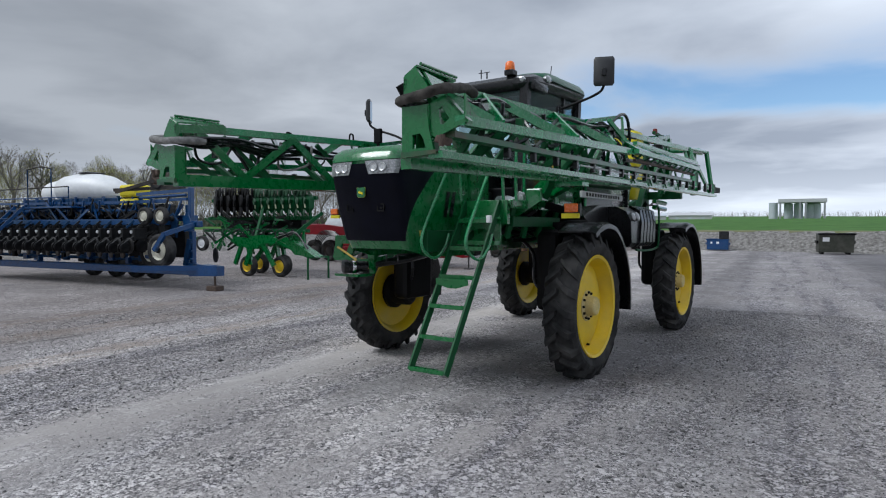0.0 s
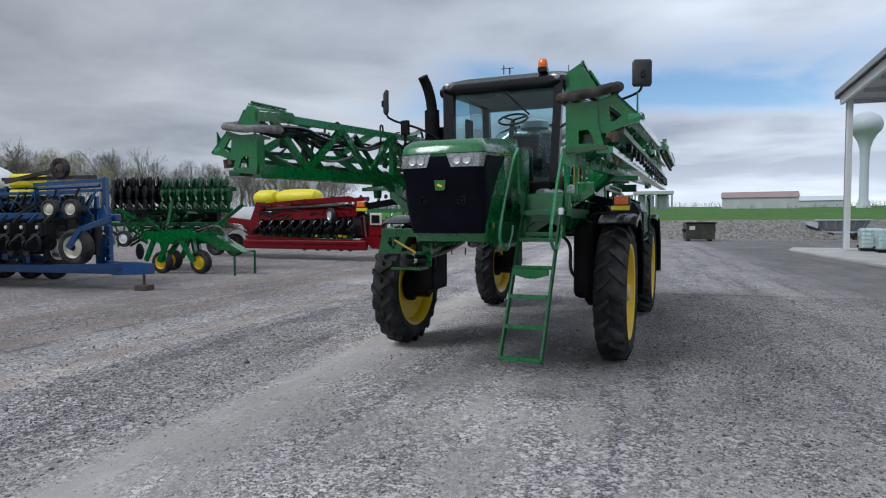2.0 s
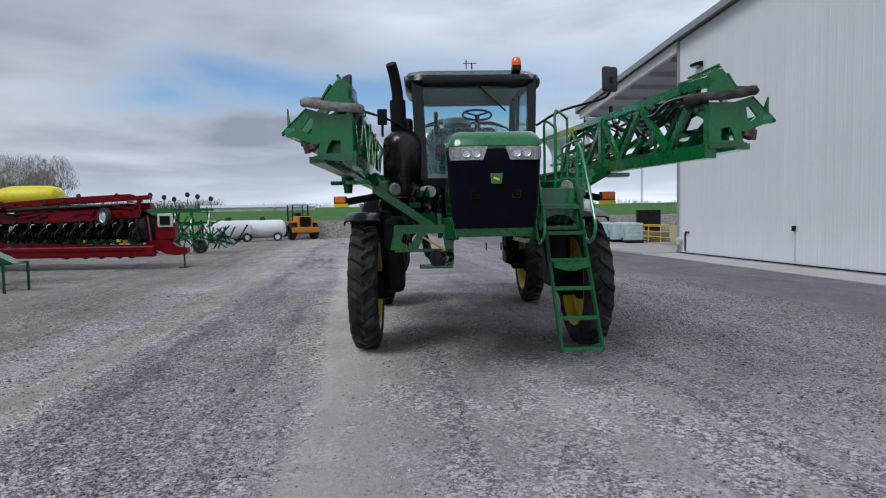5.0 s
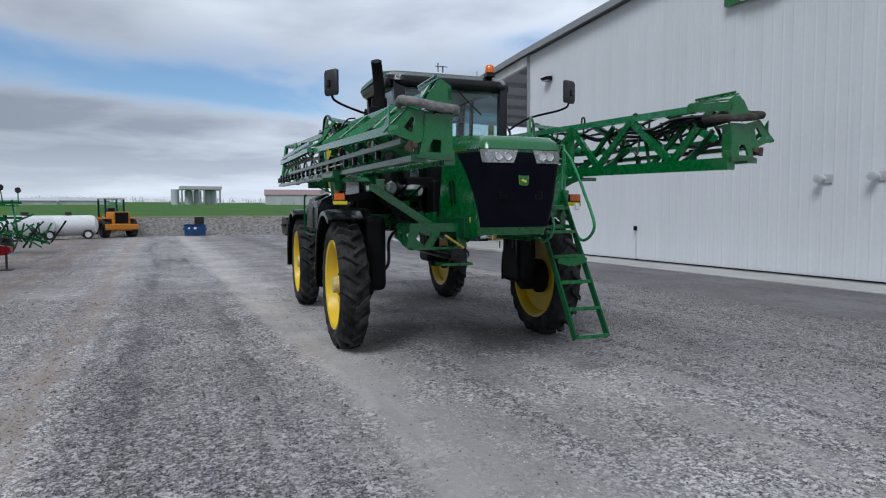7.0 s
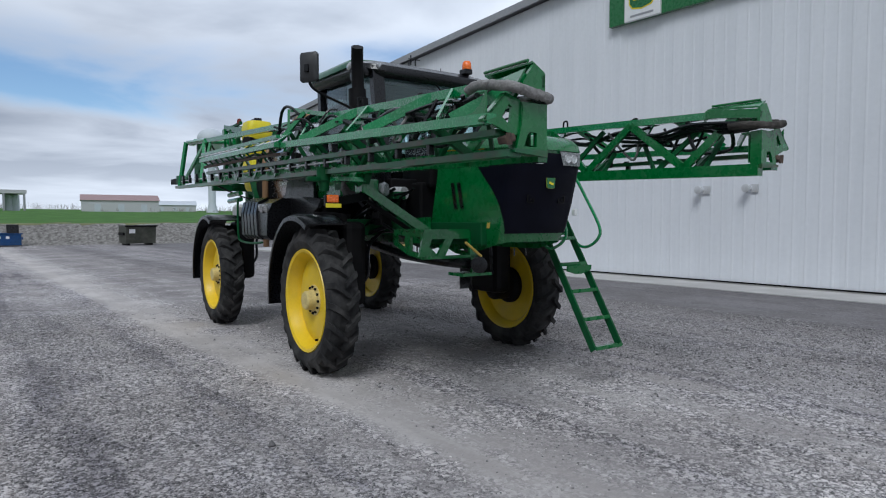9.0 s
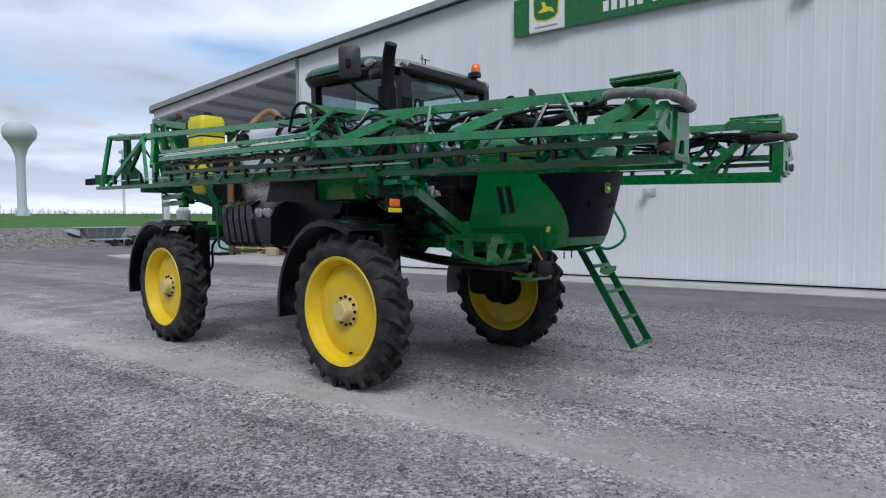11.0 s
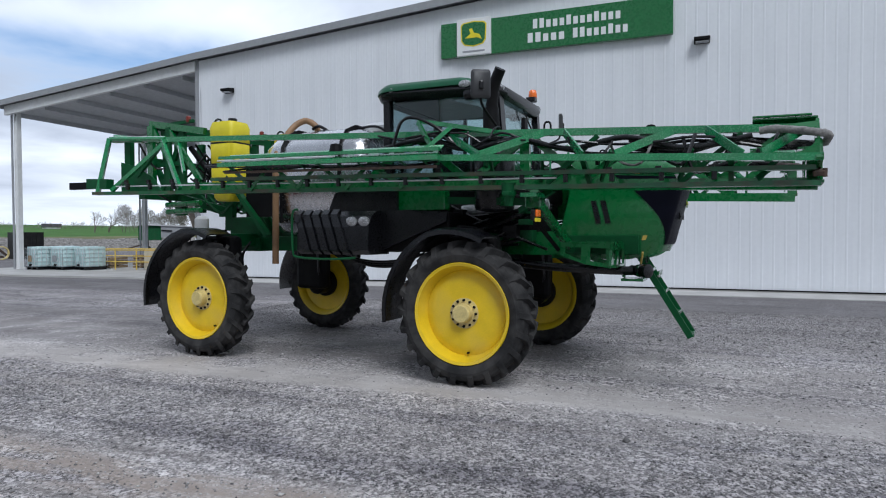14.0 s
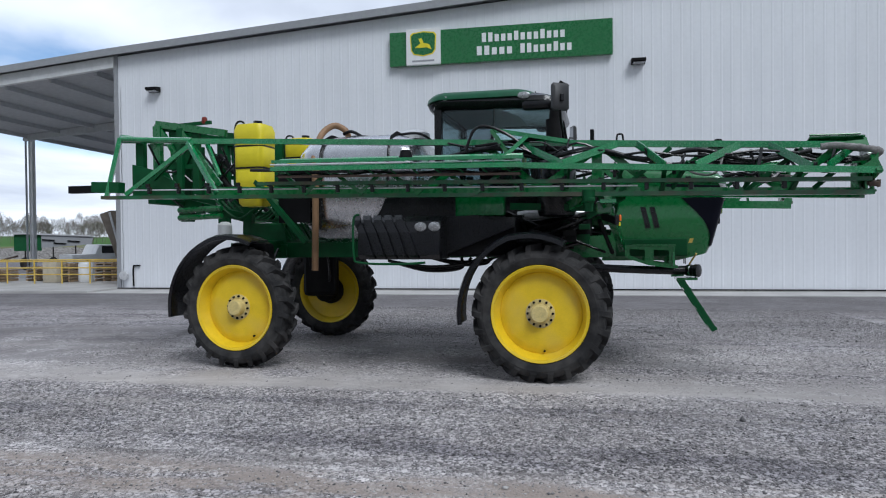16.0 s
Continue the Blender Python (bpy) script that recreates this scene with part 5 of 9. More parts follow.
for k in range(6):
    z = 0.42 + 0.295 * k
    y = -2.42 + (z - 0.40) * 0.628
    bm = B()
    box(bm, (0.85, y, z), (0.40, 0.10, 0.03), None, 0.004)
    box(bm, (0.85, y - 0.045, z + 0.012), (0.40, 0.012, 0.035))
    part("ladder_step", bm, GREEN, ladder)
bm = B()
plate(bm, [(0.66, -2.0, 1.30), (1.04, -2.0, 1.30), (1.04, -1.99, 1.24), (0.90, -1.98, 1.20), (0.80, -1.98, 1.20), (0.66, -1.99, 1.24)], (0, 0.02, 0))
part("ladder_gusset", bm, GREEN, ladder)
bm = B()
box(bm, (1.10, -1.66, 1.92), (0.05, 0.05, 0.08), None, 0.01)
part("ladder_lamp", bm, SIGN_WHITE, ladder)
for x in (0.54, 1.08):
    part("handrail", tube(B(), bent([(x, -1.36, 2.66), (x, -1.58, 2.48), (x, -1.88, 2.06), (x, -2.08, 1.74), (x, -2.05, 1.60), (x, -1.90, 1.51), (x, -1.76, 1.52), (x, -1.62, 1.64), (x, -1.56, 1.76)], 5), 0.018, 8), GREEN_DIRTY, ladder, "curved handrail", True)
    part("handrail", tube(B(), [(x, -1.36, 2.66), (x, -1.30, 2.12)], 0.018, 8), GREEN_DIRTY, ladder)
for y, x0 in ((-0.60, 0.98), (0.30, 1.02)):
    part("guard_rail", tube(B(), bent([(x0, y, 2.12), (x0, y, 2.7), (x0, y, 3.12), (x0 + 0.05, y + 0.05, 3.17), (x0 + 0.22, y + 0.32, 3.12), (x0 + 0.24, y + 0.36, 3.06), (x0 + 0.24, y + 0.36, 2.12)], 4), 0.018, 8), GREEN_DIRTY, platform, "", True)
part("guard_rail", tube(B(), bent([(1.18, -1.2, 2.12), (1.18, -1.2, 2.66), (1.18, -1.05, 2.74), (1.18, -0.2, 2.74), (1.18, -0.1, 2.66), (1.18, -0.1, 2.12)], 4), 0.018, 8), GREEN_DIRTY, platform, "", True)
# ribbed side boxes between the wheels
for s in (-1, 1):
    bm = B()
    prof = [(1.18, 1.56), (1.62, 1.56), (1.68, 1.62), (1.665, 1.92), (1.60, 2.06), (1.46, 2.13), (1.18, 2.13)]
    loft(bm, [[(x * s, y, z) for x, z in prof] for y in (1.30, 2.46)])
    tankbox = part("side_box", bm, BLACK, sprayer, "black ribbed plastic fuel tank")
    for k in range(5):
        bm = B()
        y0 = 1.64 + 0.155 * k
        rows = []
        for i, (x, z) in enumerate(prof[1:6]):
            off = 0.030
            lean = 0.34 * (z - 1.56) + 0.9 * max(0.0, z - 1.88) ** 1.5
            rows.append([((x + off * (1 if i < 4 else 0.4)) * s, y0 + lean - 0.055, z + (off if i > 2 else 0)), ((x + off * (1 if i < 4 else 0.4)) * s, y0 + lean + 0.055, z + (off if i > 2 else 0)), ((x - 0.02) * s, y0 + lean + 0.062, z), ((x - 0.02) * s, y0 + lean - 0.062, z)])
        part("rib", loft(bm, rows), BLACK, tankbox)
    for y in (1.37, 1.56):
        bm = B()
        lathe(bm, [(0.078, -0.02), (0.082, 0.015), (0.06, 0.03), (0.0001, 0.034)], pose(1.665 * s, y, 1.99, 0, -18 * s, 0 if s > 0 else 180) @ Matrix.Diagonal((1, 1, 0.78, 1)), 18)
        part("round_lamp", bm, LAMP, tankbox, "round clear lamp", True)
    bm = B()
    plate(bm, [(1.30 * s, 0.35, 1.98), (1.30 * s, 1.34, 1.60), (1.30 * s, 1.34, 2.12), (1.30 * s, 0.9, 2.14), (1.25 * s, 0.35, 2.10)], (0.05 * s, 0, 0))
    part("shield_panel", bm, BLACK, sprayer, "black wheel arch shield")
    bm = B()
    box(bm, (0.98 * s, 1.45, 1.85), (0.56, 2.2, 0.52), None, 0.03)
    part("inner_box", bm, BLACK_MATT, sprayer)
    part("box_rail", tube(B(), bent([(1.70 * s, 2.42, 2.16), (1.72 * s, 2.50, 2.10), (1.72 * s, 2.50, 1.62), (1.70 * s, 2.42, 1.52), (1.70 * s, 1.9, 1.50), (1.68 * s, 1.5, 1.52)], 4), 0.016, 8), GREEN_DARK, tankbox, "green bent rail", True)
    bm = B()
    box(bm, (0.86 * s, 1.12, 2.30), (0.16, 1.10, 0.32), None, 0.015)
    part("tool_box", bm, GREEN, sprayer, "green side locker")
    bm = B()
    plate(bm, [(1.20 * s, 0.4, 2.40), (1.20 * s, 2.0, 2.40), (1.45 * s, 2.0, 2.40), (1.45 * s, 0.4, 2.40)], (0, 0, 0.03))
    for k in range(9):
        box(bm, (1.325 * s, 0.55 + 0.16 * k, 2.435), (0.22, 0.05, 0.02))
    part("walkway", bm, GREEN_DIRTY if s < 0 else GREEN_DARK, sprayer, "slotted walkway plate")
    shield = part("tank_shield", plate(B(), [(1.0 * s, 1.25, 2.10), (1.0 * s, 2.45, 2.10), (1.0 * s, 2.30, 2.42), (1.0 * s, 1.25, 2.46)], (0.04 * s, 0, 0)), BLACK, sprayer)
    if s > 0:
        strip = part("step_strip", box(B(), (1.32, 1.15, 2.27), (0.04, 1.62, 0.085), None, 0.008), WHITE, sprayer, "pale slotted step strip")
        for k in range(13):
            part("slot", box(B(), (1.337, 0.50 + 0.105 * k, 2.27), (0.014, 0.06, 0.045)), BLACK_MATT, strip)
    part("tank_bracket", beam(B(), (0.95 * s, 4.5, 2.75), (1.02 * s, 3.6, 1.80), 0.09, 0.07), GREEN_DARK, sprayer)
    for k in range(3):
        part("sagging_hose", tube(B(), bent([(0.9 * s, 0.9 + 0.15 * k, 1.56), (0.95 * s, 1.2, 1.47 - 0.03 * k), (0.98 * s, 1.7, 1.44 - 0.03 * k), (0.95 * s, 2.3, 1.52)]), 0.022, 6), BLACK, sprayer)
bm = B()
lathe(bm, [(0.15, 0), (0.17, 0.04), (0.17, 0.42), (0.14, 0.46)], pose(1.30, 2.75, 1.58) @ ALONG_Z, 18)
part("rinse_canister", bm, STEEL, sprayer, "stainless canister", True)

# product tank
bm = B()
loft(bm, [rrect(0, 2.88, hx, hy, r, z) for hx, hy, r, z in ((0.40, 0.60, 0.15, 1.76), (0.70, 0.82, 0.22, 1.88), (0.90, 0.99, 0.25, 2.15), (0.93, 1.01, 0.26, 2.5), (0.93, 1.01, 0.26, 2.85), (0.89, 0.99, 0.28, 3.14), (0.76, 0.90, 0.3, 3.33), (0.52, 0.66, 0.25, 3.43), (0.22, 0.3, 0.12, 3.455))])
tank = part("product_tank", bm, TANK_STEEL, sprayer, "large stainless steel product tank", True)
bm = B()
lathe(bm, [(0.24, 0), (0.24, 0.10), (0.20, 0.13), (0.10, 0.16), (0.0001, 0.165)], pose(-0.10, 2.15, 3.39) @ ALONG_Z, 24)
part("tank_lid", bm, STEEL, tank, "round tank lid", True)
for y in (2.3, 3.4):
    bm = B()
    prof = [(0.94, 2.0), (0.945, 2.85), (0.90, 3.15), (0.76, 3.345), (0.52, 3.445), (-0.52, 3.445), (-0.76, 3.345), (-0.90, 3.15), (-0.945, 2.85), (-0.94, 2.0)]
    for a, b in zip(prof, prof[1:]):
        beam(bm, (a[0], y, a[1]), (b[0], y, b[1]), 0.06, 0.012, (0, 1, 0))
    part("tank_strap", bm, BLACK_MATT, tank)
part("tank_pipe", tube(B(), bent([(-0.2, 3.5, 3.38), (-0.35, 3.1, 3.46), (-0.40, 2.6, 3.42), (-0.45, 2.0, 3.44), (-0.42, 1.75, 3.30)]), 0.02, 8), BLACK, tank)
part("tank_pipe", tube(B(), bent([(-0.3, 3.3, 3.52), (-0.33, 3.15, 3.55), (-0.35, 2.95, 3.44), (-0.38, 2.92, 3.30)]), 0.025, 8), BLACK, tank)
part("suction_hose", tube(B(), bent([(-0.25, 3.22, 3.42), (-0.26, 3.28, 3.58), (-0.32, 3.46, 3.66), (-0.50, 3.60, 3.48), (-0.92, 3.52, 3.0), (-1.01, 3.44, 2.7), (-1.01, 3.45, 2.0), (-1.0, 3.47, 1.38)], 6), 0.050, 12), BROWNHOSE, sprayer, "brown corrugated suction hose", True)
bm = B()
box(bm, (0, 4.6, 1.95), (1.0, 0.7, 0.34), None, 0.03)
for k in range(8):
    a = -0.6 + 0.16 * k
    tube(bm, bent([(a, 4.1, 1.85), (a - 0.1, 4.5, 2.4 + 0.05 * (k % 3)), (a + 0.05, 5.1, 2.2), (a, 5.5, 2.5)]), 0.02, 6)
part("rear_pump_frame", bm, GREEN_DARK, sprayer, "dark green rear pump frame with hoses")

for s, x, y in ((-1, -0.78, 4.62), (1, 0.62, 4.55)):
    bm = B()
    loft(bm, [rrect(x, y, hx, hy, r, z) for hx, hy, r, z in ((0.15, 0.17, 0.06, 2.37), (0.19, 0.21, 0.08, 2.42), (0.215, 0.25, 0.09, 2.74), (0.215, 0.255, 0.09, 2.95), (0.205, 0.242, 0.09, 2.97), (0.215, 0.255, 0.09, 2.99), (0.22, 0.262, 0.09, 3.28), (0.208, 0.25, 0.09, 3.30), (0.22, 0.262, 0.09, 3.32), (0.225, 0.27, 0.10, 3.55), (0.20, 0.24, 0.10, 3.64), (0.10, 0.12, 0.06, 3.665))])
    jug = part("foam_tank", bm, YELLOW_POLY, sprayer, "tall yellow foam marker tank", True)
    for z in (2.96, 3.30):
        bm = B()
        loft(bm, [rrect(x, y, 0.222, 0.262, 0.09, z - 0.012), rrect(x, y, 0.222, 0.262, 0.09, z + 0.012)])
        part("tank_band", bm, BLACK, jug)
    part("cap", lathe(B(), [(0.07, 3.65), (0.07, 3.71), (0.0001, 3.715)], pose(x, y - 0.06, 0) @ ALONG_Z, 14), BLACK, jug)
    part("vent_hose", tube(B(), bent([(x, y + 0.16, 3.63), (x, y + 0.22, 3.72), (x, y + 0.33, 3.70), (x, y + 0.37, 3.5), (x, y + 0.37, 2.9)]), 0.016, 6), BLACK, jug)

bm = B()
plate(bm, [(-0.96, 3.56, 2.10), (-0.96, 4.10, 2.10), (-0.96, 4.10, 2.98), (-0.96, 3.56, 2.98)], (0.04, 0, 0))
part("tank_bulkhead", bm, BLACK_MATT, sprayer, "black bulkhead behind the product tank")

# rear lift frame
SHAPE.append(pose(0, 0.36, 0.09) @ BODY)
bm = B()
for s in (-1, 1):
    box(bm, (0.50 * s, 5.75, 2.85), (0.10, 0.22, 1.55), None, 0.01)
    box(bm, (0.22 * s, 6.05, 2.80), (0.08, 0.16, 1.30), None, 0.01)
    plate(bm, [(0.80 * s, 5.55, 2.40), (0.80 * s, 5.72, 2.40), (0.80 * s, 5.82, 3.60), (0.80 * s, 5.66, 3.60)], (0.05 * s, 0, 0))
    beam(bm, (0.82 * s, 5.7, 2.45), (0.82 * s, 6.2, 3.4), 0.05, 0.10)
    beam(bm, (0.82 * s, 5.2, 3.52), (0.82 * s, 6.1, 3.62), 0.06, 0.10)
box(bm, (0, 5.75, 3.60), (1.75, 0.16, 0.14), None, 0.01)
box(bm, (0, 5.85, 2.42), (2.40, 0.16, 0.16), None, 0.01)
box(bm, (0, 5.95, 3.00), (1.90, 0.12, 0.12), None, 0.01)
lift = part("lift_frame", bm, GREEN_DARK, sprayer, "green rear boom lift frame")
for s in (-1, 1):
    part("lift_link", beam(B(), (0.45 * s, 4.55, 3.42), (0.50 * s, 5.80, 3.58), 0.09, 0.12), GREEN_DARK, lift)
    part("lift_link", beam(B(), (0.45 * s, 4.55, 2.10), (0.50 * s, 5.80, 2.40), 0.10, 0.14), GREEN_DARK, lift)
    part("lift_ram", tube(B(), [(0.30 * s, 4.6, 2.15), (0.32 * s, 5.7, 3.3)], 0.05, 10), BLACK_MATT, lift)
    part("frame_upright", beam(B(), (0.45 * s, 4.6, 1.8), (0.45 * s, 4.55, 3.48), 0.10, 0.16), GREEN_DARK, lift)
    part("tail_tube", tube(B(), [(0.6 * s, 5.85, 3.36), (1.45 * s, 6.20, 3.36)], 0.05, 10), GREEN_DIRTY, lift, "", True)
    part("tail_light", lathe(B(), [(0.035, 0), (0.048, 0.03), (0.04, 0.10), (0.0001, 0.12)], pose(0.85 * s, 5.12, 3.62) @ ALONG_Z, 12), REDLENS, lift, "red lamp", True)
    part("head_beam", beam(B(), (0.88 * s, 4.70, 3.44), (0.88 * s, 6.02, 3.66), 0.07, 0.11), GREEN, lift)
    part("lift_post", beam(B(), (0.90 * s, 5.98, 2.44), (0.90 * s, 5.98, 3.62), 0.08, 0.14), GREEN, lift)
    part("lift_post", beam(B(), (0.90 * s, 5.55, 2.44), (0.90 * s, 5.55, 3.56), 0.06, 0.10), GREEN_DARK, lift)
    part("lift_brace", beam(B(), (0.90 * s, 5.92, 3.55), (0.90 * s, 5.58, 3.05), 0.05, 0.08), GREEN, lift)
    part("lift_brace", beam(B(), (0.90 * s, 5.52, 3.50), (0.90 * s, 4.80, 2.62), 0.05, 0.09), GREEN, lift)
    part("lift_brace", beam(B(), (0.84 * s, 5.80, 2.50), (0.84 * s, 5.25, 3.46), 0.05, 0.09), GREEN_DARK, lift)
    part("lift_brace", beam(B(), (0.84 * s, 5.28, 2.50), (0.84 * s, 5.28, 3.50), 0.07, 0.12), GREEN_DARK, lift)
    part("lift_brace", beam(B(), (0.84 * s, 5.35, 2.95), (0.84 * s, 6.10, 2.95), 0.05, 0.07), GREEN_DARK, lift)
    part("lamp_stalk", beam(B(), (0.85 * s, 5.75, 3.62), (0.85 * s, 5.0, 3.64), 0.05, 0.05), GREEN_DARK, lift)
    bm = B()
    for z in (2.14, 2.26):
        tube(bm, [(0.95 * s, 4.75, z), (0.95 * s, 5.55, z - 0.02)], 0.045, 8)
    part("rear_step", bm, GREEN, lift)
SHAPE.append(BODY)
part("rinse_bottle", lathe(B(), [(0.10, 0), (0.11, 0.03), (0.11, 0.22), (0.06, 0.27), (0.0001, 0.275)], pose(-1.02, 5.02, 1.86) @ ALONG_Z, 16), TANK_WHITE, sprayer, "small white hand wash tank", True)
rr = random.Random(11)
for k in range(16):
    a = Vector((rr.uniform(-0.9, 0.9), rr.uniform(5.2, 6.0), rr.uniform(2.3, 3.4)))
    b = Vector((rr.uniform(-1.3, 1.3), rr.uniform(5.4, 6.3), rr.uniform(2.5, 3.4)))
    part("rear_hose", tube(B(), bent([a, (a + b) / 2 + Vector((0, 0.1, -0.25)), b], 5), 0.018, 6), BLACK, lift)

# folded booms


def boom(s, xb, xf, dz):
    """One folded boom. s: side; xb, xf: its middle line at the rear and at the tip."""
    YB, YF = 6.45, -3.72

    def at(y, dx, z):
        t = (y - YB) / (YF - YB)
        return Vector((s * (xb + (xf - xb) * t + dx), y, z))

    def lin(a, b):
        return lambda y: a + (b - a) * (y - YB) / (YF - YB)

    ztop, zmid, zlow, zin = lin(3.38, 2.84 + dz), lin(3.03, 2.51 + dz), lin(2.50, 2.29 + dz), lin(2.62, 2.30 + dz * 0.3)
    top = part("boom", beam(B(), at(YB, -0.20, ztop(YB)), at(YF + 0.2, -0.20, ztop(YF + 0.2)), 0.075, 0.075), GREEN_DIRTY, sprayer, "folded green lattice spray boom")
    part("outer_chord", beam(B(), at(0.45, 0.22, zmid(0.45)), at(YF, 0.22, zmid(YF)), 0.08, 0.07), GREEN_DIRTY, top)
    part("lower_chord", beam(B(), at(YB + 0.15, 0.02, zlow(YB)), at(YF, 0.02, zlow(YF)), 0.12, 0.05), GREEN_DIRTY if s > 0 else GREEN_RUST, top)
    part("middle_chord", beam(B(), at(3.9, 0.10, zlow(3.9) + 0.17), at(YF + 0.05, 0.10, zlow(YF) + 0.14), 0.10, 0.045), GREEN_RUST, top)
    part("inner_chord", beam(B(), at(5.0, -0.24, zin(5.0)), at(YF, -0.24, zin(YF)), 0.09, 0.12), GREEN, top)
    # inner face lattice: heavy diagonals
    nodes = ((-3.45, 1), (-2.85, 0), (-2.12, 1), (-1.42, 0), (-0.78, 1), (0.0, 0), (0.75, 1), (1.5, 0))
    for (a, ta), (b, tb) in zip(nodes, nodes[1:]):
        part("lattice_bar", beam(B(), at(a, -0.23, ztop(a) - 0.03 if ta else zin(a) + 0.05), at(b, -0.23, ztop(b) - 0.03 if tb else zin(b) + 0.05), 0.04, 0.085), GREEN, top)
    part("lattice_post", beam(B(), at(-0.72, -0.23, zin(-0.72)), at(-0.72, -0.23, ztop(-0.72)), 0.06, 0.12), GREEN, top)
    for y in (-2.95, -1.5):
        part("cross_tie", beam(B(), at(y, -0.22, zin(y)), at(y, 0.18, zmid(y)), 0.05, 0.06), GREEN_DARK, top)
        part("cross_tie", beam(B(), at(y + 0.5, -0.20, zin(y) + 0.03), at(y - 0.1, -0.12, ztop(y) - 0.06), 0.04, 0.05), GREEN_DARK, top)
    # outer face lattice: light diagonals between top and outer chord
    nodes = ((0.30, 1), (-0.32, 0), (-0.98, 1), (-1.20, 1), (-1.50, 0), (-1.85, 0), (-2.40, 1), (-2.70, 1), (-3.05, 0), (-3.22, 0), (-3.62, 1))
    for (a, ta), (b, tb) in zip(nodes, nodes[1:]):
        if ta != tb:
            part("lattice_bar", beam(B(), at(a, -0.18 if ta else 0.20, ztop(a) if ta else zmid(a) + 0.04), at(b, -0.18 if tb else 0.20, ztop(b) if tb else zmid(b) + 0.03), 0.022, 0.085), GREEN_DIRTY, top)
    # the folded tip section lying between the chords
    def tip(y, dx, dz):
        return at(y, dx, zmid(y) - 0.085 - 0.032 * y + dz)

    part("tip_rail", beam(B(), tip(3.58, 0.28, 0.20), tip(0.15, 0.28, 0.19), 0.05, 0.04), GREEN_DIRTY, top)
    part("tip_rail", beam(B(), tip(3.58, 0.30, 0.10), tip(0.15, 0.30, 0.09), 0.06, 0.055), GREEN_DIRTY, top)
    bm = B()
    for x0, x1, z0, z1 in ((0.10, 0.165, 0.250, 0.205), (0.245, 0.315, 0.150, 0.100)):
        plate(bm, [tip(3.56, x0, z0), tip(0.18, x0, z0), tip(0.18, x1, z1), tip(3.56, x1, z1)], (0, 0, 0.012))
    for k in range(12):
        y, w = 3.56 - 0.30 * k, 0.07 if k % 4 else 0.16
        plate(bm, [tip(y, 0.160, 0.206), tip(y - w, 0.160, 0.206), tip(y - w, 0.250, 0.149), tip(y, 0.250, 0.149)], (0, 0, 0.010))
    part("tip_tray", bm, GREEN_DIRTY, top, "slotted green tray")
    part("tip_line", tube(B(), [tip(3.58, 0.325, 0.155), tip(1.6, 0.325, 0.15)], 0.010, 6), STEEL, top)
    part("tip_rail", beam(B(), tip(3.50, 0.26, 0.0), tip(0.2, 0.26, -0.01), 0.035, 0.03), RUST, top)
    part("tip_hose", tube(B(), bent([tip(3.55 - 0.48 * k, 0.24, 0.045 if k % 2 else 0.015) for k in range(8)], 4), 0.016, 6), BLACK, top)
    part("tray_clip", lathe(B(), [(0.02, 0.0), (0.09, 0.0), (0.07, 0.09), (0.0001, 0.11)], Matrix.Translation(tip(1.72, 0.13, 0.235)) @ ALONG_Z, 12), BLACK_MATT, top)
    for k in range(11):
        y = 3.4 - 0.3 * k
        part("tip_strut", beam(B(), tip(y, 0.31, 0.09), tip(y - 0.10, 0.25, 0.0), 0.018, 0.018), GREEN_DARK, top)
    ys = line(3.6, 0.4, 8)
    for k in range(8):
        a, b = ys[k], ys[k + 1]
        p, q = (zmid(a) - 0.03, zlow(b) + 0.06)
        if k % 2:
            p, q = (zlow(a) + 0.06, zmid(b) - 0.03)
        part("lattice_bar", beam(B(), at(a, 0.10, p - 0.05), at(b, 0.10, q), 0.02, 0.05), GREEN, top)
    # rear hinge bay
    part("hinge_post", beam(B(), at(YB + 0.12, 0.0, zlow(YB)), at(YB - 0.05, -0.10, ztop(YB) + 0.02), 0.06, 0.06), GREEN_DIRTY, top)
    part("hinge_post", beam(B(), at(YB - 0.25, -0.3, zlow(YB)), at(YB - 0.25, -0.3, ztop(YB)), 0.08, 0.14), GREEN_DARK, top)
    part("hinge_plate", plate(B(), [at(6.30, -0.24, zlow(6.3) + 0.02), at(5.35, -0.24, zlow(5.35) + 0.02), at(5.55, -0.24, zlow(5.5) + 0.26), at(5.95, -0.24, zlow(5.9) + 0.44), at(6.30, -0.24, zlow(6.3) + 0.52)], (0.02 * s, 0, 0)), GREEN_DARK, top)
    part("hinge_brace", beam(B(), at(5.9, -0.22, zlow(5.9) + 0.30), at(5.3, -0.22, ztop(5.3) - 0.02), 0.05, 0.07), GREEN_DARK, top)
    part("hinge_brace", beam(B(), at(6.2, 0.02, zlow(6.2) + 0.04), at(5.15, -0.16, ztop(5.15) - 0.02), 0.045, 0.06), GREEN_DIRTY, top)
    part("hinge_brace", beam(B(), at(5.25, -0.16, ztop(5.25) - 0.02), at(4.62, 0.06, zlow(4.62) + 0.05), 0.05, 0.07), GREEN_DIRTY, top)
    part("hinge_brace", beam(B(), at(4.95, -0.2, ztop(4.95) - 0.03), at(4.6, 0.0, zlow(4.6) + 0.30), 0.04, 0.06), GREEN_DIRTY, top)
    part("hinge_tube", tube(B(), [at(YB - 0.05, -0.12, ztop(YB) + 0.01), at(5.2, -0.18, ztop(5.2) + 0.01)], 0.042, 8), GREEN_DIRTY, top)
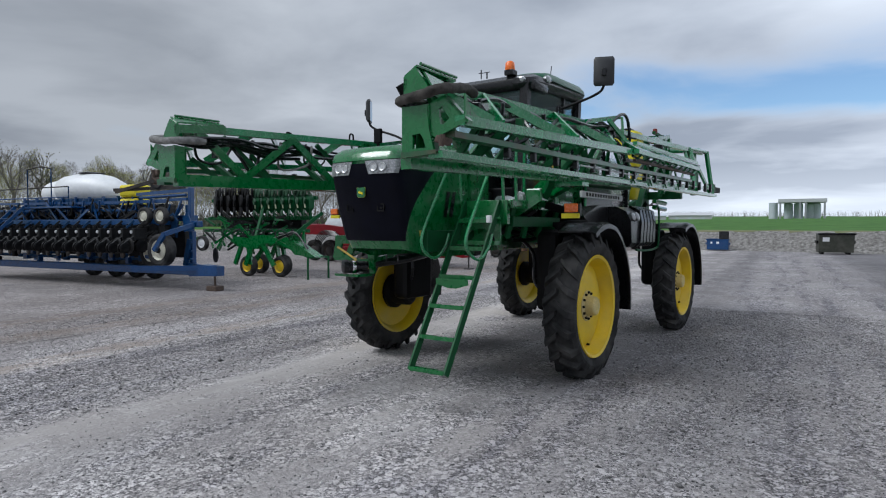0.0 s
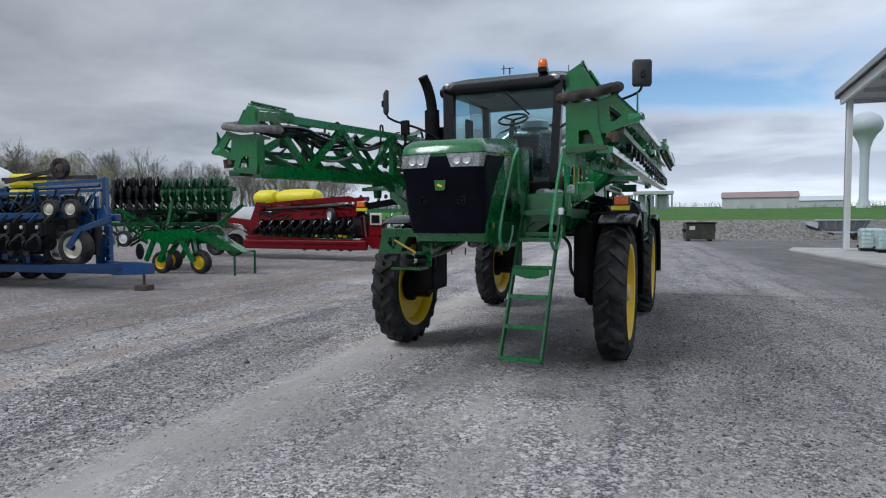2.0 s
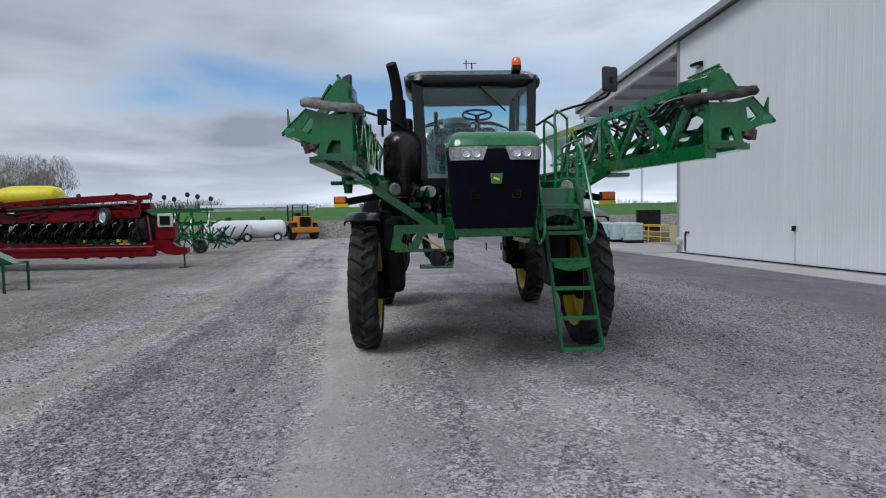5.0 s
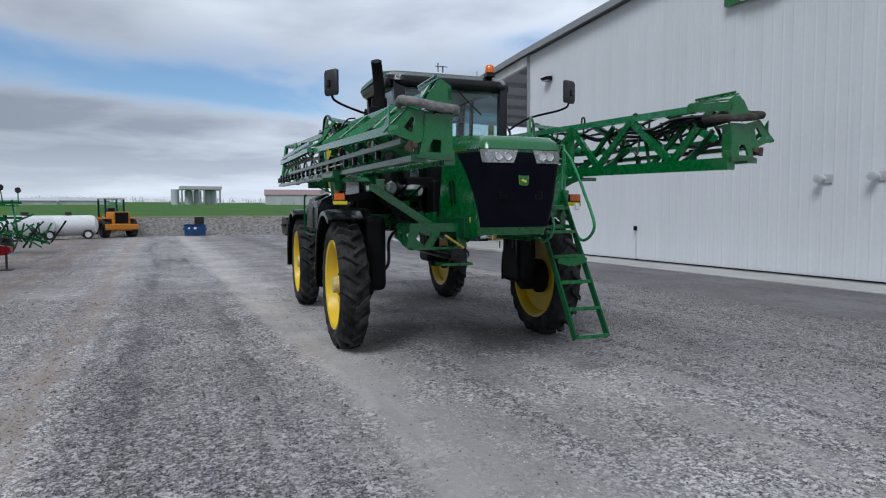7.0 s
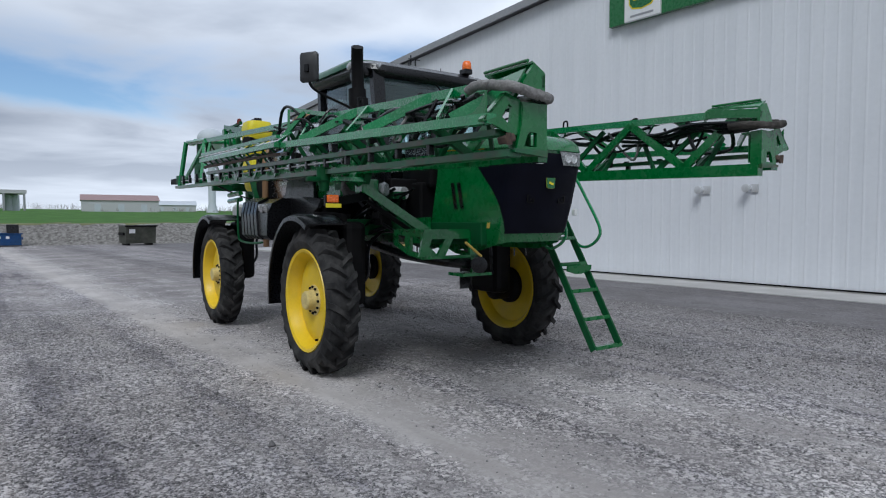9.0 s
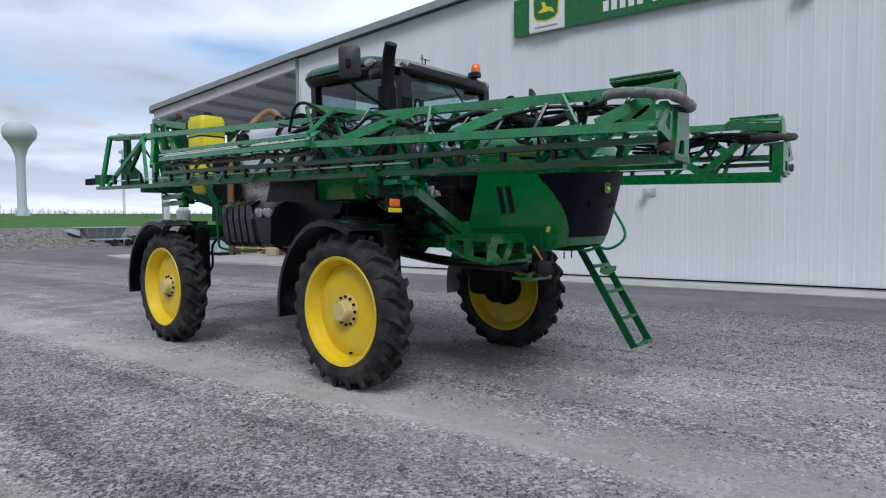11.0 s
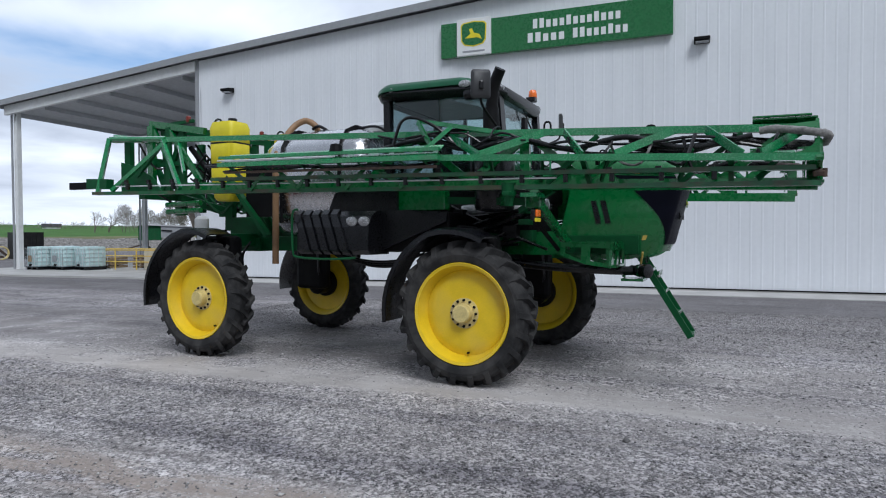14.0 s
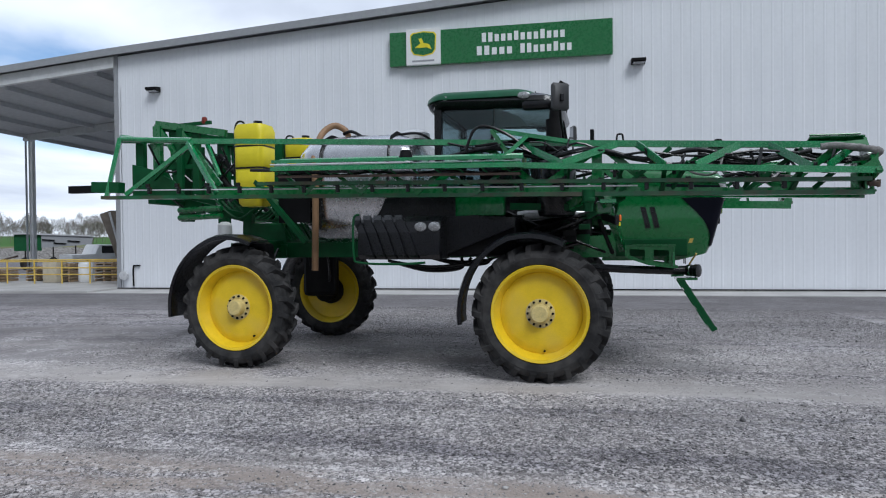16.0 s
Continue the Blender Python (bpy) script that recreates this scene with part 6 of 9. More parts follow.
    part("breakaway_arm", beam(B(), at(YB + 0.02, -0.06, zlow(YB) + 0.14), at(7.26, -0.02, 2.64), 0.09, 0.11), BLACK_MATT, top, "dark breakaway tip")
    part("breakaway_sleeve", beam(B(), at(YB - 0.1, -0.06, zlow(YB) + 0.15), at(6.85, -0.06, zlow(YB) + 0.17), 0.13, 0.16), GREEN_DARK, top)
    # front end plates, each folded from sheet
    y0 = YF
    zt = ztop(y0)

    def flat(pts, dy=0.0):
        return [at(y0 + dy, x, zt + z) for x, z in pts]

    bm = B()
    holed(bm, flat([(0.10, -0.14), (0.29, -0.335), (0.03, -0.43), (-0.03, -0.41), (-0.03, -0.18)]), flat([(0.07, -0.215), (0.135, -0.305), (0.085, -0.345), (0.06, -0.34), (0.045, -0.235)]), (0, 0.025, 0))
    plate(bm, flat([(0.10, -0.14), (0.29, -0.335), (0.285, -0.355), (0.095, -0.16)]), (0, 0.06, 0.0))
    wing = part("wing_plate", bm, GREEN, top, "green boom end plate")
    bm = B()
    holed(bm, flat([(-0.26, -0.19), (-0.04, -0.20), (-0.025, -0.36), (0.02, -0.53), (-0.26, -0.53)], -0.02), flat([(-0.165, -0.40), (-0.10, -0.395), (-0.075, -0.43), (-0.05, -0.50), (-0.165, -0.50)], -0.02), (0, 0.025, 0))
    plate(bm, flat([(-0.26, -0.19), (-0.235, -0.19), (-0.235, -0.53), (-0.26, -0.53)], -0.015), (0, 0.11, -0.004))
    plate(bm, flat([(-0.05, -0.20), (-0.03, -0.20), (-0.02, -0.42), (-0.04, -0.42)], -0.015), (0, 0.11, -0.004))
    plate(bm, flat([(-0.235, -0.21), (-0.04, -0.21), (-0.03, -0.50), (-0.235, -0.50)], 0.12), (0, 0.012, 0))
    plate(bm, flat([(-0.26, -0.19), (-0.03, -0.19), (-0.03, -0.21), (-0.26, -0.21)], -0.012), (0, 0.20, -0.01))
    part("box_plate", bm, GREEN, top)
    bm = B()
    plate(bm, flat([(-0.26, -0.12), (-0.02, -0.12), (-0.06, -0.04), (-0.11, 0.03), (-0.15, 0.085), (-0.20, 0.07), (-0.26, 0.03)]), (0, 0.03, 0))
    plate(bm, [at(y0, -0.26, zt + 0.02), at(y0 + 0.60, -0.26, ztop(y0 + 0.60) + 0.05), at(y0 + 0.60, -0.26, ztop(y0 + 0.60) - 0.03), at(y0, -0.26, zt - 0.07)], (s * 0.03, 0, 0))
    plate(bm, [at(y0 + 0.01, -0.15, zt + 0.095), at(y0 + 0.58, -0.17, ztop(y0 + 0.58) + 0.075), at(y0 + 0.58, -0.26, ztop(y0 + 0.58) + 0.045), at(y0 + 0.01, -0.26, zt + 0.03)], (0, 0, 0.015))
    plate(bm, [at(y0 + 0.02, -0.10, zt + 0.05), at(y0 + 0.30, -0.12, ztop(y0 + 0.3) + 0.02), at(y0 + 0.30, -0.12, ztop(y0 + 0.3) - 0.06), at(y0 + 0.02, -0.02, zt - 0.08)], (s * 0.015, 0, 0))
    part("peak_plate", bm, GREEN, top)
    part("cover_ram", tube(B(), [at(y0 + 0.06, -0.15, zt + 0.125), at(y0 + 0.58, -0.17, ztop(y0 + 0.58) + 0.105)], 0.013, 8), GREEN, top)
    bm = B()
    plate(bm, flat([(0.04, -0.52), (0.04, -0.545), (-0.26, -0.565), (-0.26, -0.52)], -0.03), (0, 0.10, 0.003))
    part("sole_plate", bm, GREEN_RUST, top)
    bm = tube(B(), bent([at(y0 + 0.52, 0.03, ztop(y0 + 0.5) - 0.06), at(y0 + 0.40, 0.04, ztop(y0 + 0.4) - 0.04), at(y0 + 0.22, 0.08, zt - 0.05), at(y0 + 0.03, 0.11, zt - 0.09), at(y0 - 0.055, 0.06, zt - 0.11), at(y0 - 0.06, -0.08, zt - 0.135), at(y0 - 0.05, -0.22, zt - 0.145), at(y0 + 0.04, -0.31, zt - 0.14), at(y0 + 0.30, -0.30, zt - 0.12)], 7), 0.037, 12)
    rs = random.Random(41 + s)
    for v in bm.verts:
        v.co += Vector((rs.gauss(0, 0.0022), rs.gauss(0, 0.0022), rs.gauss(0, 0.0022)))
    part("hose_sleeve", bm, GREYHOSE if s < 0 else SLEEVE_DARK, top, "worn grey fabric hose sleeve", True)
    for k in range(4):
        part("boom_hose", tube(B(), bent([at(y0 + 0.02, -0.30 + 0.01 * k, zt - 0.13 - 0.012 * k), at(y0 + 0.35, -0.31 + 0.02 * k, ztop(y0 + 0.3) - 0.10 - 0.03 * k), at(y0 + 0.8, -0.27 + 0.03 * k, ztop(y0 + 0.8) - 0.09 - 0.05 * (k % 2)), at(y0 + 1.25, -0.24 + 0.03 * k, ztop(y0 + 1.2) - 0.16 - 0.03 * k), at(y0 + 1.8, -0.20 + 0.02 * k, ztop(y0 + 1.8) - 0.10 - 0.05 * k)], 5), 0.020, 8), BLACK, top, "", True)
    for k in range(5):
        ya = y0 + 0.30 + 0.42 * k + rs.uniform(-0.1, 0.1)
        part("boom_hose", tube(B(), bent([at(ya, rs.uniform(-0.2, 0.0), ztop(ya) - 0.06), at(ya + 0.12, rs.uniform(-0.2, 0.1), ztop(ya) - rs.uniform(0.22, 0.42)), at(ya + 0.38, rs.uniform(-0.2, 0.1), ztop(ya) - rs.uniform(0.20, 0.44)), at(ya + 0.5, rs.uniform(-0.2, 0.0), ztop(ya + 0.5) - 0.08)], 5), rs.uniform(0.012, 0.022), 6), GREYHOSE if k % 4 == 3 else BLACK, top, "", True)
    bm = B()
    box(bm, at(y0 + 0.02, 0.075, zt - 0.455), (0.09, 0.10, 0.055), pose(0, 0, 0, 0, 20 * s, 0), 0.012)
    tube(bm, [at(y0 - 0.03, 0.10, zt - 0.42), at(y0 - 0.03, 0.09, zt - 0.50)], 0.020, 8)
    part("hinge_pin", bm, RUST, top, "rusty hinge pin")
    # hoses and nozzle bodies along the boom
    rr = random.Random(21 + s)
    for k in range(2):
        dx, dz = rr.uniform(-0.22, -0.06), rr.uniform(-0.24, -0.05)
        pts = []
        for i in range(13):
            y = 1.2 - (0.42 + 0.05 * (k % 4)) * i
            if y < YF + 0.4:
                break
            pts.append(at(y, dx + rr.uniform(-0.05, 0.05), ztop(y) + dz + rr.uniform(-0.11, 0.10)))
        part("boom_hose", tube(B(), bent(pts, 4), 0.016 + 0.003 * (k % 4), 6), BLACK, top)
    for k in range(6):
        y = rr.uniform(-0.6, 1.0)
        a = at(y, rr.uniform(-0.2, 0.1), ztop(y) + rr.uniform(-0.2, 0.0))
        b = at(y + rr.uniform(-0.45, 0.45), rr.uniform(-0.25, 0.05), ztop(y) + rr.uniform(-0.15, 0.08))
        part("jumper_hose", tube(B(), bent([a, (a + b) / 2 + Vector((0, 0, rr.uniform(0.0, 0.07))), b], 5), 0.011, 6), BLACK, top)
    part("main_hose", tube(B(), bent([at(1.2 - 0.62 * i, -0.10, ztop(1.2 - 0.62 * i) - (0.08 if i % 2 else 0.20)) for i in range(8)], 5), 0.030, 10), BLACK, top, "thick black boom hose", True)
    part("corner_gusset", plate(B(), [at(y0 + 0.03, 0.235, zmid(y0) + 0.19), at(y0 + 0.09, 0.235, zmid(y0) + 0.11), at(y0 + 0.18, 0.235, zmid(y0) + 0.06), at(y0 + 0.36, 0.235, zmid(y0) + 0.035), at(y0 + 0.36, 0.235, zmid(y0)), at(y0 + 0.03, 0.235, zmid(y0))], (0.012 * s, 0, 0)), GREEN, top)
    part("spray_line", tube(B(), [at(6.0, 0.08, zlow(6.0) + 0.10), at(-1.2, 0.12, zlow(-1.2) + 0.09)], 0.010, 6), STEEL, top, "steel spray line")
    part("spray_line", tube(B(), [at(4.0, 0.14, zmid(4.0) - 0.10), at(0.2, 0.14, zmid(0.2) - 0.09)], 0.025, 6), BLACK, top)
    for k in range(18):
        y = 5.7 - 0.5 * k
        c = at(y, 0.11, zlow(y) + 0.09)
        if y < -2.9:
            break
        bm = B()
        box(bm, c, (0.05, 0.05, 0.10), None, 0.008)
        box(bm, c + Vector((0, 0.03, 0.07)), (0.035, 0.06, 0.06))
        part("nozzle_body", bm, BLACK, top)
    for k in range(6):
        y = -3.1 + 0.70 * k + rr.uniform(-0.1, 0.1)
        a, z = rr.uniform(-0.18, 0.10), rr.uniform(0.15, 0.75)
        h = zin(y) + (ztop(y) - zin(y)) * z
        part("hose_clamp", box(B(), at(y, a, h), (0.07, 0.04, 0.09), pose(0, 0, 0, 0, rr.uniform(-20, 20), 0), 0.006), (BLACK, GREEN_DARK, BLACK_MATT)[k % 3], top)
        part("boom_bracket", beam(B(), at(y, -0.20, zin(y) + 0.05), at(y + rr.uniform(-0.25, 0.25), rr.uniform(-0.1, 0.16), zmid(y) + rr.uniform(0.0, 0.2)), 0.03, 0.05), GREEN_DARK, top)
    # the fold linkage over the boom's middle
    part("fold_link", beam(B(), at(0.62, -0.06, ztop(0.6) + 0.15), at(-0.38, -0.12, ztop(-0.4) + 0.01), 0.045, 0.05), GREEN_DIRTY, top)
    part("fold_link", beam(B(), at(0.60, -0.02, ztop(0.6) + 0.13), at(0.30, 0.10, zmid(0.3) + 0.06), 0.03, 0.05), GREEN, top)
    part("fold_link", beam(B(), at(0.15, -0.04, ztop(0.1) + 0.07), at(0.48, 0.16, zmid(0.5) + 0.05), 0.03, 0.05), GREEN_DIRTY, top)
    part("fold_ram", tube(B(), [at(0.85, -0.14, ztop(0.85) - 0.06), at(-0.05, -0.10, ztop(0.0) + 0.05)], 0.024, 8), BLACK_MATT, top, "", True)
    part("fold_hose", tube(B(), bent([at(0.95, -0.02, zmid(0.9) + 0.20), at(0.84, -0.02, ztop(0.8) + 0.13), at(0.66, -0.04, ztop(0.6) + 0.19), at(0.35, -0.06, ztop(0.3) + 0.06), at(0.10, -0.08, ztop(0.1) - 0.16)], 6), 0.020, 8), BLACK, top, "", True)
    for y, h in ((-1.0, 0.11), (-2.15, 0.05)):
        part("lifting_eye", tube(B(), bent([at(y - 0.04, -0.2, ztop(y) + 0.02), at(y - 0.03, -0.2, ztop(y) + h), at(y + 0.03, -0.2, ztop(y) + h), at(y + 0.04, -0.2, ztop(y) + 0.02)], 4), 0.012, 6), BLACK_MATT, top)
    part("boom_rest", beam(B(), at(-1.05, -0.25, zin(-1.05) - 0.05), (1.20 * s, -0.6, 2.10), 0.07, 0.07), GREEN_DARK, sprayer)
    part("boom_rest", beam(B(), at(-0.55, -0.25, zin(-0.55) - 0.05), (1.15 * s, -0.35, 2.22), 0.10, 0.12), GREEN, sprayer)
    bm = B()
    box(bm, at(-0.85, -0.12, zlow(-0.85) - 0.085), (0.34, 0.20, 0.05), None, 0.006)
    part("rest_pad", bm, GREEN_DIRTY, sprayer)


boom(-1, 1.74, 1.54, 0.0)
boom(1, 1.72, 1.80, 0.06)
bm = B()
lathe(bm, [(0.0001, 2.14), (0.05, 2.14), (0.06, 2.24), (0.08, 2.26), (0.08, 2.40), (0.0001, 2.40)], pose(-1.66, -0.62, 0) @ ALONG_Z, 16)
box(bm, (-1.80, -0.66, 2.27), (0.14, 0.08, 0.05), None, 0.01)
part("boom_cradle", bm, GREEN_DARK, sprayer, "", True)

SHAPE.append(Matrix.Identity(4))

# ---- implements parked along the west side ----


def small_wheel(name, parent, c, R, width, hub_mat, axis=0.0, label=""):
    """A ground wheel with its tyre; axis turns it about z."""
    bm = B()
    lathe(bm, [(0.05, width * 0.42), (R * 0.30, width * 0.40), (R * 0.50, width * 0.22), (R * 0.60, width * 0.46), (R * 0.60, -width * 0.46), (R * 0.5, -width * 0.22), (0.05, -width * 0.42)], None, 20)
    w = part(name, bm, hub_mat, parent, label, True, pose(*c, 0, 0, axis))
    bm = B()
    lathe(bm, [(R * 0.58, -width * 0.40), (R * 0.82, -width * 0.52), (R * 0.96, -width * 0.42), (R, -width * 0.2), (R, width * 0.2), (R * 0.96, width * 0.42), (R * 0.82, width * 0.52), (R * 0.58, width * 0.40)], None, 24, cap=False)
    part("tyre", bm, RUBBER, w, "", True)
    return w


def row_unit_mesh(s=1.0):
    """A planter row unit seen from behind: arms, shank, gauge wheels and closing wheels. It hangs from the origin."""
    bm = B()
    for x in (-0.06, 0.06):
        beam(bm, (x * s, 0, 0), (x * s, 0.42 * s, -0.10 * s), 0.025 * s, 0.05 * s)
        beam(bm, (x * s, 0, -0.22 * s), (x * s, 0.42 * s, -0.32 * s), 0.025 * s, 0.05 * s)
    box(bm, (0, 0.55 * s, -0.30 * s), (0.13 * s, 0.42 * s, 0.34 * s), None, 0.02 * s)
    beam(bm, (0, 0.70 * s, -0.38 * s), (0, 1.10 * s, -0.62 * s), 0.06 * s, 0.08 * s)
    return bm


ROW_WHEELS = (("gauge_wheel", -0.10, 0.55, -0.66, 0.19), ("gauge_wheel", 0.10, 0.55, -0.66, 0.19), ("closing_wheel", -0.07, 1.08, -0.70, 0.15), ("closing_wheel", 0.07, 1.08, -0.70, 0.15))


def row_wheel_mesh(s=1.0):
    R = 0.19
    return lathe(B(), [(R * 0.3 * s, -0.03 * s), (R * 0.75 * s, -0.035 * s), (R * s, -0.02 * s), (R * s, 0.02 * s), (R * 0.75 * s, 0.035 * s), (R * 0.3 * s, 0.03 * s)], None, 14)


def row_hopper_mesh(s=1.0):
    bm = B()
    loft(bm, [rrect(0, 0.42 * s, hx * s, hy * s, 0.04 * s, z * s, 3) for hx, hy, z in ((0.08, 0.10, -0.05), (0.15, 0.19, 0.10), (0.16, 0.21, 0.38), (0.14, 0.19, 0.42))])
    return bm


UNIT = {}


def row_units(parent, places, mat_frame, mat_hopper, s=1.0, hopper=True):
    """Row units at the poses given; alike pieces share their meshes."""
    key = (mat_frame.name, mat_hopper.name, s)
    if key not in UNIT:
        made = []
        for fn, mt in ((row_unit_mesh, mat_frame), (row_wheel_mesh, BLACK_MATT), (row_hopper_mesh, mat_hopper)):
            bm = fn(s)
            bmesh.ops.recalc_face_normals(bm, faces=bm.faces)
            me = bpy.data.meshes.new("row_unit")
            bm.to_mesh(me)
            bm.free()
            me.materials.append(mt)
            made.append(me)
        UNIT[key] = made
    f, w, h = UNIT[key]
    for m in places:
        u = new("row_unit", f)
        u.parent, u.matrix_basis = parent, m
        for name, x, y, z, R in ROW_WHEELS:
            v = new(name, w)
            v.parent, v.matrix_basis = u, pose(x * s, y * s, z * s, 0, 0, -8 if x < 0 else 8) @ Matrix.Diagonal((1, R / 0.19, R / 0.19, 1))
        if hopper:
            v = new("seed_hopper", h)
            v.parent = u


# blue planter, folded for the road; x runs away from its hitch
blue = thing("blue_planter", "folded blue row crop planter with white hubs and a white tank", "planter", pose(-14.04, 11.25, 0, 0, 0, 183.4) @ Matrix.Scale(1.01, 4))
part("main_beam", box(B(), (5.2, 0, 0.52), (10.4, 0.24, 0.22), None, 0.02), BLUE, blue)
bm = B()
plate(bm, [(-0.15, -0.14, 0.42), (0.9, -0.14, 0.38), (1.1, -0.14, 0.64), (0.5, -0.14, 0.72), (-0.15, -0.14, 0.68)], (0, 0.28, 0))
part("hitch_plate", bm, BLUE, blue)
bm = B()
box(bm, (0.06, 0, 0.30), (0.045, 0.045, 0.62))
box(bm, (0.06, 0, 0.07), (0.36, 0.30, 0.14), None, 0.015)
part("jack_stand", bm, RUST, blue)
for x, y in ((1.6, -1.0), (1.6, 0.95)):
    part("hitch_brace", beam(B(), (0.4, 0, 0.62), (x + 0.6, y, 0.62), 0.10, 0.14), BLUE, blue)
bm = B()
box(bm, (2.05, -1.0, 2.30), (0.12, 0.16, 1.36), None, 0.02)
box(bm, (1.94, -0.95, 1.12), (0.14, 0.16, 1.05), None, 0.02)
for z in (0.80, 1.05, 1.30):
    box(bm, (1.94, -0.85, z), (0.20, 0.10, 0.05), None, 0.008)
part("fold_tower", bm, BLUE, blue)
bm = B()
beam(bm, (2.0, -1.0, 2.90), (4.6, -1.15, 2.82), 0.12, 0.10)
beam(bm, (2.1, -0.9, 2.62), (4.4, -1.0, 2.58), 0.07, 0.08)
part("tower_arm", bm, BLUE, blue)
part("tower_ram", tube(B(), [(2.2, -0.95, 2.75), (4.3, -1.0, 2.70)], 0.045, 8), BLUE, blue)
bm = B()
beam(bm, (1.9, -0.8, 1.4), (2.10, -0.8, 0.6), 0.10, 0.12)
plate(bm, [(2.20, -0.62, 1.45), (2.42, -0.62, 1.50), (2.62, -0.62, 2.02), (2.35, -0.62, 2.20), (2.15, -0.62, 1.95)], (0, 0.05, 0))
part("tower_foot", bm, BLUE_DARK, blue)
for x, z in ((2.32, 1.55), (2.50, 1.78), (2.36, 2.02)):
    part("pivot_boss", lathe(B(), [(0.0001, 0.09), (0.07, 0.09), (0.09, 0.0)], pose(x, -0.56, z, 0, 0, 90), 12), SEAL, blue)
small_wheel("wing_wheel", blue, (1.96, 0.15, 1.10), 0.48, 0.28, CREAM, 90, "raised wheel with cream hub")
small_wheel("wing_wheel", blue, (2.80, -0.25, 1.02), 0.48, 0.28, CREAM, 90)
part("hub_cap", lathe(B(), [(0.0001, 0.07), (0.07, 0.06), (0.09, 0.0)], pose(1.96, 0.27, 1.10, 0, 0, 90), 12), SEAL, blue)
bm = B()
beam(bm, (1.95, 0.42, 1.10), (1.55, 0.40, 1.58), 0.09, 0.12)
beam(bm, (1.56, 0.42, 1.56), (1.66, -0.85, 1.88), 0.10, 0.12)
box(bm, (1.72, -0.85, 1.86), (0.42, 0.22, 0.20), None, 0.03)
plate(bm, [(1.62, -0.72, 1.70), (2.0, -0.72, 1.62), (2.05, -0.72, 2.05), (1.85, -0.72, 2.20)], (0, 0.04, 0))
part("wheel_arm", bm, BLUE, blue)
for x, z in ((2.5, 2.10), (3.2, 2.10)):
    small_wheel("drive_wheel", blue, (x, -0.30, z), 0.27, 0.16, CREAM, 90)
small_wheel("marker_disc", blue, (1.05, -0.5, 1.30), 0.22, 0.12, WHITE, 90)
part("coulter", lathe(B(), [(0.08, 0.04), (0.22, 0.01), (0.22, -0.01), (0.08, -0.04)], pose(0.75, -0.7, 0.95, 0, 0, 65), 14), SEAL, blue)
for x in (8.2, 6.95, 5.9, 5.0):
    small_wheel("transport_wheel", blue, (x, -2.1, 0.42), 0.42, 0.30, SEAL, 90)
for y, z in ((-0.45, 1.92), (-1.5, 2.05)):
    part("toolbar", box(B(), (7.0, y, z), (9.2, 0.18, 0.18), None, 0.01), BLUE, blue)
row_units(blue, [pose(2.9 + 0.50 * k, -0.40, 1.86, 0, 0, 0) for k in range(19)], SEAL, BLACK, 1.0, False)
row_units(blue, [pose(3.1 + 0.50 * k, -1.45, 2.05, 0, 0, 0) for k in range(18)], SEAL, BLACK, 1.05, True)
for k in range(19):
    part("meter_cap", lathe(B(), [(0.045, 0), (0.05, 0.03), (0.0001, 0.04)], pose(2.95 + 0.50 * k, 0.36, 1.62, 0, 0, 90), 8), STEEL, blue)
    part("seed_disc", lathe(B(), [(0.04, 0.05), (0.22, 0.03), (0.24, 0.0), (0.22, -0.03)], pose(2.95 + 0.50 * k, 0.46, 1.22, 0, 0, 84), 16), SEAL, blue)
    part("closing_disc", lathe(B(), [(0.04, 0.05), (0.15, 0.03), (0.17, 0.0), (0.15, -0.03)], pose(3.18 + 0.50 * k, 0.50, 1.02, 0, 0, 70), 14), IRON, blue)
    part("row_bracket", beam(B(), (2.80 + 0.50 * k, 0.02, 1.95), (2.90 + 0.50 * k, 0.20, 1.74), 0.10, 0.06), BLUE_DARK if k % 2 else SEAL, blue)
rr = random.Random(61)
for k in range(34):
    x = 2.8 + 0.27 * k + rr.uniform(-0.1, 0.1)
    y = rr.uniform(-1.6, -0.4)
    part("frame_bar", beam(B(), (x, y, rr.uniform(1.85, 2.05)), (x + rr.uniform(-0.8, 0.8), y + rr.uniform(-0.3, 0.3), rr.uniform(2.25, 2.62)), 0.05, 0.07), BLUE if k % 3 else SEAL, blue)
for k in range(12):
    x = 2.8 + 0.75 * k
    part("hose_run", tube(B(), bent([(x, -0.6, 2.0), (x + 0.4, -0.5, 2.32 + rr.uniform(-0.08, 0.08)), (x + 0.9, -0.7, 2.2), (x + 1.2, -0.6, 2.05)], 4), 0.022, 6), BLACK, blue)
for z in (2.30, 2.55):
    part("upper_rail", beam(B(), (2.8, -0.75, z), (11.4, -0.75, z + 0.04), 0.07, 0.08), BLUE, blue)
# solid dark box added as the gloom behind the row units
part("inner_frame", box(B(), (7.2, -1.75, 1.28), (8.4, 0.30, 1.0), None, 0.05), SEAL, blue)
part("drive_shaft", tube(B(), [(2.4, -0.3, 0.78), (11.0, -0.3, 0.80)], 0.05, 8), BLUE_DARK, blue)
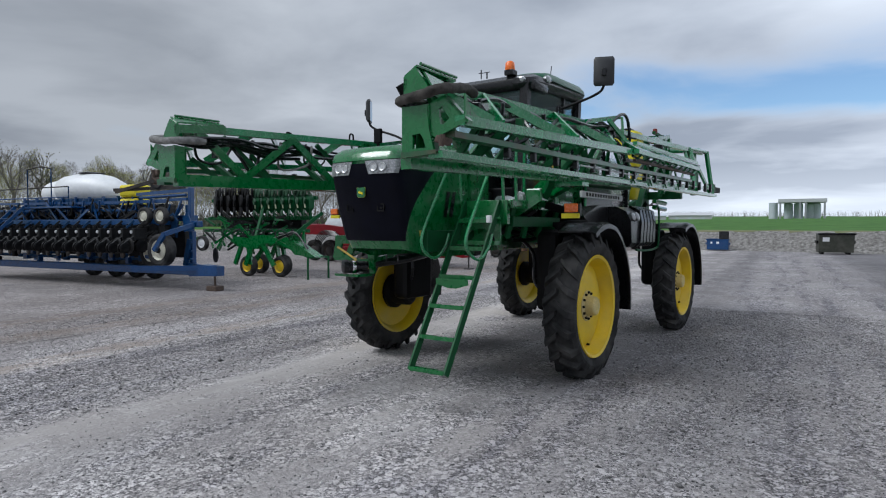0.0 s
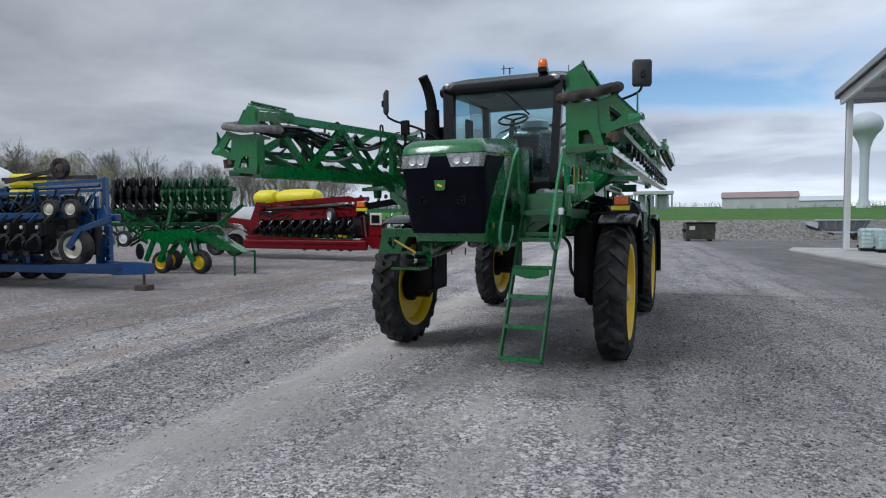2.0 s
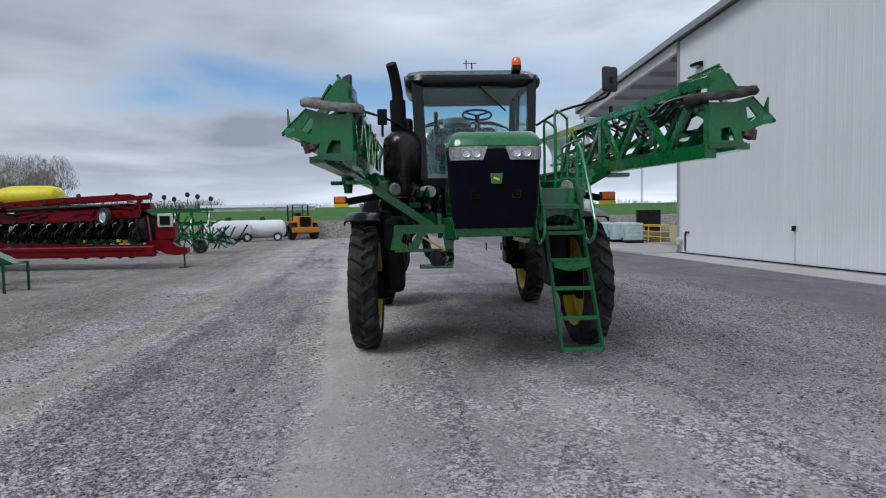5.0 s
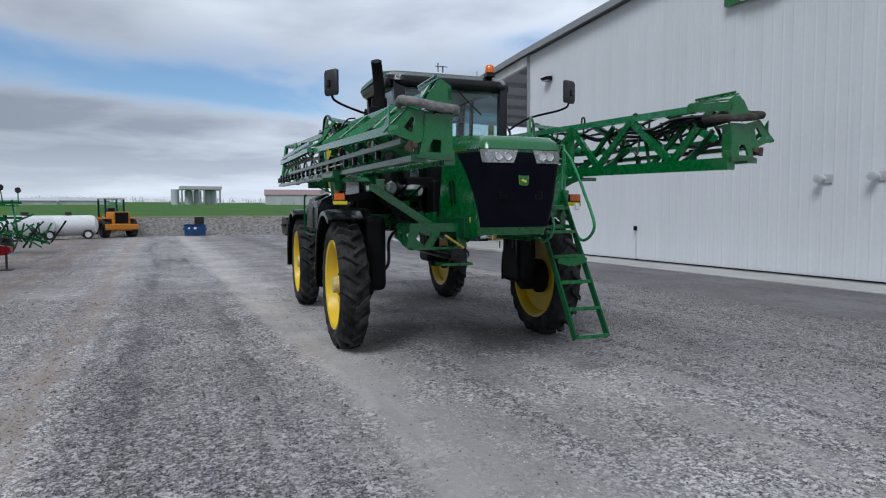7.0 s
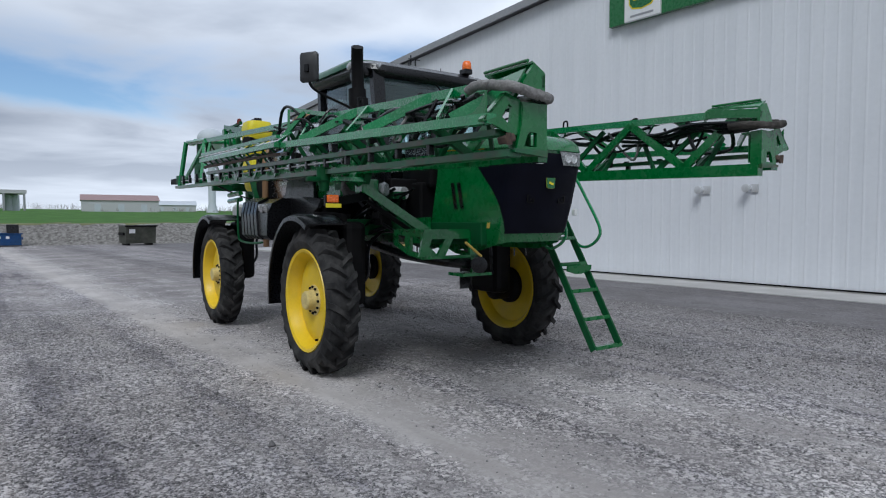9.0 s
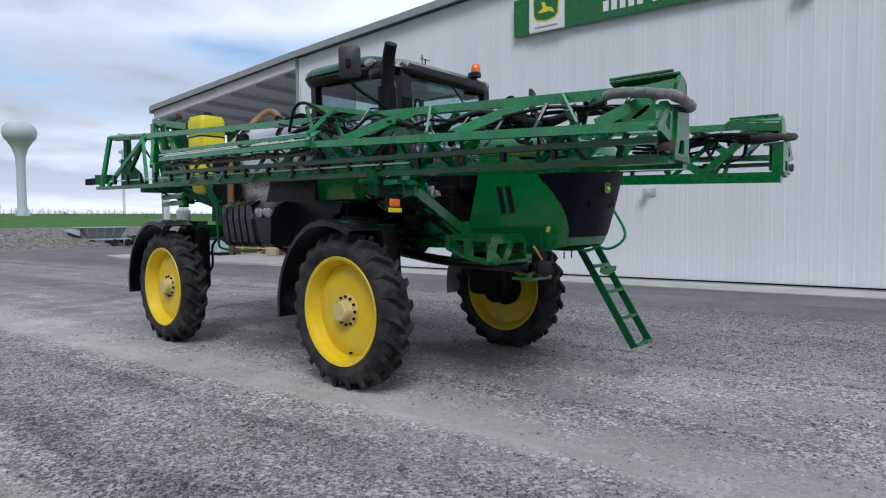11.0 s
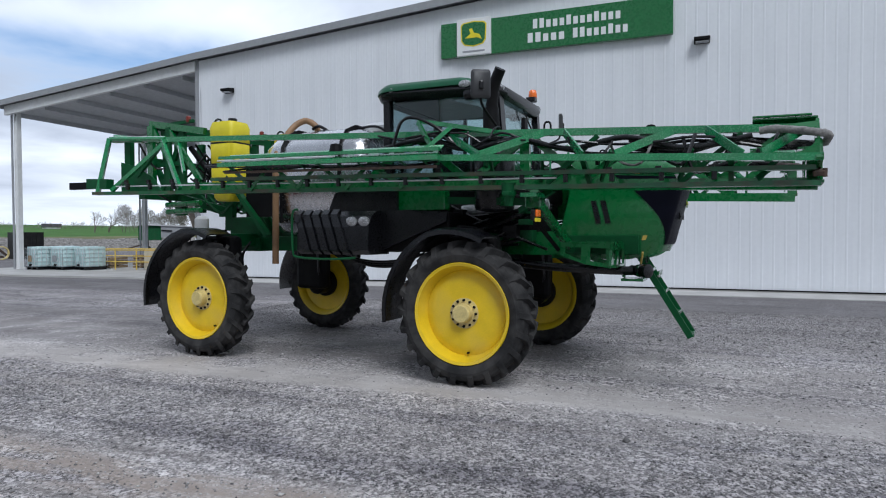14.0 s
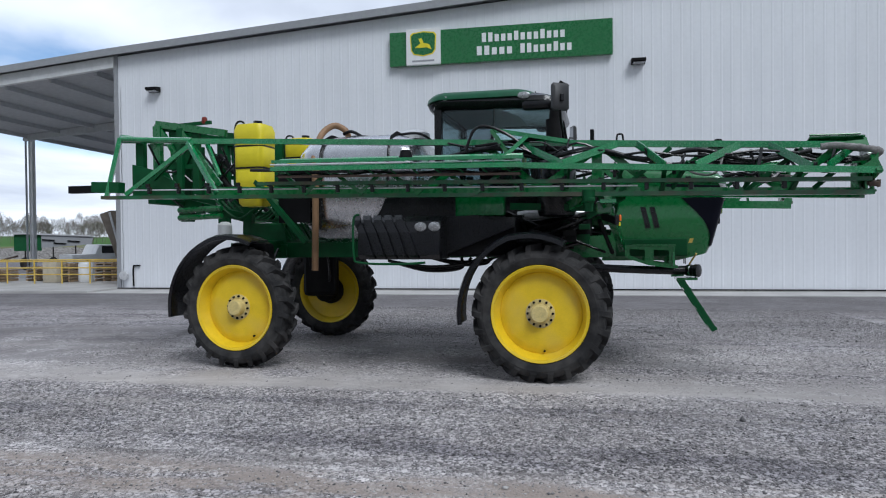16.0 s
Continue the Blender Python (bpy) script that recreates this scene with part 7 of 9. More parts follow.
for k in range(30):
    x = 2.4 + 0.29 * k + rr.uniform(-0.1, 0.1)
    part("valve_block", box(B(), (x, -0.15 - 0.3 * rr.random(), rr.uniform(0.68, 0.92)), (rr.uniform(0.12, 0.34), 0.16, rr.uniform(0.08, 0.22)), pose(0, 0, 0), 0.015), (BLUE_DARK, SEAL, BLUE)[k % 3], blue)
    part("frame_bar", beam(B(), (x, -0.7, 2.08 + rr.uniform(-0.05, 0.1)), (x + rr.uniform(-0.5, 0.5), -0.65, 2.60 + rr.uniform(-0.15, 0.1)), 0.04, 0.05), (BLUE, BLUE_DARK, SEAL)[k % 3], blue)
part("tank_saddle", box(B(), (8.2, -1.62, 2.50), (6.4, 0.10, 0.56), None, 0.03), BLUE_DARK, blue)
for k in range(9):
    part("saddle_post", beam(B(), (5.2 + 0.75 * k, -1.52, 2.20), (5.3 + 0.75 * k, -1.52, 2.82), 0.06, 0.09), BLUE, blue)
for k in range(7):
    x = 3.2 + 1.35 * k
    part("cross_frame", beam(B(), (x, -1.9, 0.5), (x, -1.9, 2.5), 0.10, 0.10), BLUE, blue)


def poly_tank(x0, x1, y, z, hw, hh, nose):
    """A long poly tank, drawn out to a low nose at x0."""
    L = x1 - x0
    rings = []
    for t, r in ((0.0, 0.30), (0.03, 0.46), (0.12, 0.66), (0.28, 0.87), (0.48, 0.99), (0.70, 1.0), (0.88, 0.92), (0.97, 0.66), (1.0, 0.3)):
        drop = nose * (1 - min(1, t / 0.5)) ** 2
        rings.append([(x0 + L * t, y + r * hw * math.cos(a), z - drop + r * hh * math.sin(a)) for a in (2 * math.pi * k / 24 for k in range(24))])
    return loft(B(), rings)


part("liquid_tank", poly_tank(6.75, 9.9, -2.3, 3.12, 0.85, 0.62, 0.16), TANK_WHITE, blue, "long white fertiliser tank", True)
part("tank_hatch", lathe(B(), [(0.42, 3.70), (0.44, 3.745), (0.30, 3.77), (0.0001, 3.78)], pose(8.5, -2.3, 0) @ ALONG_Z, 18), BLACK, blue)
part("liquid_tank", poly_tank(9.4, 11.8, -3.0, 3.05, 0.8, 0.58, 0.10), TANK_WHITE, blue, "", True)
part("tank_manhole", lathe(B(), [(0.20, 0), (0.28, 0.05), (0.28, 0.12), (0.20, 0.14), (0.18, 0.05)], pose(9.9, -2.0, 2.95, 0, 0, 70), 18), TANK_WHITE, blue)
for x in (7.4, 9.0, 10.8):
    part("tank_cradle", beam(B(), (x, -1.5, 2.40), (x, -3.1, 2.46), 0.12, 0.16), BLUE, blue)
    part("cradle_post", beam(B(), (x, -1.5, 0.6), (x, -1.5, 2.5), 0.12, 0.12), BLUE, blue)
# service platform with its ladder and rails
part("service_platform", box(B(), (8.0, -0.75, 2.42), (2.6, 0.9, 0.06), None, 0.01), BLUE, blue)
for x in (6.9, 7.8, 9.1):
    part("platform_rail", tube(B(), [(x, -0.35, 2.44), (x, -0.35, 3.72 if x > 7 else 3.10)], 0.022, 6), BLUE_DARK, blue)
part("platform_rail", tube(B(), bent([(7.8, -0.35, 3.72), (8.4, -0.35, 3.80), (9.1, -0.35, 3.72)], 4), 0.022, 6), IRON, blue)
part("platform_rail", tube(B(), [(6.9, -0.35, 3.10), (11.6, -0.35, 3.06)], 0.022, 6), IRON, blue)
part("platform_rail", tube(B(), [(6.9, -0.35, 2.75), (11.6, -0.35, 2.73)], 0.022, 6), BLUE, blue)
for x in (9.15, 9.65):
    part("ladder_side", beam(B(), (x, -0.25, 2.45), (x + 0.25, 0.75, 1.35), 0.05, 0.10), BLUE, blue)
for k in range(4):
    t = (k + 0.5) / 4
    part("ladder_rung", beam(B(), (9.15 + 0.25 * t, -0.25 + t, 2.45 - 1.1 * t), (9.65 + 0.25 * t, -0.25 + t, 2.45 - 1.1 * t), 0.10, 0.03), BLUE, blue)
for x, z in ((5.5, 2.98), (5.5, 2.52)):
    part("seed_box", box(B(), (x, -1.75, z), (0.85, 0.6, 0.42), None, 0.08), YELLOW_POLY, blue, "yellow seed box")
small_wheel("marker_wheel", blue, (3.75, -1.2, 3.28), 0.30, 0.16, RUST, 90)
part("marker_arm", beam(B(), (3.8, -1.15, 3.24), (5.6, -1.1, 2.92), 0.08, 0.10), IRON, blue)
part("marker_arm", beam(B(), (2.6, -1.25, 3.02), (5.8, -1.2, 3.00), 0.09, 0.10), IRON, blue)

# green planter with raised narrow rows
green = thing("green_planter", "green narrow-row planter with its row bar folded up high", "planter", pose(-14.15, 15.8, 0, 0, 0, 178) @ Matrix.Scale(1.02, 4))
for x, y in ((1.75, 0.1), (2.45, -0.7), (3.1, 0.35), (3.75, -0.8)):
    small_wheel("ground_wheel", green, (x, y, 0.37), 0.37, 0.24, YELLOW, 90, "wheel with yellow centre")
bm = B()
box(bm, (3.2, -0.2, 1.25), (2.2, 0.16, 0.14), None, 0.02)
box(bm, (3.2, -0.9, 1.30), (2.2, 0.16, 0.14), None, 0.02)
for y in (0.45, -1.2):
    plate(bm, [(1.7, y, 1.28), (3.7, y, 1.42), (3.8, y, 1.22), (3.0, y, 1.0), (2.5, y, 0.98)], (0, 0.08, 0))
    beam(bm, (2.85, y, 0.42), (3.05, y, 1.2), 0.10, 0.14)
    beam(bm, (3.7, y, 0.42), (3.3, y, 1.2), 0.10, 0.14)
part("chassis", bm, GREEN, green)
for y, dx in ((0.50, 0.0), (-0.45, 0.35)):
    part("side_plate", plate(B(), [(1.45 + dx, y, 1.34), (2.1 + dx, y, 1.48), (2.9 + dx, y, 1.44), (2.75 + dx, y, 1.16), (2.45 + dx, y, 1.02), (2.2 + dx, y, 1.20), (1.6 + dx, y, 1.18)], (0, 0.05, 0)), GREEN, green)
    part("wheel_leg", beam(B(), (2.2 + dx, y, 1.15), (1.78 + dx * 2, y - 0.1, 0.40), 0.09, 0.16), GREEN, green)
    part("wheel_leg", beam(B(), (2.7 + dx, y, 1.15), (3.08 + dx * 1.8, y + 0.02, 0.40), 0.09, 0.16), GREEN, green)
bm = B()
for y in (0.3, -0.5):
    beam(bm, (2.0, y, 1.35), (0.35, y * 0.4, 0.72), 0.09, 0.10)
plate(bm, [(0.0, -0.25, 0.72), (1.0, -0.3, 0.78), (1.4, -0.2, 1.25), (1.0, -0.2, 1.25)], (0, 0.5, 0.02))
part("drawbar", bm, GREEN, green)
for x, y in ((0.15, 0.45), (0.05, -0.45)):
    part("parking_stand", beam(B(), (x, y, 0.0), (x, y, 0.75), 0.05, 0.05), GREEN_DARK, green)
part("stand_bar", beam(B(), (0.15, 0.45, 0.74), (0.05, -0.45, 0.74), 0.06, 0.06), GREEN_DARK, green)
for k in range(5):
    part("hydraulic_hose", tube(B(), bent([(0.4, -0.1 + 0.05 * k, 0.8), (0.9, 0.05 * k, 1.35 + 0.05 * k), (1.5, 0.1 * k - 0.2, 1.5), (2.2, 0.1 * k - 0.2, 1.3)]), 0.018, 6), BLACK if k % 4 else GREYHOSE, green)
for y, z in ((-1.55, 2.10), (-1.75, 2.86), (-1.3, 1.62)):
    part("row_bar", box(B(), (4.7, y, z), (5.9, 0.14, 0.14), None, 0.01), GREEN_DARK, green)
part("fold_link", beam(B(), (3.7, -0.5, 1.35), (4.35, -1.6, 2.75), 0.09, 0.12), GREEN_DARK, green)
part("fold_link", beam(B(), (1.9, -0.5, 1.35), (1.35, -1.6, 2.30), 0.09, 0.12), GREEN_DARK, green)


def raised_unit_mesh(body):
    """A narrow row unit folded up on end: shank and pressed body."""
    bm = B()
    beam(bm, (0, 0, 2.02), (0, 0.10, 2.80), 0.07, 0.10)
    loft(bm, [[(sx * w, 0.10 + sy * d, z) for sx, sy in ((-1, -1), (1, -1), (1, 1), (-1, 1))] for w, d, z in ((0.05, 0.05, 2.30), (0.13, 0.13, 2.48), (0.15, 0.15, 2.80), (0.09, 0.10, 2.98))])
    beam(bm, (-0.08, 0.12, 2.9), (-0.15, 0.22, 3.16), 0.035, 0.05)
    beam(bm, (0.08, 0.12, 2.9), (0.15, 0.22, 3.16), 0.035, 0.05)
    tube(bm, bent([(-0.12, 0.2, 2.05), (-0.05, 0.3, 2.22), (0.06, 0.3, 2.24), (0.13, 0.2, 2.08)], 4), 0.03, 6)
    bmesh.ops.recalc_face_normals(bm, faces=bm.faces)
    me = bpy.data.meshes.new("row_unit")
    bm.to_mesh(me)
    bm.free()
    me.materials.append(body)
    return me


green_unit, dark_unit = raised_unit_mesh(GREEN_DARK), raised_unit_mesh(SEAL)
flap = bpy.data.meshes.new("seed_tube")
bm = box(B(), (0.05, 0.27, 2.58), (0.06, 0.03, 0.22), pose(0, 0, 0, 0, 14, 0), 0.01)
bm.to_mesh(flap)
flap.materials.append(material("pale_tube", (0.42, 0.45, 0.30), 0.5, var=0.2))
press = bpy.data.meshes.new("press_wheel")
bm = lathe(B(), [(0.05, 0.03), (0.13, 0.035), (0.17, 0.02), (0.17, -0.02), (0.13, -0.035), (0.05, -0.03)], None, 14)
bm.to_mesh(press)
press.materials.append(SEAL)
press_green = press.copy()
press_green.materials.clear()
press_green.materials.append(material("green_disc", (0.025, 0.080, 0.040), 0.5, var=0.3, dirt=(0.16, 0.17, 0.15), dirt_amount=0.5, dirt_scale=5.0))
for k in range(14):
    dark = k > 7
    u = new("row_unit", dark_unit if dark else green_unit)
    u.parent, u.matrix_basis = green, pose(1.95 + 0.38 * k, -1.62, 0.06 if dark else 0)
    for x, y, z, sc in ((-0.13, 0.24, 3.13, 1.15), (0.11, 0.2, 3.09, 1.1)) + ((0, 0.35, 2.75, 1.4 if dark else 0.8), (0.05, 0.32, 2.30, 1.3 if dark else 0.75)):
        w = new("press_wheel", press if dark else press_green)
        w.parent, w.matrix_basis = u, pose(x, y, z, 0, 0, 65 if k % 2 else 50) @ Matrix.Scale(sc, 4)
    if not dark:
        f = new("seed_tube", flap)
        f.parent = u
rr = random.Random(71)
for k in range(26):
    x = 1.6 + 5.0 * rr.random()
    y = rr.uniform(-1.6, 0.4)
    part("frame_bar", beam(B(), (x, y, rr.uniform(0.9, 1.4)), (x + rr.uniform(-0.9, 0.9), y + rr.uniform(-0.5, 0.5), rr.uniform(1.3, 1.85)), 0.05, 0.08), (GREEN, GREEN_DARK, SEAL)[k % 3], green)
for k in range(70):
    x = rr.uniform(2.6, 6.6)
    y = rr.uniform(-2.0, -0.4)
    z = rr.uniform(0.9, 2.2)
    part("frame_bar", beam(B(), (x, y, z), (x + rr.uniform(-0.8, 0.8), y + rr.uniform(-0.3, 0.3), z + rr.uniform(-0.25, 0.35)), 0.05, 0.08), (GREEN_DARK, GREEN, SEAL)[k % 3], green)
# added dark block in place of the shade under the raised row bar
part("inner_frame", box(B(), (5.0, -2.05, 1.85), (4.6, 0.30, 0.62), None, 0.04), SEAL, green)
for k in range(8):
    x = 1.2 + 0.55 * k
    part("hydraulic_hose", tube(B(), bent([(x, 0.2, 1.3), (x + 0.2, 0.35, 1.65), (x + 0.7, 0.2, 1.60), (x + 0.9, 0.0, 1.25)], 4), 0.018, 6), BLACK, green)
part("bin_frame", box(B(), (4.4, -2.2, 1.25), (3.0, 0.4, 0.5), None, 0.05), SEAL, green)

# red planter
red = thing("red_planter", "wide red planter with black row units and a pale grey hopper", "planter", pose(-11.87, 22.9, 0, 0, 0, 172) @ Matrix.Scale(1.025, 4))
part("main_frame", box(B(), (4.2, 0.55, 0.66), (6.6, 0.26, 0.40), None, 0.05), RED, red)
part("main_frame", beam(B(), (1.0, 0.5, 0.80), (7.4, 0.5, 0.98), 0.20, 0.14), RED, red)
bm = B()
plate(bm, [(-0.08, -0.14, 0.60), (-0.06, -0.14, 0.74), (0.30, -0.14, 0.80), (0.55, -0.14, 1.02), (1.05, -0.14, 1.06), (1.5, -0.14, 0.90), (1.5, -0.14, 0.62), (1.0, -0.14, 0.66), (0.72, -0.14, 0.52), (0.35, -0.14, 0.46), (0.08, -0.14, 0.49)], (0, 0.28, 0))
part("tongue", bm, RED, red)
part("jack", tube(B(), [(0.05, 0.1, 0.0), (0.05, 0.1, 0.8)], 0.035, 8), IRON, red)
part("jack_foot", box(B(), (0.05, 0.1, 0.02), (0.3, 0.3, 0.04)), IRON, red)
bm = B()
box(bm, (0.76, -0.1, 1.36), (0.72, 0.35, 0.66), None, 0.06)
ped = part("pedestal", bm, RED, red)
bm = B()
box(bm, (0.70, 0.12, 1.76), (0.56, 0.06, 0.50), None, 0.02)
part("hose_panel", bm, CREAM, ped)
bm = B()
box(bm, (0.70, 0.16, 1.76), (0.38, 0.04, 0.34), None, 0.015)
part("panel_opening", bm, BLACK, ped)
bm = B()
beam(bm, (1.3, -0.2, 2.30), (7.3, -0.2, 2.25), 0.30, 0.22)
beam(bm, (1.2, 0.1, 2.62), (5.2, 0.0, 2.45), 0.22, 0.16)
beam(bm, (1.6, -0.3, 1.85), (7.3, -0.3, 1.9), 0.24, 0.20)
part("wing_bar", bm, RED, red)
bm = B()
plate(bm, [(6.70, 0.0, 0.5), (7.15, 0.0, 0.5), (7.40, 0.0, 1.0), (8.0, 0.0, 1.35), (10.5, 0.0, 1.40), (10.5, 0.0, 1.80), (8.6, 0.0, 1.88), (7.35, 0.0, 1.75), (6.98, 0.0, 2.56), (6.72, 0.0, 2.56), (6.85, 0.0, 1.6), (6.65, 0.0, 1.1)], (0, 0.30, 0))
box(bm, (9.2, -0.7, 1.58), (3.6, 0.9, 0.42), None, 0.08)
part("wing_tower", bm, RED, red)
for k in range(6):
    part("hose_loop", tube(B(), bent([(7.2, 0.3, 0.9), (7.5 + 0.05 * k, 0.4, 1.25 + 0.05 * k), (8.3 + 0.1 * k, 0.45, 1.30 + 0.04 * k), (8.9 + 0.1 * k, 0.4, 0.8)], 4), 0.022, 6), BLACK, red)
for x in (1.4, 3.0, 4.6, 6.2):
    part("bracket", beam(B(), (x, -0.2, 0.6), (x + 0.2, -0.2, 2.3), 0.10, 0.14), RED, red)
row_units(red, [pose(1.6 + 0.56 * k, -0.35, 1.95, 0, 0, 0) for k in range(10)], SEAL, BLACK, 1.0, False)
row_units(red, [pose(1.8 + 0.56 * k, -0.8, 1.85, 0, 0, 0) for k in range(9)], SEAL, BLACK, 0.95, True)
for k in range(9):
    x = 1.75 + 0.6 * k
    part("row_frame", beam(B(), (x, 0.30, 0.92), (x + 0.35, 0.30, 1.06), 0.06, 0.10), GREEN_DARK, red)
    part("seed_hose", tube(B(), bent([(x, 0.15, 2.0), (x + 0.15, 0.42, 1.75), (x + 0.1, 0.4, 1.4), (x + 0.2, 0.3, 1.1)], 4), 0.03, 6), BLACK, red)
    part("seed_tube", tube(B(), bent([(x, 0.40, 1.70), (x + 0.08, 0.46, 1.66), (x + 0.12, 0.46, 1.56)], 3), 0.018, 6), STEEL, red)
bm = B()
plate(bm, [(1.55, 0.25, 2.64), (1.85, 0.25, 2.74), (4.4, 0.25, 2.64), (6.8, 0.25, 2.48), (6.8, 0.25, 2.34), (4.3, 0.25, 2.46), (1.50, 0.25, 2.50)], (0, 0.12, 0))
part("wing_panel", bm, RED, red)
bm = B()
plate(bm, [(1.45, 0.30, 2.16), (3.2, 0.30, 2.20), (6.7, 0.26, 2.08), (6.75, 0.26, 1.74), (4.0, 0.30, 1.76), (2.4, 0.30, 1.86), (1.55, 0.30, 1.90)], (0, 0.08, 0))
part("wing_panel", bm, RED, red)
part("wing_ram", tube(B(), [(2.2, 0.42, 2.36), (4.4, 0.40, 2.30)], 0.045, 8), IRON, red)
part("wing_ram", tube(B(), [(4.4, 0.40, 2.30), (6.3, 0.36, 2.22)], 0.075, 10), SEAL, red)
part("wing_strut", beam(B(), (1.50, 0.3, 2.58), (1.72, 0.3, 1.85), 0.10, 0.14), RED, red)
# dark box added so the gaps between row units read as shade
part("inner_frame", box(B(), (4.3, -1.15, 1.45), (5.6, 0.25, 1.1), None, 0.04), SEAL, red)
rr = random.Random(83)
for k in range(36):
    x, z = rr.uniform(1.5, 6.7), rr.uniform(1.9, 2.5)
    part("wing_link", beam(B(), (x, 0.36 + 0.08 * rr.random(), z), (x + rr.uniform(-0.7, 0.7), 0.40, min(2.6, z + rr.uniform(-0.12, 0.14))), 0.045, 0.06), (RED, SEAL, RED, BLACK)[k % 4], red)
for k in range(24):
    x = 1.6 + 0.21 * k
    part("row_clamp", box(B(), (x, 0.42 + 0.1 * rr.random(), rr.uniform(0.99, 1.12)), (rr.uniform(0.06, 0.16), 0.10, rr.uniform(0.08, 0.16)), None, 0.01), YELLOW if k in (2, 3, 9) else (GREEN_DARK, SEAL)[k % 2], red)
for x in (1.9, 2.35, 3.0, 3.6, 4.3):
    part("closing_wheel", lathe(B(), [(0.05, 0.05), (0.18, 0.05), (0.22, 0.02), (0.22, -0.02), (0.18, -0.05), (0.05, -0.05)], pose(x, 0.30, 0.60, 0, 0, 70), 14), RUBBER, red)
for y in (0.70,):
    part("frame_lip", beam(B(), (1.3, y, 0.74), (7.0, y, 0.76), 0.05, 0.06), RED, red)
small_wheel("wing_wheel", red, (2.75, 0.45, 1.92), 0.34, 0.18, STEEL, 60)
bm = B()
loft(bm, [rrect(8.1 + dx, -1.2, hx, hy, 0.15, z) for dx, hx, hy, z in ((0, 1.42, 0.8, 1.75), (0, 1.40, 0.75, 1.98), (0.55, 0.80, 0.5, 2.34), (0.65, 0.65, 0.4, 2.40))])
part("bulk_hopper", bm, HOPPER_GREY, red, "pale grey bulk seed hopper", True)
bm = B()
box(bm, (11.5, -1.4, 1.75), (2.4, 1.2, 0.35), None, 0.12)
part("rear_cover", bm, RED, red)
for x in (9.2, 10.4):
    small_wheel("ground_wheel", red, (x, -0.6, 0.55), 0.55, 0.35, IRON, 90)
for k in range(5):
    part("hydraulic_hose", tube(B(), bent([(1.0, -0.2, 1.8), (2.0, 0.05 * k, 2.1 + 0.05 * k), (3.4, 0.1, 2.05), (5.0, 0.1 * k - 0.2, 2.2)]), 0.025, 6), BLACK, red)

# yellow twin-hopper planter behind
amberp = thing("yellow_tank_planter", "planter with two long yellow hoppers standing behind the red one", "planter", pose(-22.0, 32.8, 0, 0, 0, 175) @ Matrix.Scale(1.055, 4))
for x, L in ((0.15, 2.9), (2.45, 1.5)):
    bm = B()
    loft(bm, [[(x - L / 2 + L * t, -0.2 + r * 0.75 * math.cos(a), 3.02 + r * 0.52 * math.sin(a)) for a in (2 * math.pi * k / 16 for k in range(16))] for t, r in ((0, 0.4), (0.06, 0.8), (0.2, 0.98), (0.5, 1.0), (0.8, 0.98), (0.94, 0.8), (1, 0.4))])
    part("hopper", bm, YELLOW_POLY, amberp, "long yellow hopper", True)
part("frame", box(B(), (1.2, -0.2, 2.30), (6.0, 1.1, 0.24), None, 0.03), GREEN_DARK, amberp)
for x in (-0.8, 0.6, 2.0, 3.4):
    part("leg", beam(B(), (x, -0.2, 0.3), (x, -0.2, 2.3), 0.14, 0.14), GREEN_DARK, amberp)
    small_wheel("ground_wheel", amberp, (x, 0.1, 0.45), 0.45, 0.3, IRON, 90)

# green tillage bar behind the red planter
till = thing("green_cultivator", "folded green cultivator with small black gauge wheels", "cultivator", pose(-14.6, 33.6, 0, 0, 0, 176))
rr = random.Random(4)
bm = B()
for z in (1.75, 2.45, 1.1):
    beam(bm, (-1.4, 0, z - 0.1), (7.5, -0.2, z), 0.10, 0.12)
    beam(bm, (-1.0, 0.9, z - 0.2), (5.5, 0.8, z - 0.1), 0.10, 0.10)
for k in range(10):
    x = -1.2 + 0.9 * k
    beam(bm, (x, 0, 0.9), (x + 0.2, -0.1, 2.5), 0.08, 0.08)
    beam(bm, (x, 0.85, 0.8), (x, 0, 2.3), 0.06, 0.08)
part("frame", bm, GREEN, till)
for k in range(40):
    x, y = rr.uniform(-1.3, 6.5), rr.uniform(-0.4, 1.0)
    part("frame_bar", beam(B(), (x, y, rr.uniform(0.6, 1.6)), (x + rr.uniform(-1.0, 1.0), y + rr.uniform(-0.4, 0.4), rr.uniform(1.4, 2.5)), 0.06, 0.08), (GREEN_DARK, GREEN, SEAL)[k % 3], till)
for k in range(46):
    x, y = rr.uniform(-3.0, 1.5), rr.uniform(0.2, 1.6)
    part("frame_bar", beam(B(), (x, y, rr.uniform(0.25, 0.9)), (x + rr.uniform(-0.8, 0.8), y + rr.uniform(-0.4, 0.4), rr.uniform(0.7, 1.5)), 0.05, 0.07), (GREEN, GREEN_DARK, GREEN, SEAL)[k % 4], till)
for k in range(8):
    x = -1.4 + 0.8 * k
    part("wing_rail", beam(B(), (x, 0.5, 2.2 + 0.05 * (k % 3)), (x + 2.2, 0.4, 2.3), 0.05, 0.06), GREEN, till)
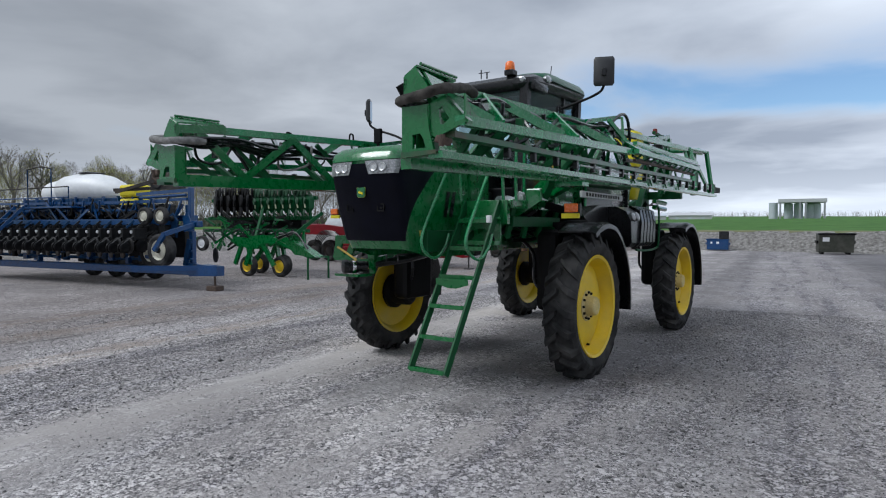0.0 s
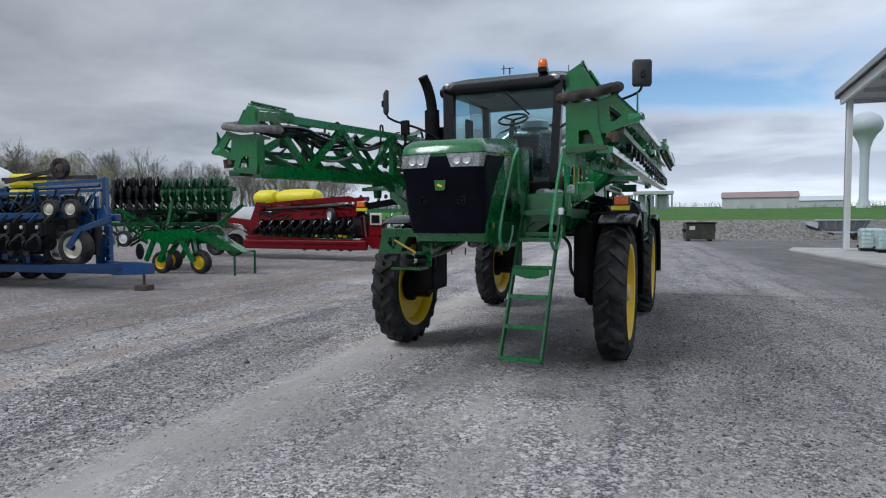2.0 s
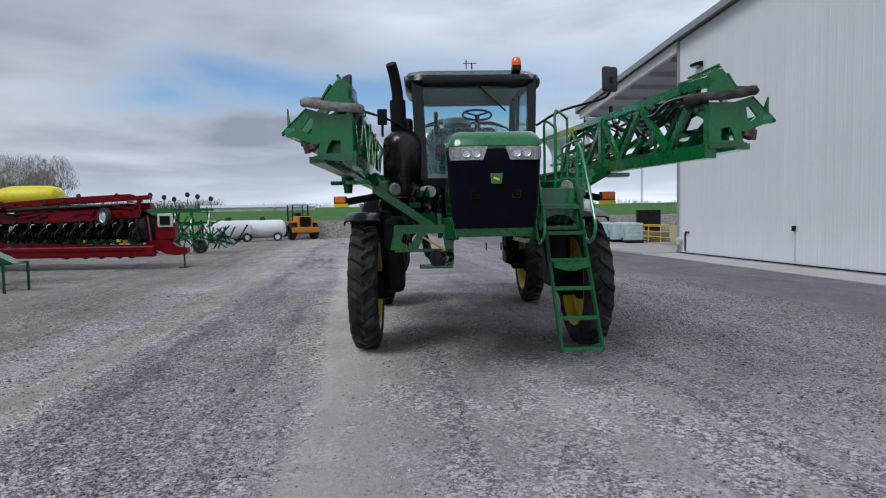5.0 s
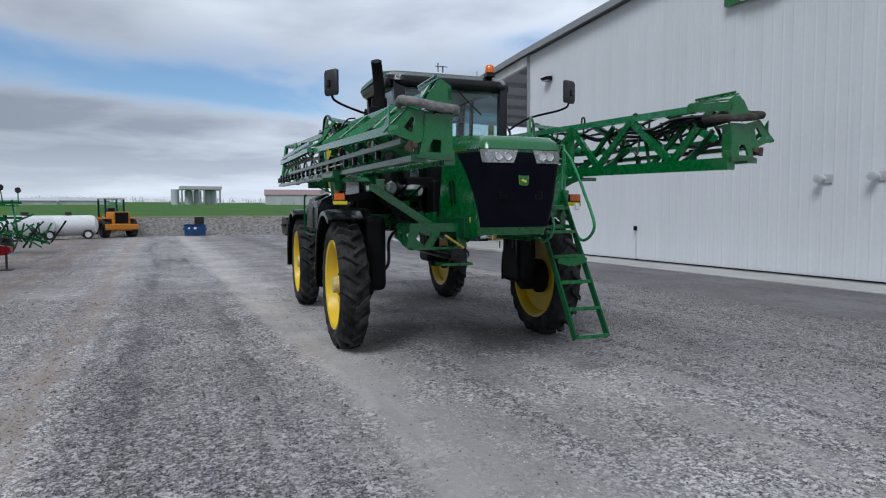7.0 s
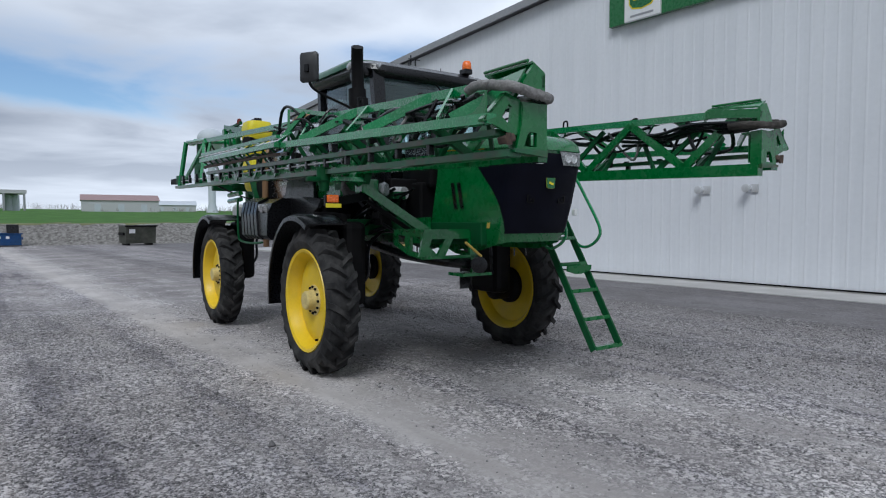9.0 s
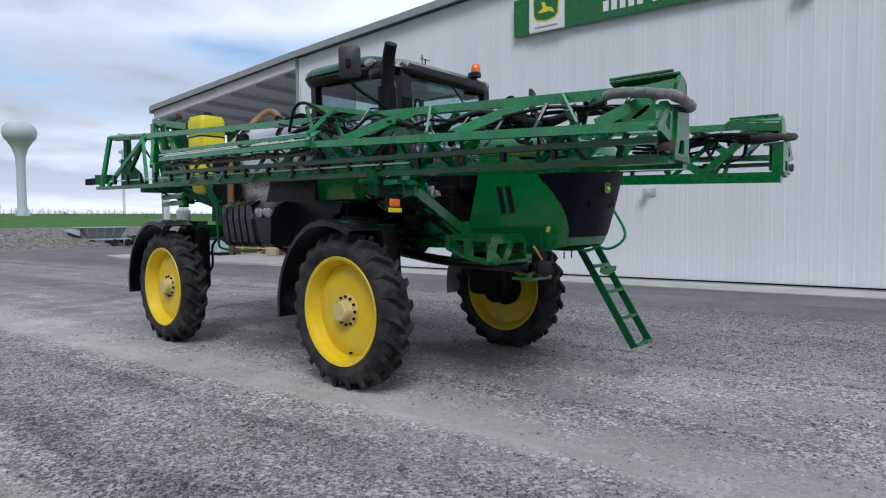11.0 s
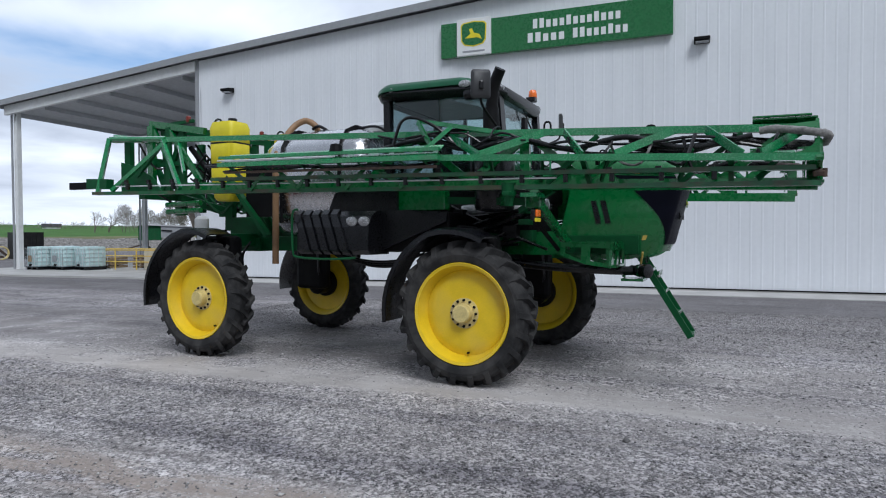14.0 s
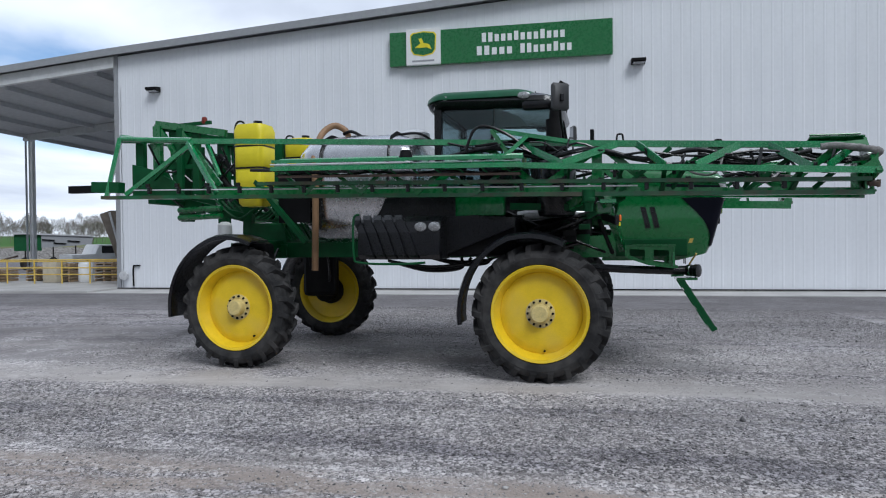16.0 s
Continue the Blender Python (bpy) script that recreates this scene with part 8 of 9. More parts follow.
for k in range(14):
    x = -1.3 + 0.62 * k
    part("gauge_wheel", lathe(B(), [(0.04, 0.05), (0.11, 0.05), (0.14, 0.02), (0.14, -0.02), (0.04, -0.05)], pose(x, 0.1 + 0.25 * (k % 2), 2.94 + 0.12 * (k % 3), 0, 0, 70), 12), RUBBER, till)
    part("wheel_stem", beam(B(), (x, 0.1, 2.4), (x, 0.1 + 0.25 * (k % 2), 2.95), 0.04, 0.05), GREEN, till)
    part("tine", tube(B(), bent([(x, 0.9, 1.0), (x - 0.15, 1.1, 0.75), (x - 0.1, 1.25, 0.4), (x + 0.05, 1.2, 0.1)]), 0.03, 6), IRON, till)
for x in (-0.8, 0.6, 2.5, 4.5):
    small_wheel("ground_wheel", till, (x, 0.6, 0.38), 0.38, 0.22, IRON, 80)
part("drawbar", beam(B(), (-1.2, 0.4, 0.9), (-2.6, 0.5, 0.45), 0.10, 0.12), GREEN, till)

for k, (x, y, t) in enumerate(((-13.2, 50.6, 8), (-15.6, 49.0, 40))):
    nurse = thing("nurse_tank", "white ammonia nurse tank lying on a low trailer", "tank", pose(x, y, 0, 0, 0, t) @ Matrix.Scale(1.15, 4), "nurse tanks")
    bm = B()
    lathe(bm, [(0.15, -1.62), (0.42, -1.55), (0.60, -1.40), (0.64, -1.2), (0.64, 1.2), (0.60, 1.40), (0.42, 1.55), (0.15, 1.62)], pose(0, 0, 0.86), 24)
    part("vessel", bm, TANK_WHITE, nurse, "", True)
    bm = B()
    for z in (-1.0, 1.0):
        box(bm, (z, 0, 0.28), (0.14, 1.0, 0.30))
    box(bm, (0, 0, 0.40), (3.0, 0.2, 0.10))
    part("trailer_frame", bm, IRON, nurse)
    for q in (-1, 1):
        small_wheel("wheel", nurse, (1.0, 0.62 * q, 0.30), 0.30, 0.2, WHITE, 90)
        small_wheel("wheel", nurse, (-1.0, 0.62 * q, 0.30), 0.30, 0.2, WHITE, 90)
    part("fittings", box(B(), (0.0, 0, 1.60), (0.35, 0.25, 0.22), None, 0.03), IRON, nurse)

# wheel loader, bins
loader = thing("wheel_loader", "orange-yellow articulated wheel loader with a dark cab", "loader", pose(-10.5, 53.2, 0, 0, 0, 24) @ Matrix.Scale(1.04, 4))
for x in (-0.95, 0.95):
    for y in (-0.9, 1.5):
        small_wheel("wheel", loader, (x, y, 0.68), 0.68, 0.5, BLACK_MATT, 0)
bm = B()
box(bm, (0, -0.9, 1.35), (1.3, 1.3, 1.1), None, 0.10)
box(bm, (0, -1.25, 0.75), (1.8, 0.5, 0.5), None, 0.05)
part("engine_cover", bm, ORANGE, loader)
part("counterweight", box(B(), (0, -1.45, 0.78), (2.3, 0.55, 0.42), None, 0.06), ORANGE, loader)
for x in (-0.95, 0.95):
    part("mudguard", box(B(), (x, -0.9, 1.42), (0.52, 1.3, 0.08), None, 0.03), ORANGE, loader)
bm = B()
box(bm, (0, -1.57, 1.45), (0.9, 0.06, 0.8))
part("radiator_grille", bm, BLACK_MATT, loader)
part("front_frame", box(B(), (0, 1.5, 0.9), (1.2, 1.8, 0.6), None, 0.06), ORANGE, loader)
for x in (-0.5, 0.5):
    part("lift_arm", beam(B(), (x, 0.9, 1.6), (x, 3.0, 0.6), 0.14, 0.25), ORANGE, loader)
bm = B()
plate(bm, [(-1.3, 3.0, 0.05), (-1.3, 3.9, 0.05), (-1.3, 3.2, 0.9), (-1.3, 2.9, 0.9)], (2.6, 0, 0))
part("bucket", bm, IRON, loader)
bm = B()
box(bm, (0, 0.3, 2.90), (1.45, 1.5, 0.12), None, 0.03)
part("cab_roof", bm, WHITE, loader)
for x in (-0.65, 0.65):
    for y in (-0.35, 0.95):
        part("pillar", beam(B(), (x, y, 1.5), (x, y, 2.86), 0.10, 0.10), BLACK, loader)
bm = B()
box(bm, (0, 0.3, 2.3), (1.26, 1.26, 1.0))
part("cab_glass", bm, GLASS, loader)
part("seat", box(B(), (0, 0.4, 1.8), (0.5, 0.5, 0.8), None, 0.05), BLACK, loader)

blue_bin = thing("blue_dumpster", "small blue steel dumpster with one lid open", "dumpster", pose(-4.65, 52.4, 0) @ Matrix.Diagonal((0.90, 1.02, 1.02, 1)))
bm = B()
box(bm, (0, 0, 0.48), (1.75, 1.1, 0.80), None, 0.03)
box(bm, (0, -0.5, 0.86), (1.9, 0.10, 0.08))
part("bin_body", bm, BLUE, blue_bin)
bm = B()
box(bm, (0.42, 0.45, 1.18), (0.80, 0.06, 0.62), pose(0, 0, 0, -8))
part("open_lid", bm, BLACK, blue_bin)
part("closed_lid", box(B(), (-0.42, 0, 0.91), (0.85, 1.15, 0.05)), BLUE, blue_bin)
part("bin_label", box(B(), (0.0, -0.556, 0.62), (0.22, 0.01, 0.16)), SIGN_WHITE, blue_bin)
part("bin_label", box(B(), (-0.5, -0.556, 0.62), (0.14, 0.01, 0.14)), SIGN_WHITE, blue_bin)
for x in (-0.94, 0.94):
    part("fork_pocket", box(B(), (x, 0, 0.55), (0.10, 0.9, 0.16)), BLUE, blue_bin)

dump = thing("dark_dumpster", "dark olive steel dumpster by the stony bank", "dumpster", pose(2.95, 49.4, 0, 0, 0, 4) @ Matrix.Scale(1.11, 4))
bm = B()
plate(bm, [(-0.92, -0.65, 0.12), (-0.92, 0.65, 0.12), (-0.92, 0.75, 1.25), (-0.92, -0.85, 1.25)], (1.84, 0, 0))
part("bin_body", bm, material("olive_paint", (0.055, 0.058, 0.045), 0.6, var=0.2, dirt=(0.16, 0.15, 0.13), dirt_amount=0.4), dump)
part("rim", box(B(), (0, -0.84, 1.25), (1.98, 0.10, 0.10)), BLACK_MATT, dump)
part("lid", box(B(), (0, -0.05, 1.29), (1.86, 1.55, 0.04)), BLACK, dump)
for x in (-0.97, 0.97):
    part("fork_pocket", box(B(), (x, 0, 0.75), (0.10, 1.0, 0.18)), BLACK_MATT, dump)
part("bin_label", box(B(), (-0.55, -0.80, 0.92), (0.36, 0.01, 0.26), pose(0, 0, 0, 8)), SIGN_WHITE, dump)
for x in (-0.7, 0.7):
    part("skid", box(B(), (x, 0, 0.06), (0.14, 1.2, 0.12)), BLACK_MATT, dump)

# ---- under the canopy ----
for k in range(4):
    tote = thing("liquid_tote", "pale green caged liquid tote on a dark pallet", "tote", pose((9.45, 9.75, 10.0, 10.75)[k], (34.0, 32.72, 31.45, 34.1)[k], 0.08, 0, 0, (-12, -10, -14, -8)[k]), "liquid totes")
    bm = B()
    loft(bm, [rrect(0, 0, hx, hy, 0.09, z, 3) for hx, hy, z in ((0.48, 0.56, 0.16), (0.5, 0.575, 0.22), (0.5, 0.575, 1.05), (0.47, 0.55, 1.12), (0.2, 0.2, 1.14))])
    part("bottle", bm, TOTE, tote, "", True)
    bm = B()
    for z in (0.22, 0.42, 0.62, 0.82, 1.02):
        for a, b in (((-0.53, -0.6), (0.53, -0.6)), ((0.53, -0.6), (0.53, 0.6)), ((0.53, 0.6), (-0.53, 0.6)), ((-0.53, 0.6), (-0.53, -0.6))):
            tube(bm, [(*a, z), (*b, z)], 0.011, 5)
    for i in range(6):
        for sx in (-0.53, 0.53):
            tube(bm, [(sx, -0.6 + 0.24 * i, 0.16), (sx, -0.6 + 0.24 * i, 1.08)], 0.011, 5)
        for sy in (-0.6, 0.6):
            tube(bm, [(-0.53 + 0.212 * i, sy, 0.16), (-0.53 + 0.212 * i, sy, 1.08)], 0.011, 5)
    part("cage", bm, STEEL, tote)
    bm = B()
    for y in (-0.5, 0, 0.5):
        box(bm, (0, y, 0.06), (1.0, 0.14, 0.12))
    box(bm, (0, 0, 0.14), (1.06, 1.2, 0.04))
    part("pallet", bm, BLACK, tote)
    part("label_plate", box(B(), (-0.545, 0.1, 0.55), (0.01, 0.34, 0.30)), (WOOD, TRIM, TOTE, TOTE)[k], tote)
    part("outlet", lathe(B(), [(0.05, 0), (0.06, 0.1), (0.04, 0.12)], pose(-0.50, 0, 0.24, 0, 0, 180), 10), BLACK, tote)

fence = thing("guard_railing", "faded yellow tubular steel guard railing", "railing", pose(10.35, 23.4, 0.08) @ Matrix.Diagonal((1, 1, 0.94, 1)))
for z in (0.42, 0.72, 1.02, 1.09):
    part("rail", tube(B(), [(0, 0, z), (0, 10.9, z)], 0.028, 8), SAFETY, fence)
for k in range(9):
    part("rail_post", tube(B(), [(0, 1.36 * k, 0), (0, 1.36 * k, 1.10)], 0.032, 8), SAFETY, fence)
for k in range(5):
    rr = random.Random(50 + k)
    stack = thing("pallet_stack", "stack of weathered wooden pallets behind the railing", "pallets", pose(11.7 + 0.7 * (k % 2), 24.8 + 1.8 * k, 0.08, 0, 0, rr.uniform(-8, 8)), "pallet stacks")
    for i in range(4 + (k * 7) % 4):
        pallet = part("pallet", box(B(), (0, 0, 0.05 + 0.14 * i), (1.15, 0.09, 0.08)), WOOD, stack)
        for y in (-0.45, 0.45):
            part("stringer", box(B(), (0, y, 0.05 + 0.14 * i), (1.15, 0.09, 0.08)), WOOD, pallet)
        for x in (-0.5, -0.25, 0, 0.25, 0.5):
            part("deck_board", box(B(), (x, 0, 0.100 + 0.14 * i), (0.12, 1.0, 0.02)), WOOD, pallet)
cab1 = thing("storage_cabinet", "beige steel cabinet behind the railing", "cabinet", pose(11.2, 28.6, 0.08))
part("body", box(B(), (0, 0, 0.5), (0.6, 0.7, 1.0), None, 0.02), material("beige_steel", (0.55, 0.50, 0.40), 0.6, var=0.1), cab1)
for x, y in ((11.3, 24.3), (11.4, 27.2)):
    drum = thing("white_drum", "white plastic chemical drum", "drum", pose(x, y, 0.08), "drums")
    part("shell", lathe(B(), [(0.27, 0), (0.29, 0.05), (0.29, 0.8), (0.25, 0.88), (0.08, 0.9)], ALONG_Z, 18), TANK_WHITE, drum, "", True)
bins = thing("dark_container", "dark brown open steel container on the stony bank", "container", pose(20.6, 51.0, 0, 0, 0, -20))
bm = B()
holed(bm, [(-1.0, -0.7, 2.0), (1.0, -0.7, 2.0), (1.0, 0.7, 2.0), (-1.0, 0.7, 2.0)], [(-0.94, -0.64, 2.0), (0.94, -0.64, 2.0), (0.94, 0.64, 2.0), (-0.94, 0.64, 2.0)], (0, 0, -2.0))
part("container_shell", bm, SEAL, bins)
for k in range(6):
    part("container_rib", box(B(), (-0.9 + 0.36 * k, -0.72, 1.0), (0.07, 0.05, 1.95)), SEAL, bins)

header = thing("grain_header", "dark green harvest header under a pale grey cover", "header", pose(26.0, 42.8, 0, 0, 0, -48) @ Matrix.Diagonal((0.70, 1, 1, 1)))
bm = B()
plate(bm, [(-2.5, -1.0, 1.35), (-2.5, 0.8, 1.35), (-2.5, 0.9, 2.5), (-2.5, -0.9, 2.5)], (2.3, 0, 0))
part("header_shell", bm, GREEN_DARK, header)
bm = B()
plate(bm, [(-0.2, -1.05, 1.55), (4.2, -1.05, 1.75), (4.4, -1.0, 2.30), (-0.2, -1.0, 2.48)], (0, 1.9, 0))
part("header_side", bm, TRIM, header)
bm = B()
plate(bm, [(-2.7, -1.1, 2.55), (4.5, -1.1, 2.32), (4.5, -1.1, 2.40), (-2.7, -1.1, 2.66)], (0, 2.2, 0))
part("header_cover", bm, FAR_WALL, header)
for x, z in ((0.4, 2.1), (1.4, 1.85), (2.6, 2.0)):
    part("side_slat", box(B(), (x, -1.09, z), (1.1, 0.04, 0.09), pose(0, 0, 0, 0, 3, 0)), BLACK_MATT, header)
for x in (-1.6, 0.8, 2.8):
    part("stand_leg", beam(B(), (x, -0.2, 0.3), (x, -0.2, 1.7), 0.12, 0.14), IRON, header)
    small_wheel("trailer_wheel", header, (x, -0.6, 0.45), 0.45, 0.25, IRON, 90)
part("drawbar", beam(B(), (-2.2, -0.4, 1.0), (-3.6, -0.6, 0.7), 0.12, 0.12), RUST, header)

trailer = thing("hopper_trailer", "pale grey hopper trailer parked before the stony bank", "trailer", pose(13.6, 52.8, 0, 0, 0, -4) @ Matrix.Diagonal((0.8, 1, 0.9, 1)))
bm = B()
loft(bm, [[(sx * hx, sy * hy, z) for sx, sy in ((-1, -1), (1, -1), (1, 1), (-1, 1))] for hx, hy, z in ((1.5, 0.5, 0.75), (1.62, 0.65, 0.95), (2.05, 0.95, 1.72))])
part("hopper_body", bm, TRIM, trailer)
for y in (-0.97, 0.97):
    part("hopper_rim", box(B(), (0, y, 1.74), (4.2, 0.10, 0.10)), FAR_STEEL, trailer)
for x in (-2.07, 2.07):
    part("hopper_rim", box(B(), (x, 0, 1.74), (0.10, 2.0, 0.10)), FAR_STEEL, trailer)
part("chassis", box(B(), (0.2, -0.6, 0.68), (5.0, 0.12, 0.16)), FAR_STEEL, trailer)
part("chassis", box(B(), (0.2, 0.6, 0.68), (5.0, 0.12, 0.16)), FAR_STEEL, trailer)
part("end_chute", plate(B(), [(-2.2, -0.7, 1.0), (-3.2, -0.7, 1.35), (-3.2, -0.7, 1.62), (-2.2, -0.7, 1.55)], (0, 1.2, 0)), FAR_STEEL, trailer)
for k in range(5):
    part("side_rib", beam(B(), (-1.4 + 0.7 * k, -0.60, 0.92), (-1.7 + 0.85 * k, -0.98, 1.70), 0.06, 0.06), FAR_STEEL, trailer)
    part("frame_leg", beam(B(), (-2.1 + 1.0 * k, -0.6, 0.2), (-1.9 + 0.95 * k, -0.6, 0.7), 0.07, 0.08), FAR_STEEL, trailer)
for x in (-1.2, 0.9, 2.2):
    for y in (-0.8, 0.8):
        small_wheel("wheel", trailer, (x, y, 0.34), 0.34, 0.22, IRON, 90)

scrap = thing("scrap_heap", "heap of rusty farm machine parts by the bank", "scrap", pose(17.0, 50.6, 0, 0, 0, 0))
rr = random.Random(91)
for k in range(16):
    c = Vector((rr.uniform(-2.2, 1.6), rr.uniform(-0.7, 0.7), rr.uniform(0.2, 0.75)))
    d = Vector((rr.uniform(-0.9, 0.9), rr.uniform(-0.4, 0.4), rr.uniform(-0.15, 0.35)))
    part("scrap_bar", beam(B(), c - d, c + d, 0.10, 0.14), (RUST, IRON, SEAL)[k % 3], scrap)
part("scrap_box", box(B(), (-1.2, 0, 0.45), (1.3, 0.9, 0.9), None, 0.03), SEAL, scrap)
for x in (0.4, 1.1):
    part("scrap_rim", lathe(B(), [(0.42, -0.08), (0.50, -0.08), (0.50, 0.08), (0.42, 0.08), (0.42, -0.08)], pose(x, -0.6, 0.5, 0, 0, 80), 18, cap=False), HUB, scrap)

panel = thing("leaning_panel", "dark brown wall panel standing out at the hall corner", "panel", pose(9.0, 23.1, 0.08))
bm = B()
plate(bm, [(0, 0.05, 0.0), (0, 0.32, 0.0), (0, 0.95, 1.80), (0, 1.42, 2.88), (0, 0.95, 3.02), (0, 0.05, 3.02)], (0.05, 0, 0))
part("sheet", bm, material("brown_board", (0.10, 0.085, 0.07), 0.8, var=0.3, scale=3), panel)
part("edge_batten", beam(B(), (-0.03, 0.10, 0.02), (-0.03, 0.95, 2.95), 0.05, 0.07), TRIM, panel)

car = thing("white_pickup", "white pickup partly hidden behind the railing", "car", pose(25.3, 37.4, 0, 0, 0, -25))
bm = B()
loft(bm, [[(x * (1 if abs(w) < 0.8 else 0.985), w, z if z < 1.2 or abs(w) < 0.8 else z - 0.03) for x, z in ((-2.5, 0.55), (2.5, 0.55), (2.55, 0.95), (1.35, 1.08), (0.65, 1.72), (-0.75, 1.76), (-1.05, 1.10), (-2.5, 1.08))] for w in (-0.95, -0.75, 0.75, 0.95)])
part("body", bm, WHITE, car, "", False)
for y in (-0.965, 0.965):
    part("side_window", plate(B(), [(-0.6, y, 1.15), (0.85, y, 1.15), (0.5, y, 1.62), (-0.6, y, 1.66)], (0, 0.004, 0)), BLACK, car)
for x in (-1.5, 1.6):
    for y in (-0.88, 0.88):
        small_wheel("wheel", car, (x, y, 0.38), 0.38, 0.24, STEEL, 0)

# ---- far buildings and masts ----


def land_at(x, y):
    return land_height(x, y)[0]


silo = thing("far_open_shed", "distant steel shed with tall silos under a flat roof", "shed", pose(3.9, 179.2, land_at(3.9, 179.2) - 0.3) @ Matrix.Scale(1.22, 4))
z0 = 0.3
part("roof_slab", box(B(), (0, 0, 3.9), (8.6, 6, 0.75), None, 0.05), FAR_WALL, silo)
for x in (-3.9, -0.4, 0.6, 3.9):
    part("column", box(B(), (x, -2.8, 1.8), (0.35, 0.35, 3.8)), TRIM, silo)
for x in (-2.4, -0.6, 1.6, 2.6):
    part("silo_tank", lathe(B(), [(0.85, 0), (0.85, 3.3), (0.4, 3.5)], pose(x, 0.5, 0) @ ALONG_Z, 16), FAR_STEEL, silo, "", True)
part("silo_tank", lathe(B(), [(0.85, 0), (0.85, 3.6)], pose(-5.2, 0, 0) @ ALONG_Z, 16), FAR_STEEL, silo, "", True)


def barn(x, y, t, L, W, H, R, wall_mat, roof_mat, label, base=0.0):
    b = thing("far_barn", label, "barn", pose(x, y, land_at(x, y) - 0.4 + base, 0, 0, t), "far barns")
    part("wall", box(B(), (0, 0, H / 2), (L, W, H)), wall_mat, b)
    bm = B()
    plate(bm, [(-L / 2 - 0.3, -W / 2 - 0.3, H), (-L / 2 - 0.3, 0, H + R), (-L / 2 - 0.3, W / 2 + 0.3, H)], (L + 0.6, 0, 0))
    part("roof", bm, roof_mat, b)
    for k in range(3):
        part("door", box(B(), (-L * 0.3 + L * 0.3 * k, -W / 2 - 0.05, H * 0.35), (L * 0.08, 0.1, H * 0.7)), FAR_STEEL, b)
    return b


barn(34.2, 199, -9, 19.6, 11, 3.5, 1.8, FAR_WALL, FAR_RED, "long grey barn with a faded red roof")
barn(59.0, 232, -14, 14.0, 9, 2.5, 1.6, FAR_WALL, FAR_STEEL, "distant pale farm shed")
barn(-44, 205, 10, 22, 10, 1.6, 0.9, FAR_WALL, FAR_STEEL, "distant low white shed across the field")
barn(-26.8, 215, 5, 13, 8, 1.6, 1.0, FAR_WALL, FAR_WALL, "distant grey shed across the field")

barn(109, 166, -37, 4.2, 4, 1.2, 0.9, WHITE, SEAL, "small distant white farmhouse with a dark roof", -0.3)

tower = thing("water_tower", "pale grey single-pedestal water tower far away", "water tower", pose(59.9, 196.0, land_at(59.9, 196.0) - 0.5) @ Matrix.Scale(1.52, 4))
zt = (31.2 - land_at(59.9, 196.0)) / 1.52
bm = B()
lathe(bm, [(0.01, zt)] + [(2.75 * math.sin(radians(a)), zt - 2.35 + 2.35 * math.cos(radians(a))) for a in range(15, 150, 15)] + [(1.25, zt - 5.2), (0.85, zt - 6.6), (0.72, zt - 9), (0.75, 2.0), (1.3, 0.0)], ALONG_Z, 28)
part("tower_shell", bm, FAR_STEEL, tower, "", True)
mast = thing("radio_mast", "slender lattice radio mast far away", "mast", pose(134.5, 288.0, land_at(134.5, 288.0) - 0.5) @ Matrix.Diagonal((2.14, 2.14, 1.66, 1)))
bm = B()
for a in (0, 120, 240):
    tube(bm, [(0.25 * math.cos(radians(a)), 0.25 * math.sin(radians(a)), 0), (0.15 * math.cos(radians(a)), 0.15 * math.sin(radians(a)), 18.5)], 0.06, 5)
for k in range(24):
    a, b = radians(120 * (k % 3)), radians(120 * (k % 3) + 120)
    tube(bm, [(0.22 * math.cos(a), 0.22 * math.sin(a), 0.75 * k), (0.22 * math.cos(b), 0.22 * math.sin(b), 0.75 * k + 0.75)], 0.035, 4)
part("lattice", bm, FAR_STEEL, mast)
for z in (12.5, 15.0, 17.6):
    for a in (0, 120, 240):
        part("antenna", box(B(), (0.6 * math.cos(radians(a)), 0.6 * math.sin(radians(a)), z), (0.5, 0.3, 0.7)), FAR_STEEL, mast)


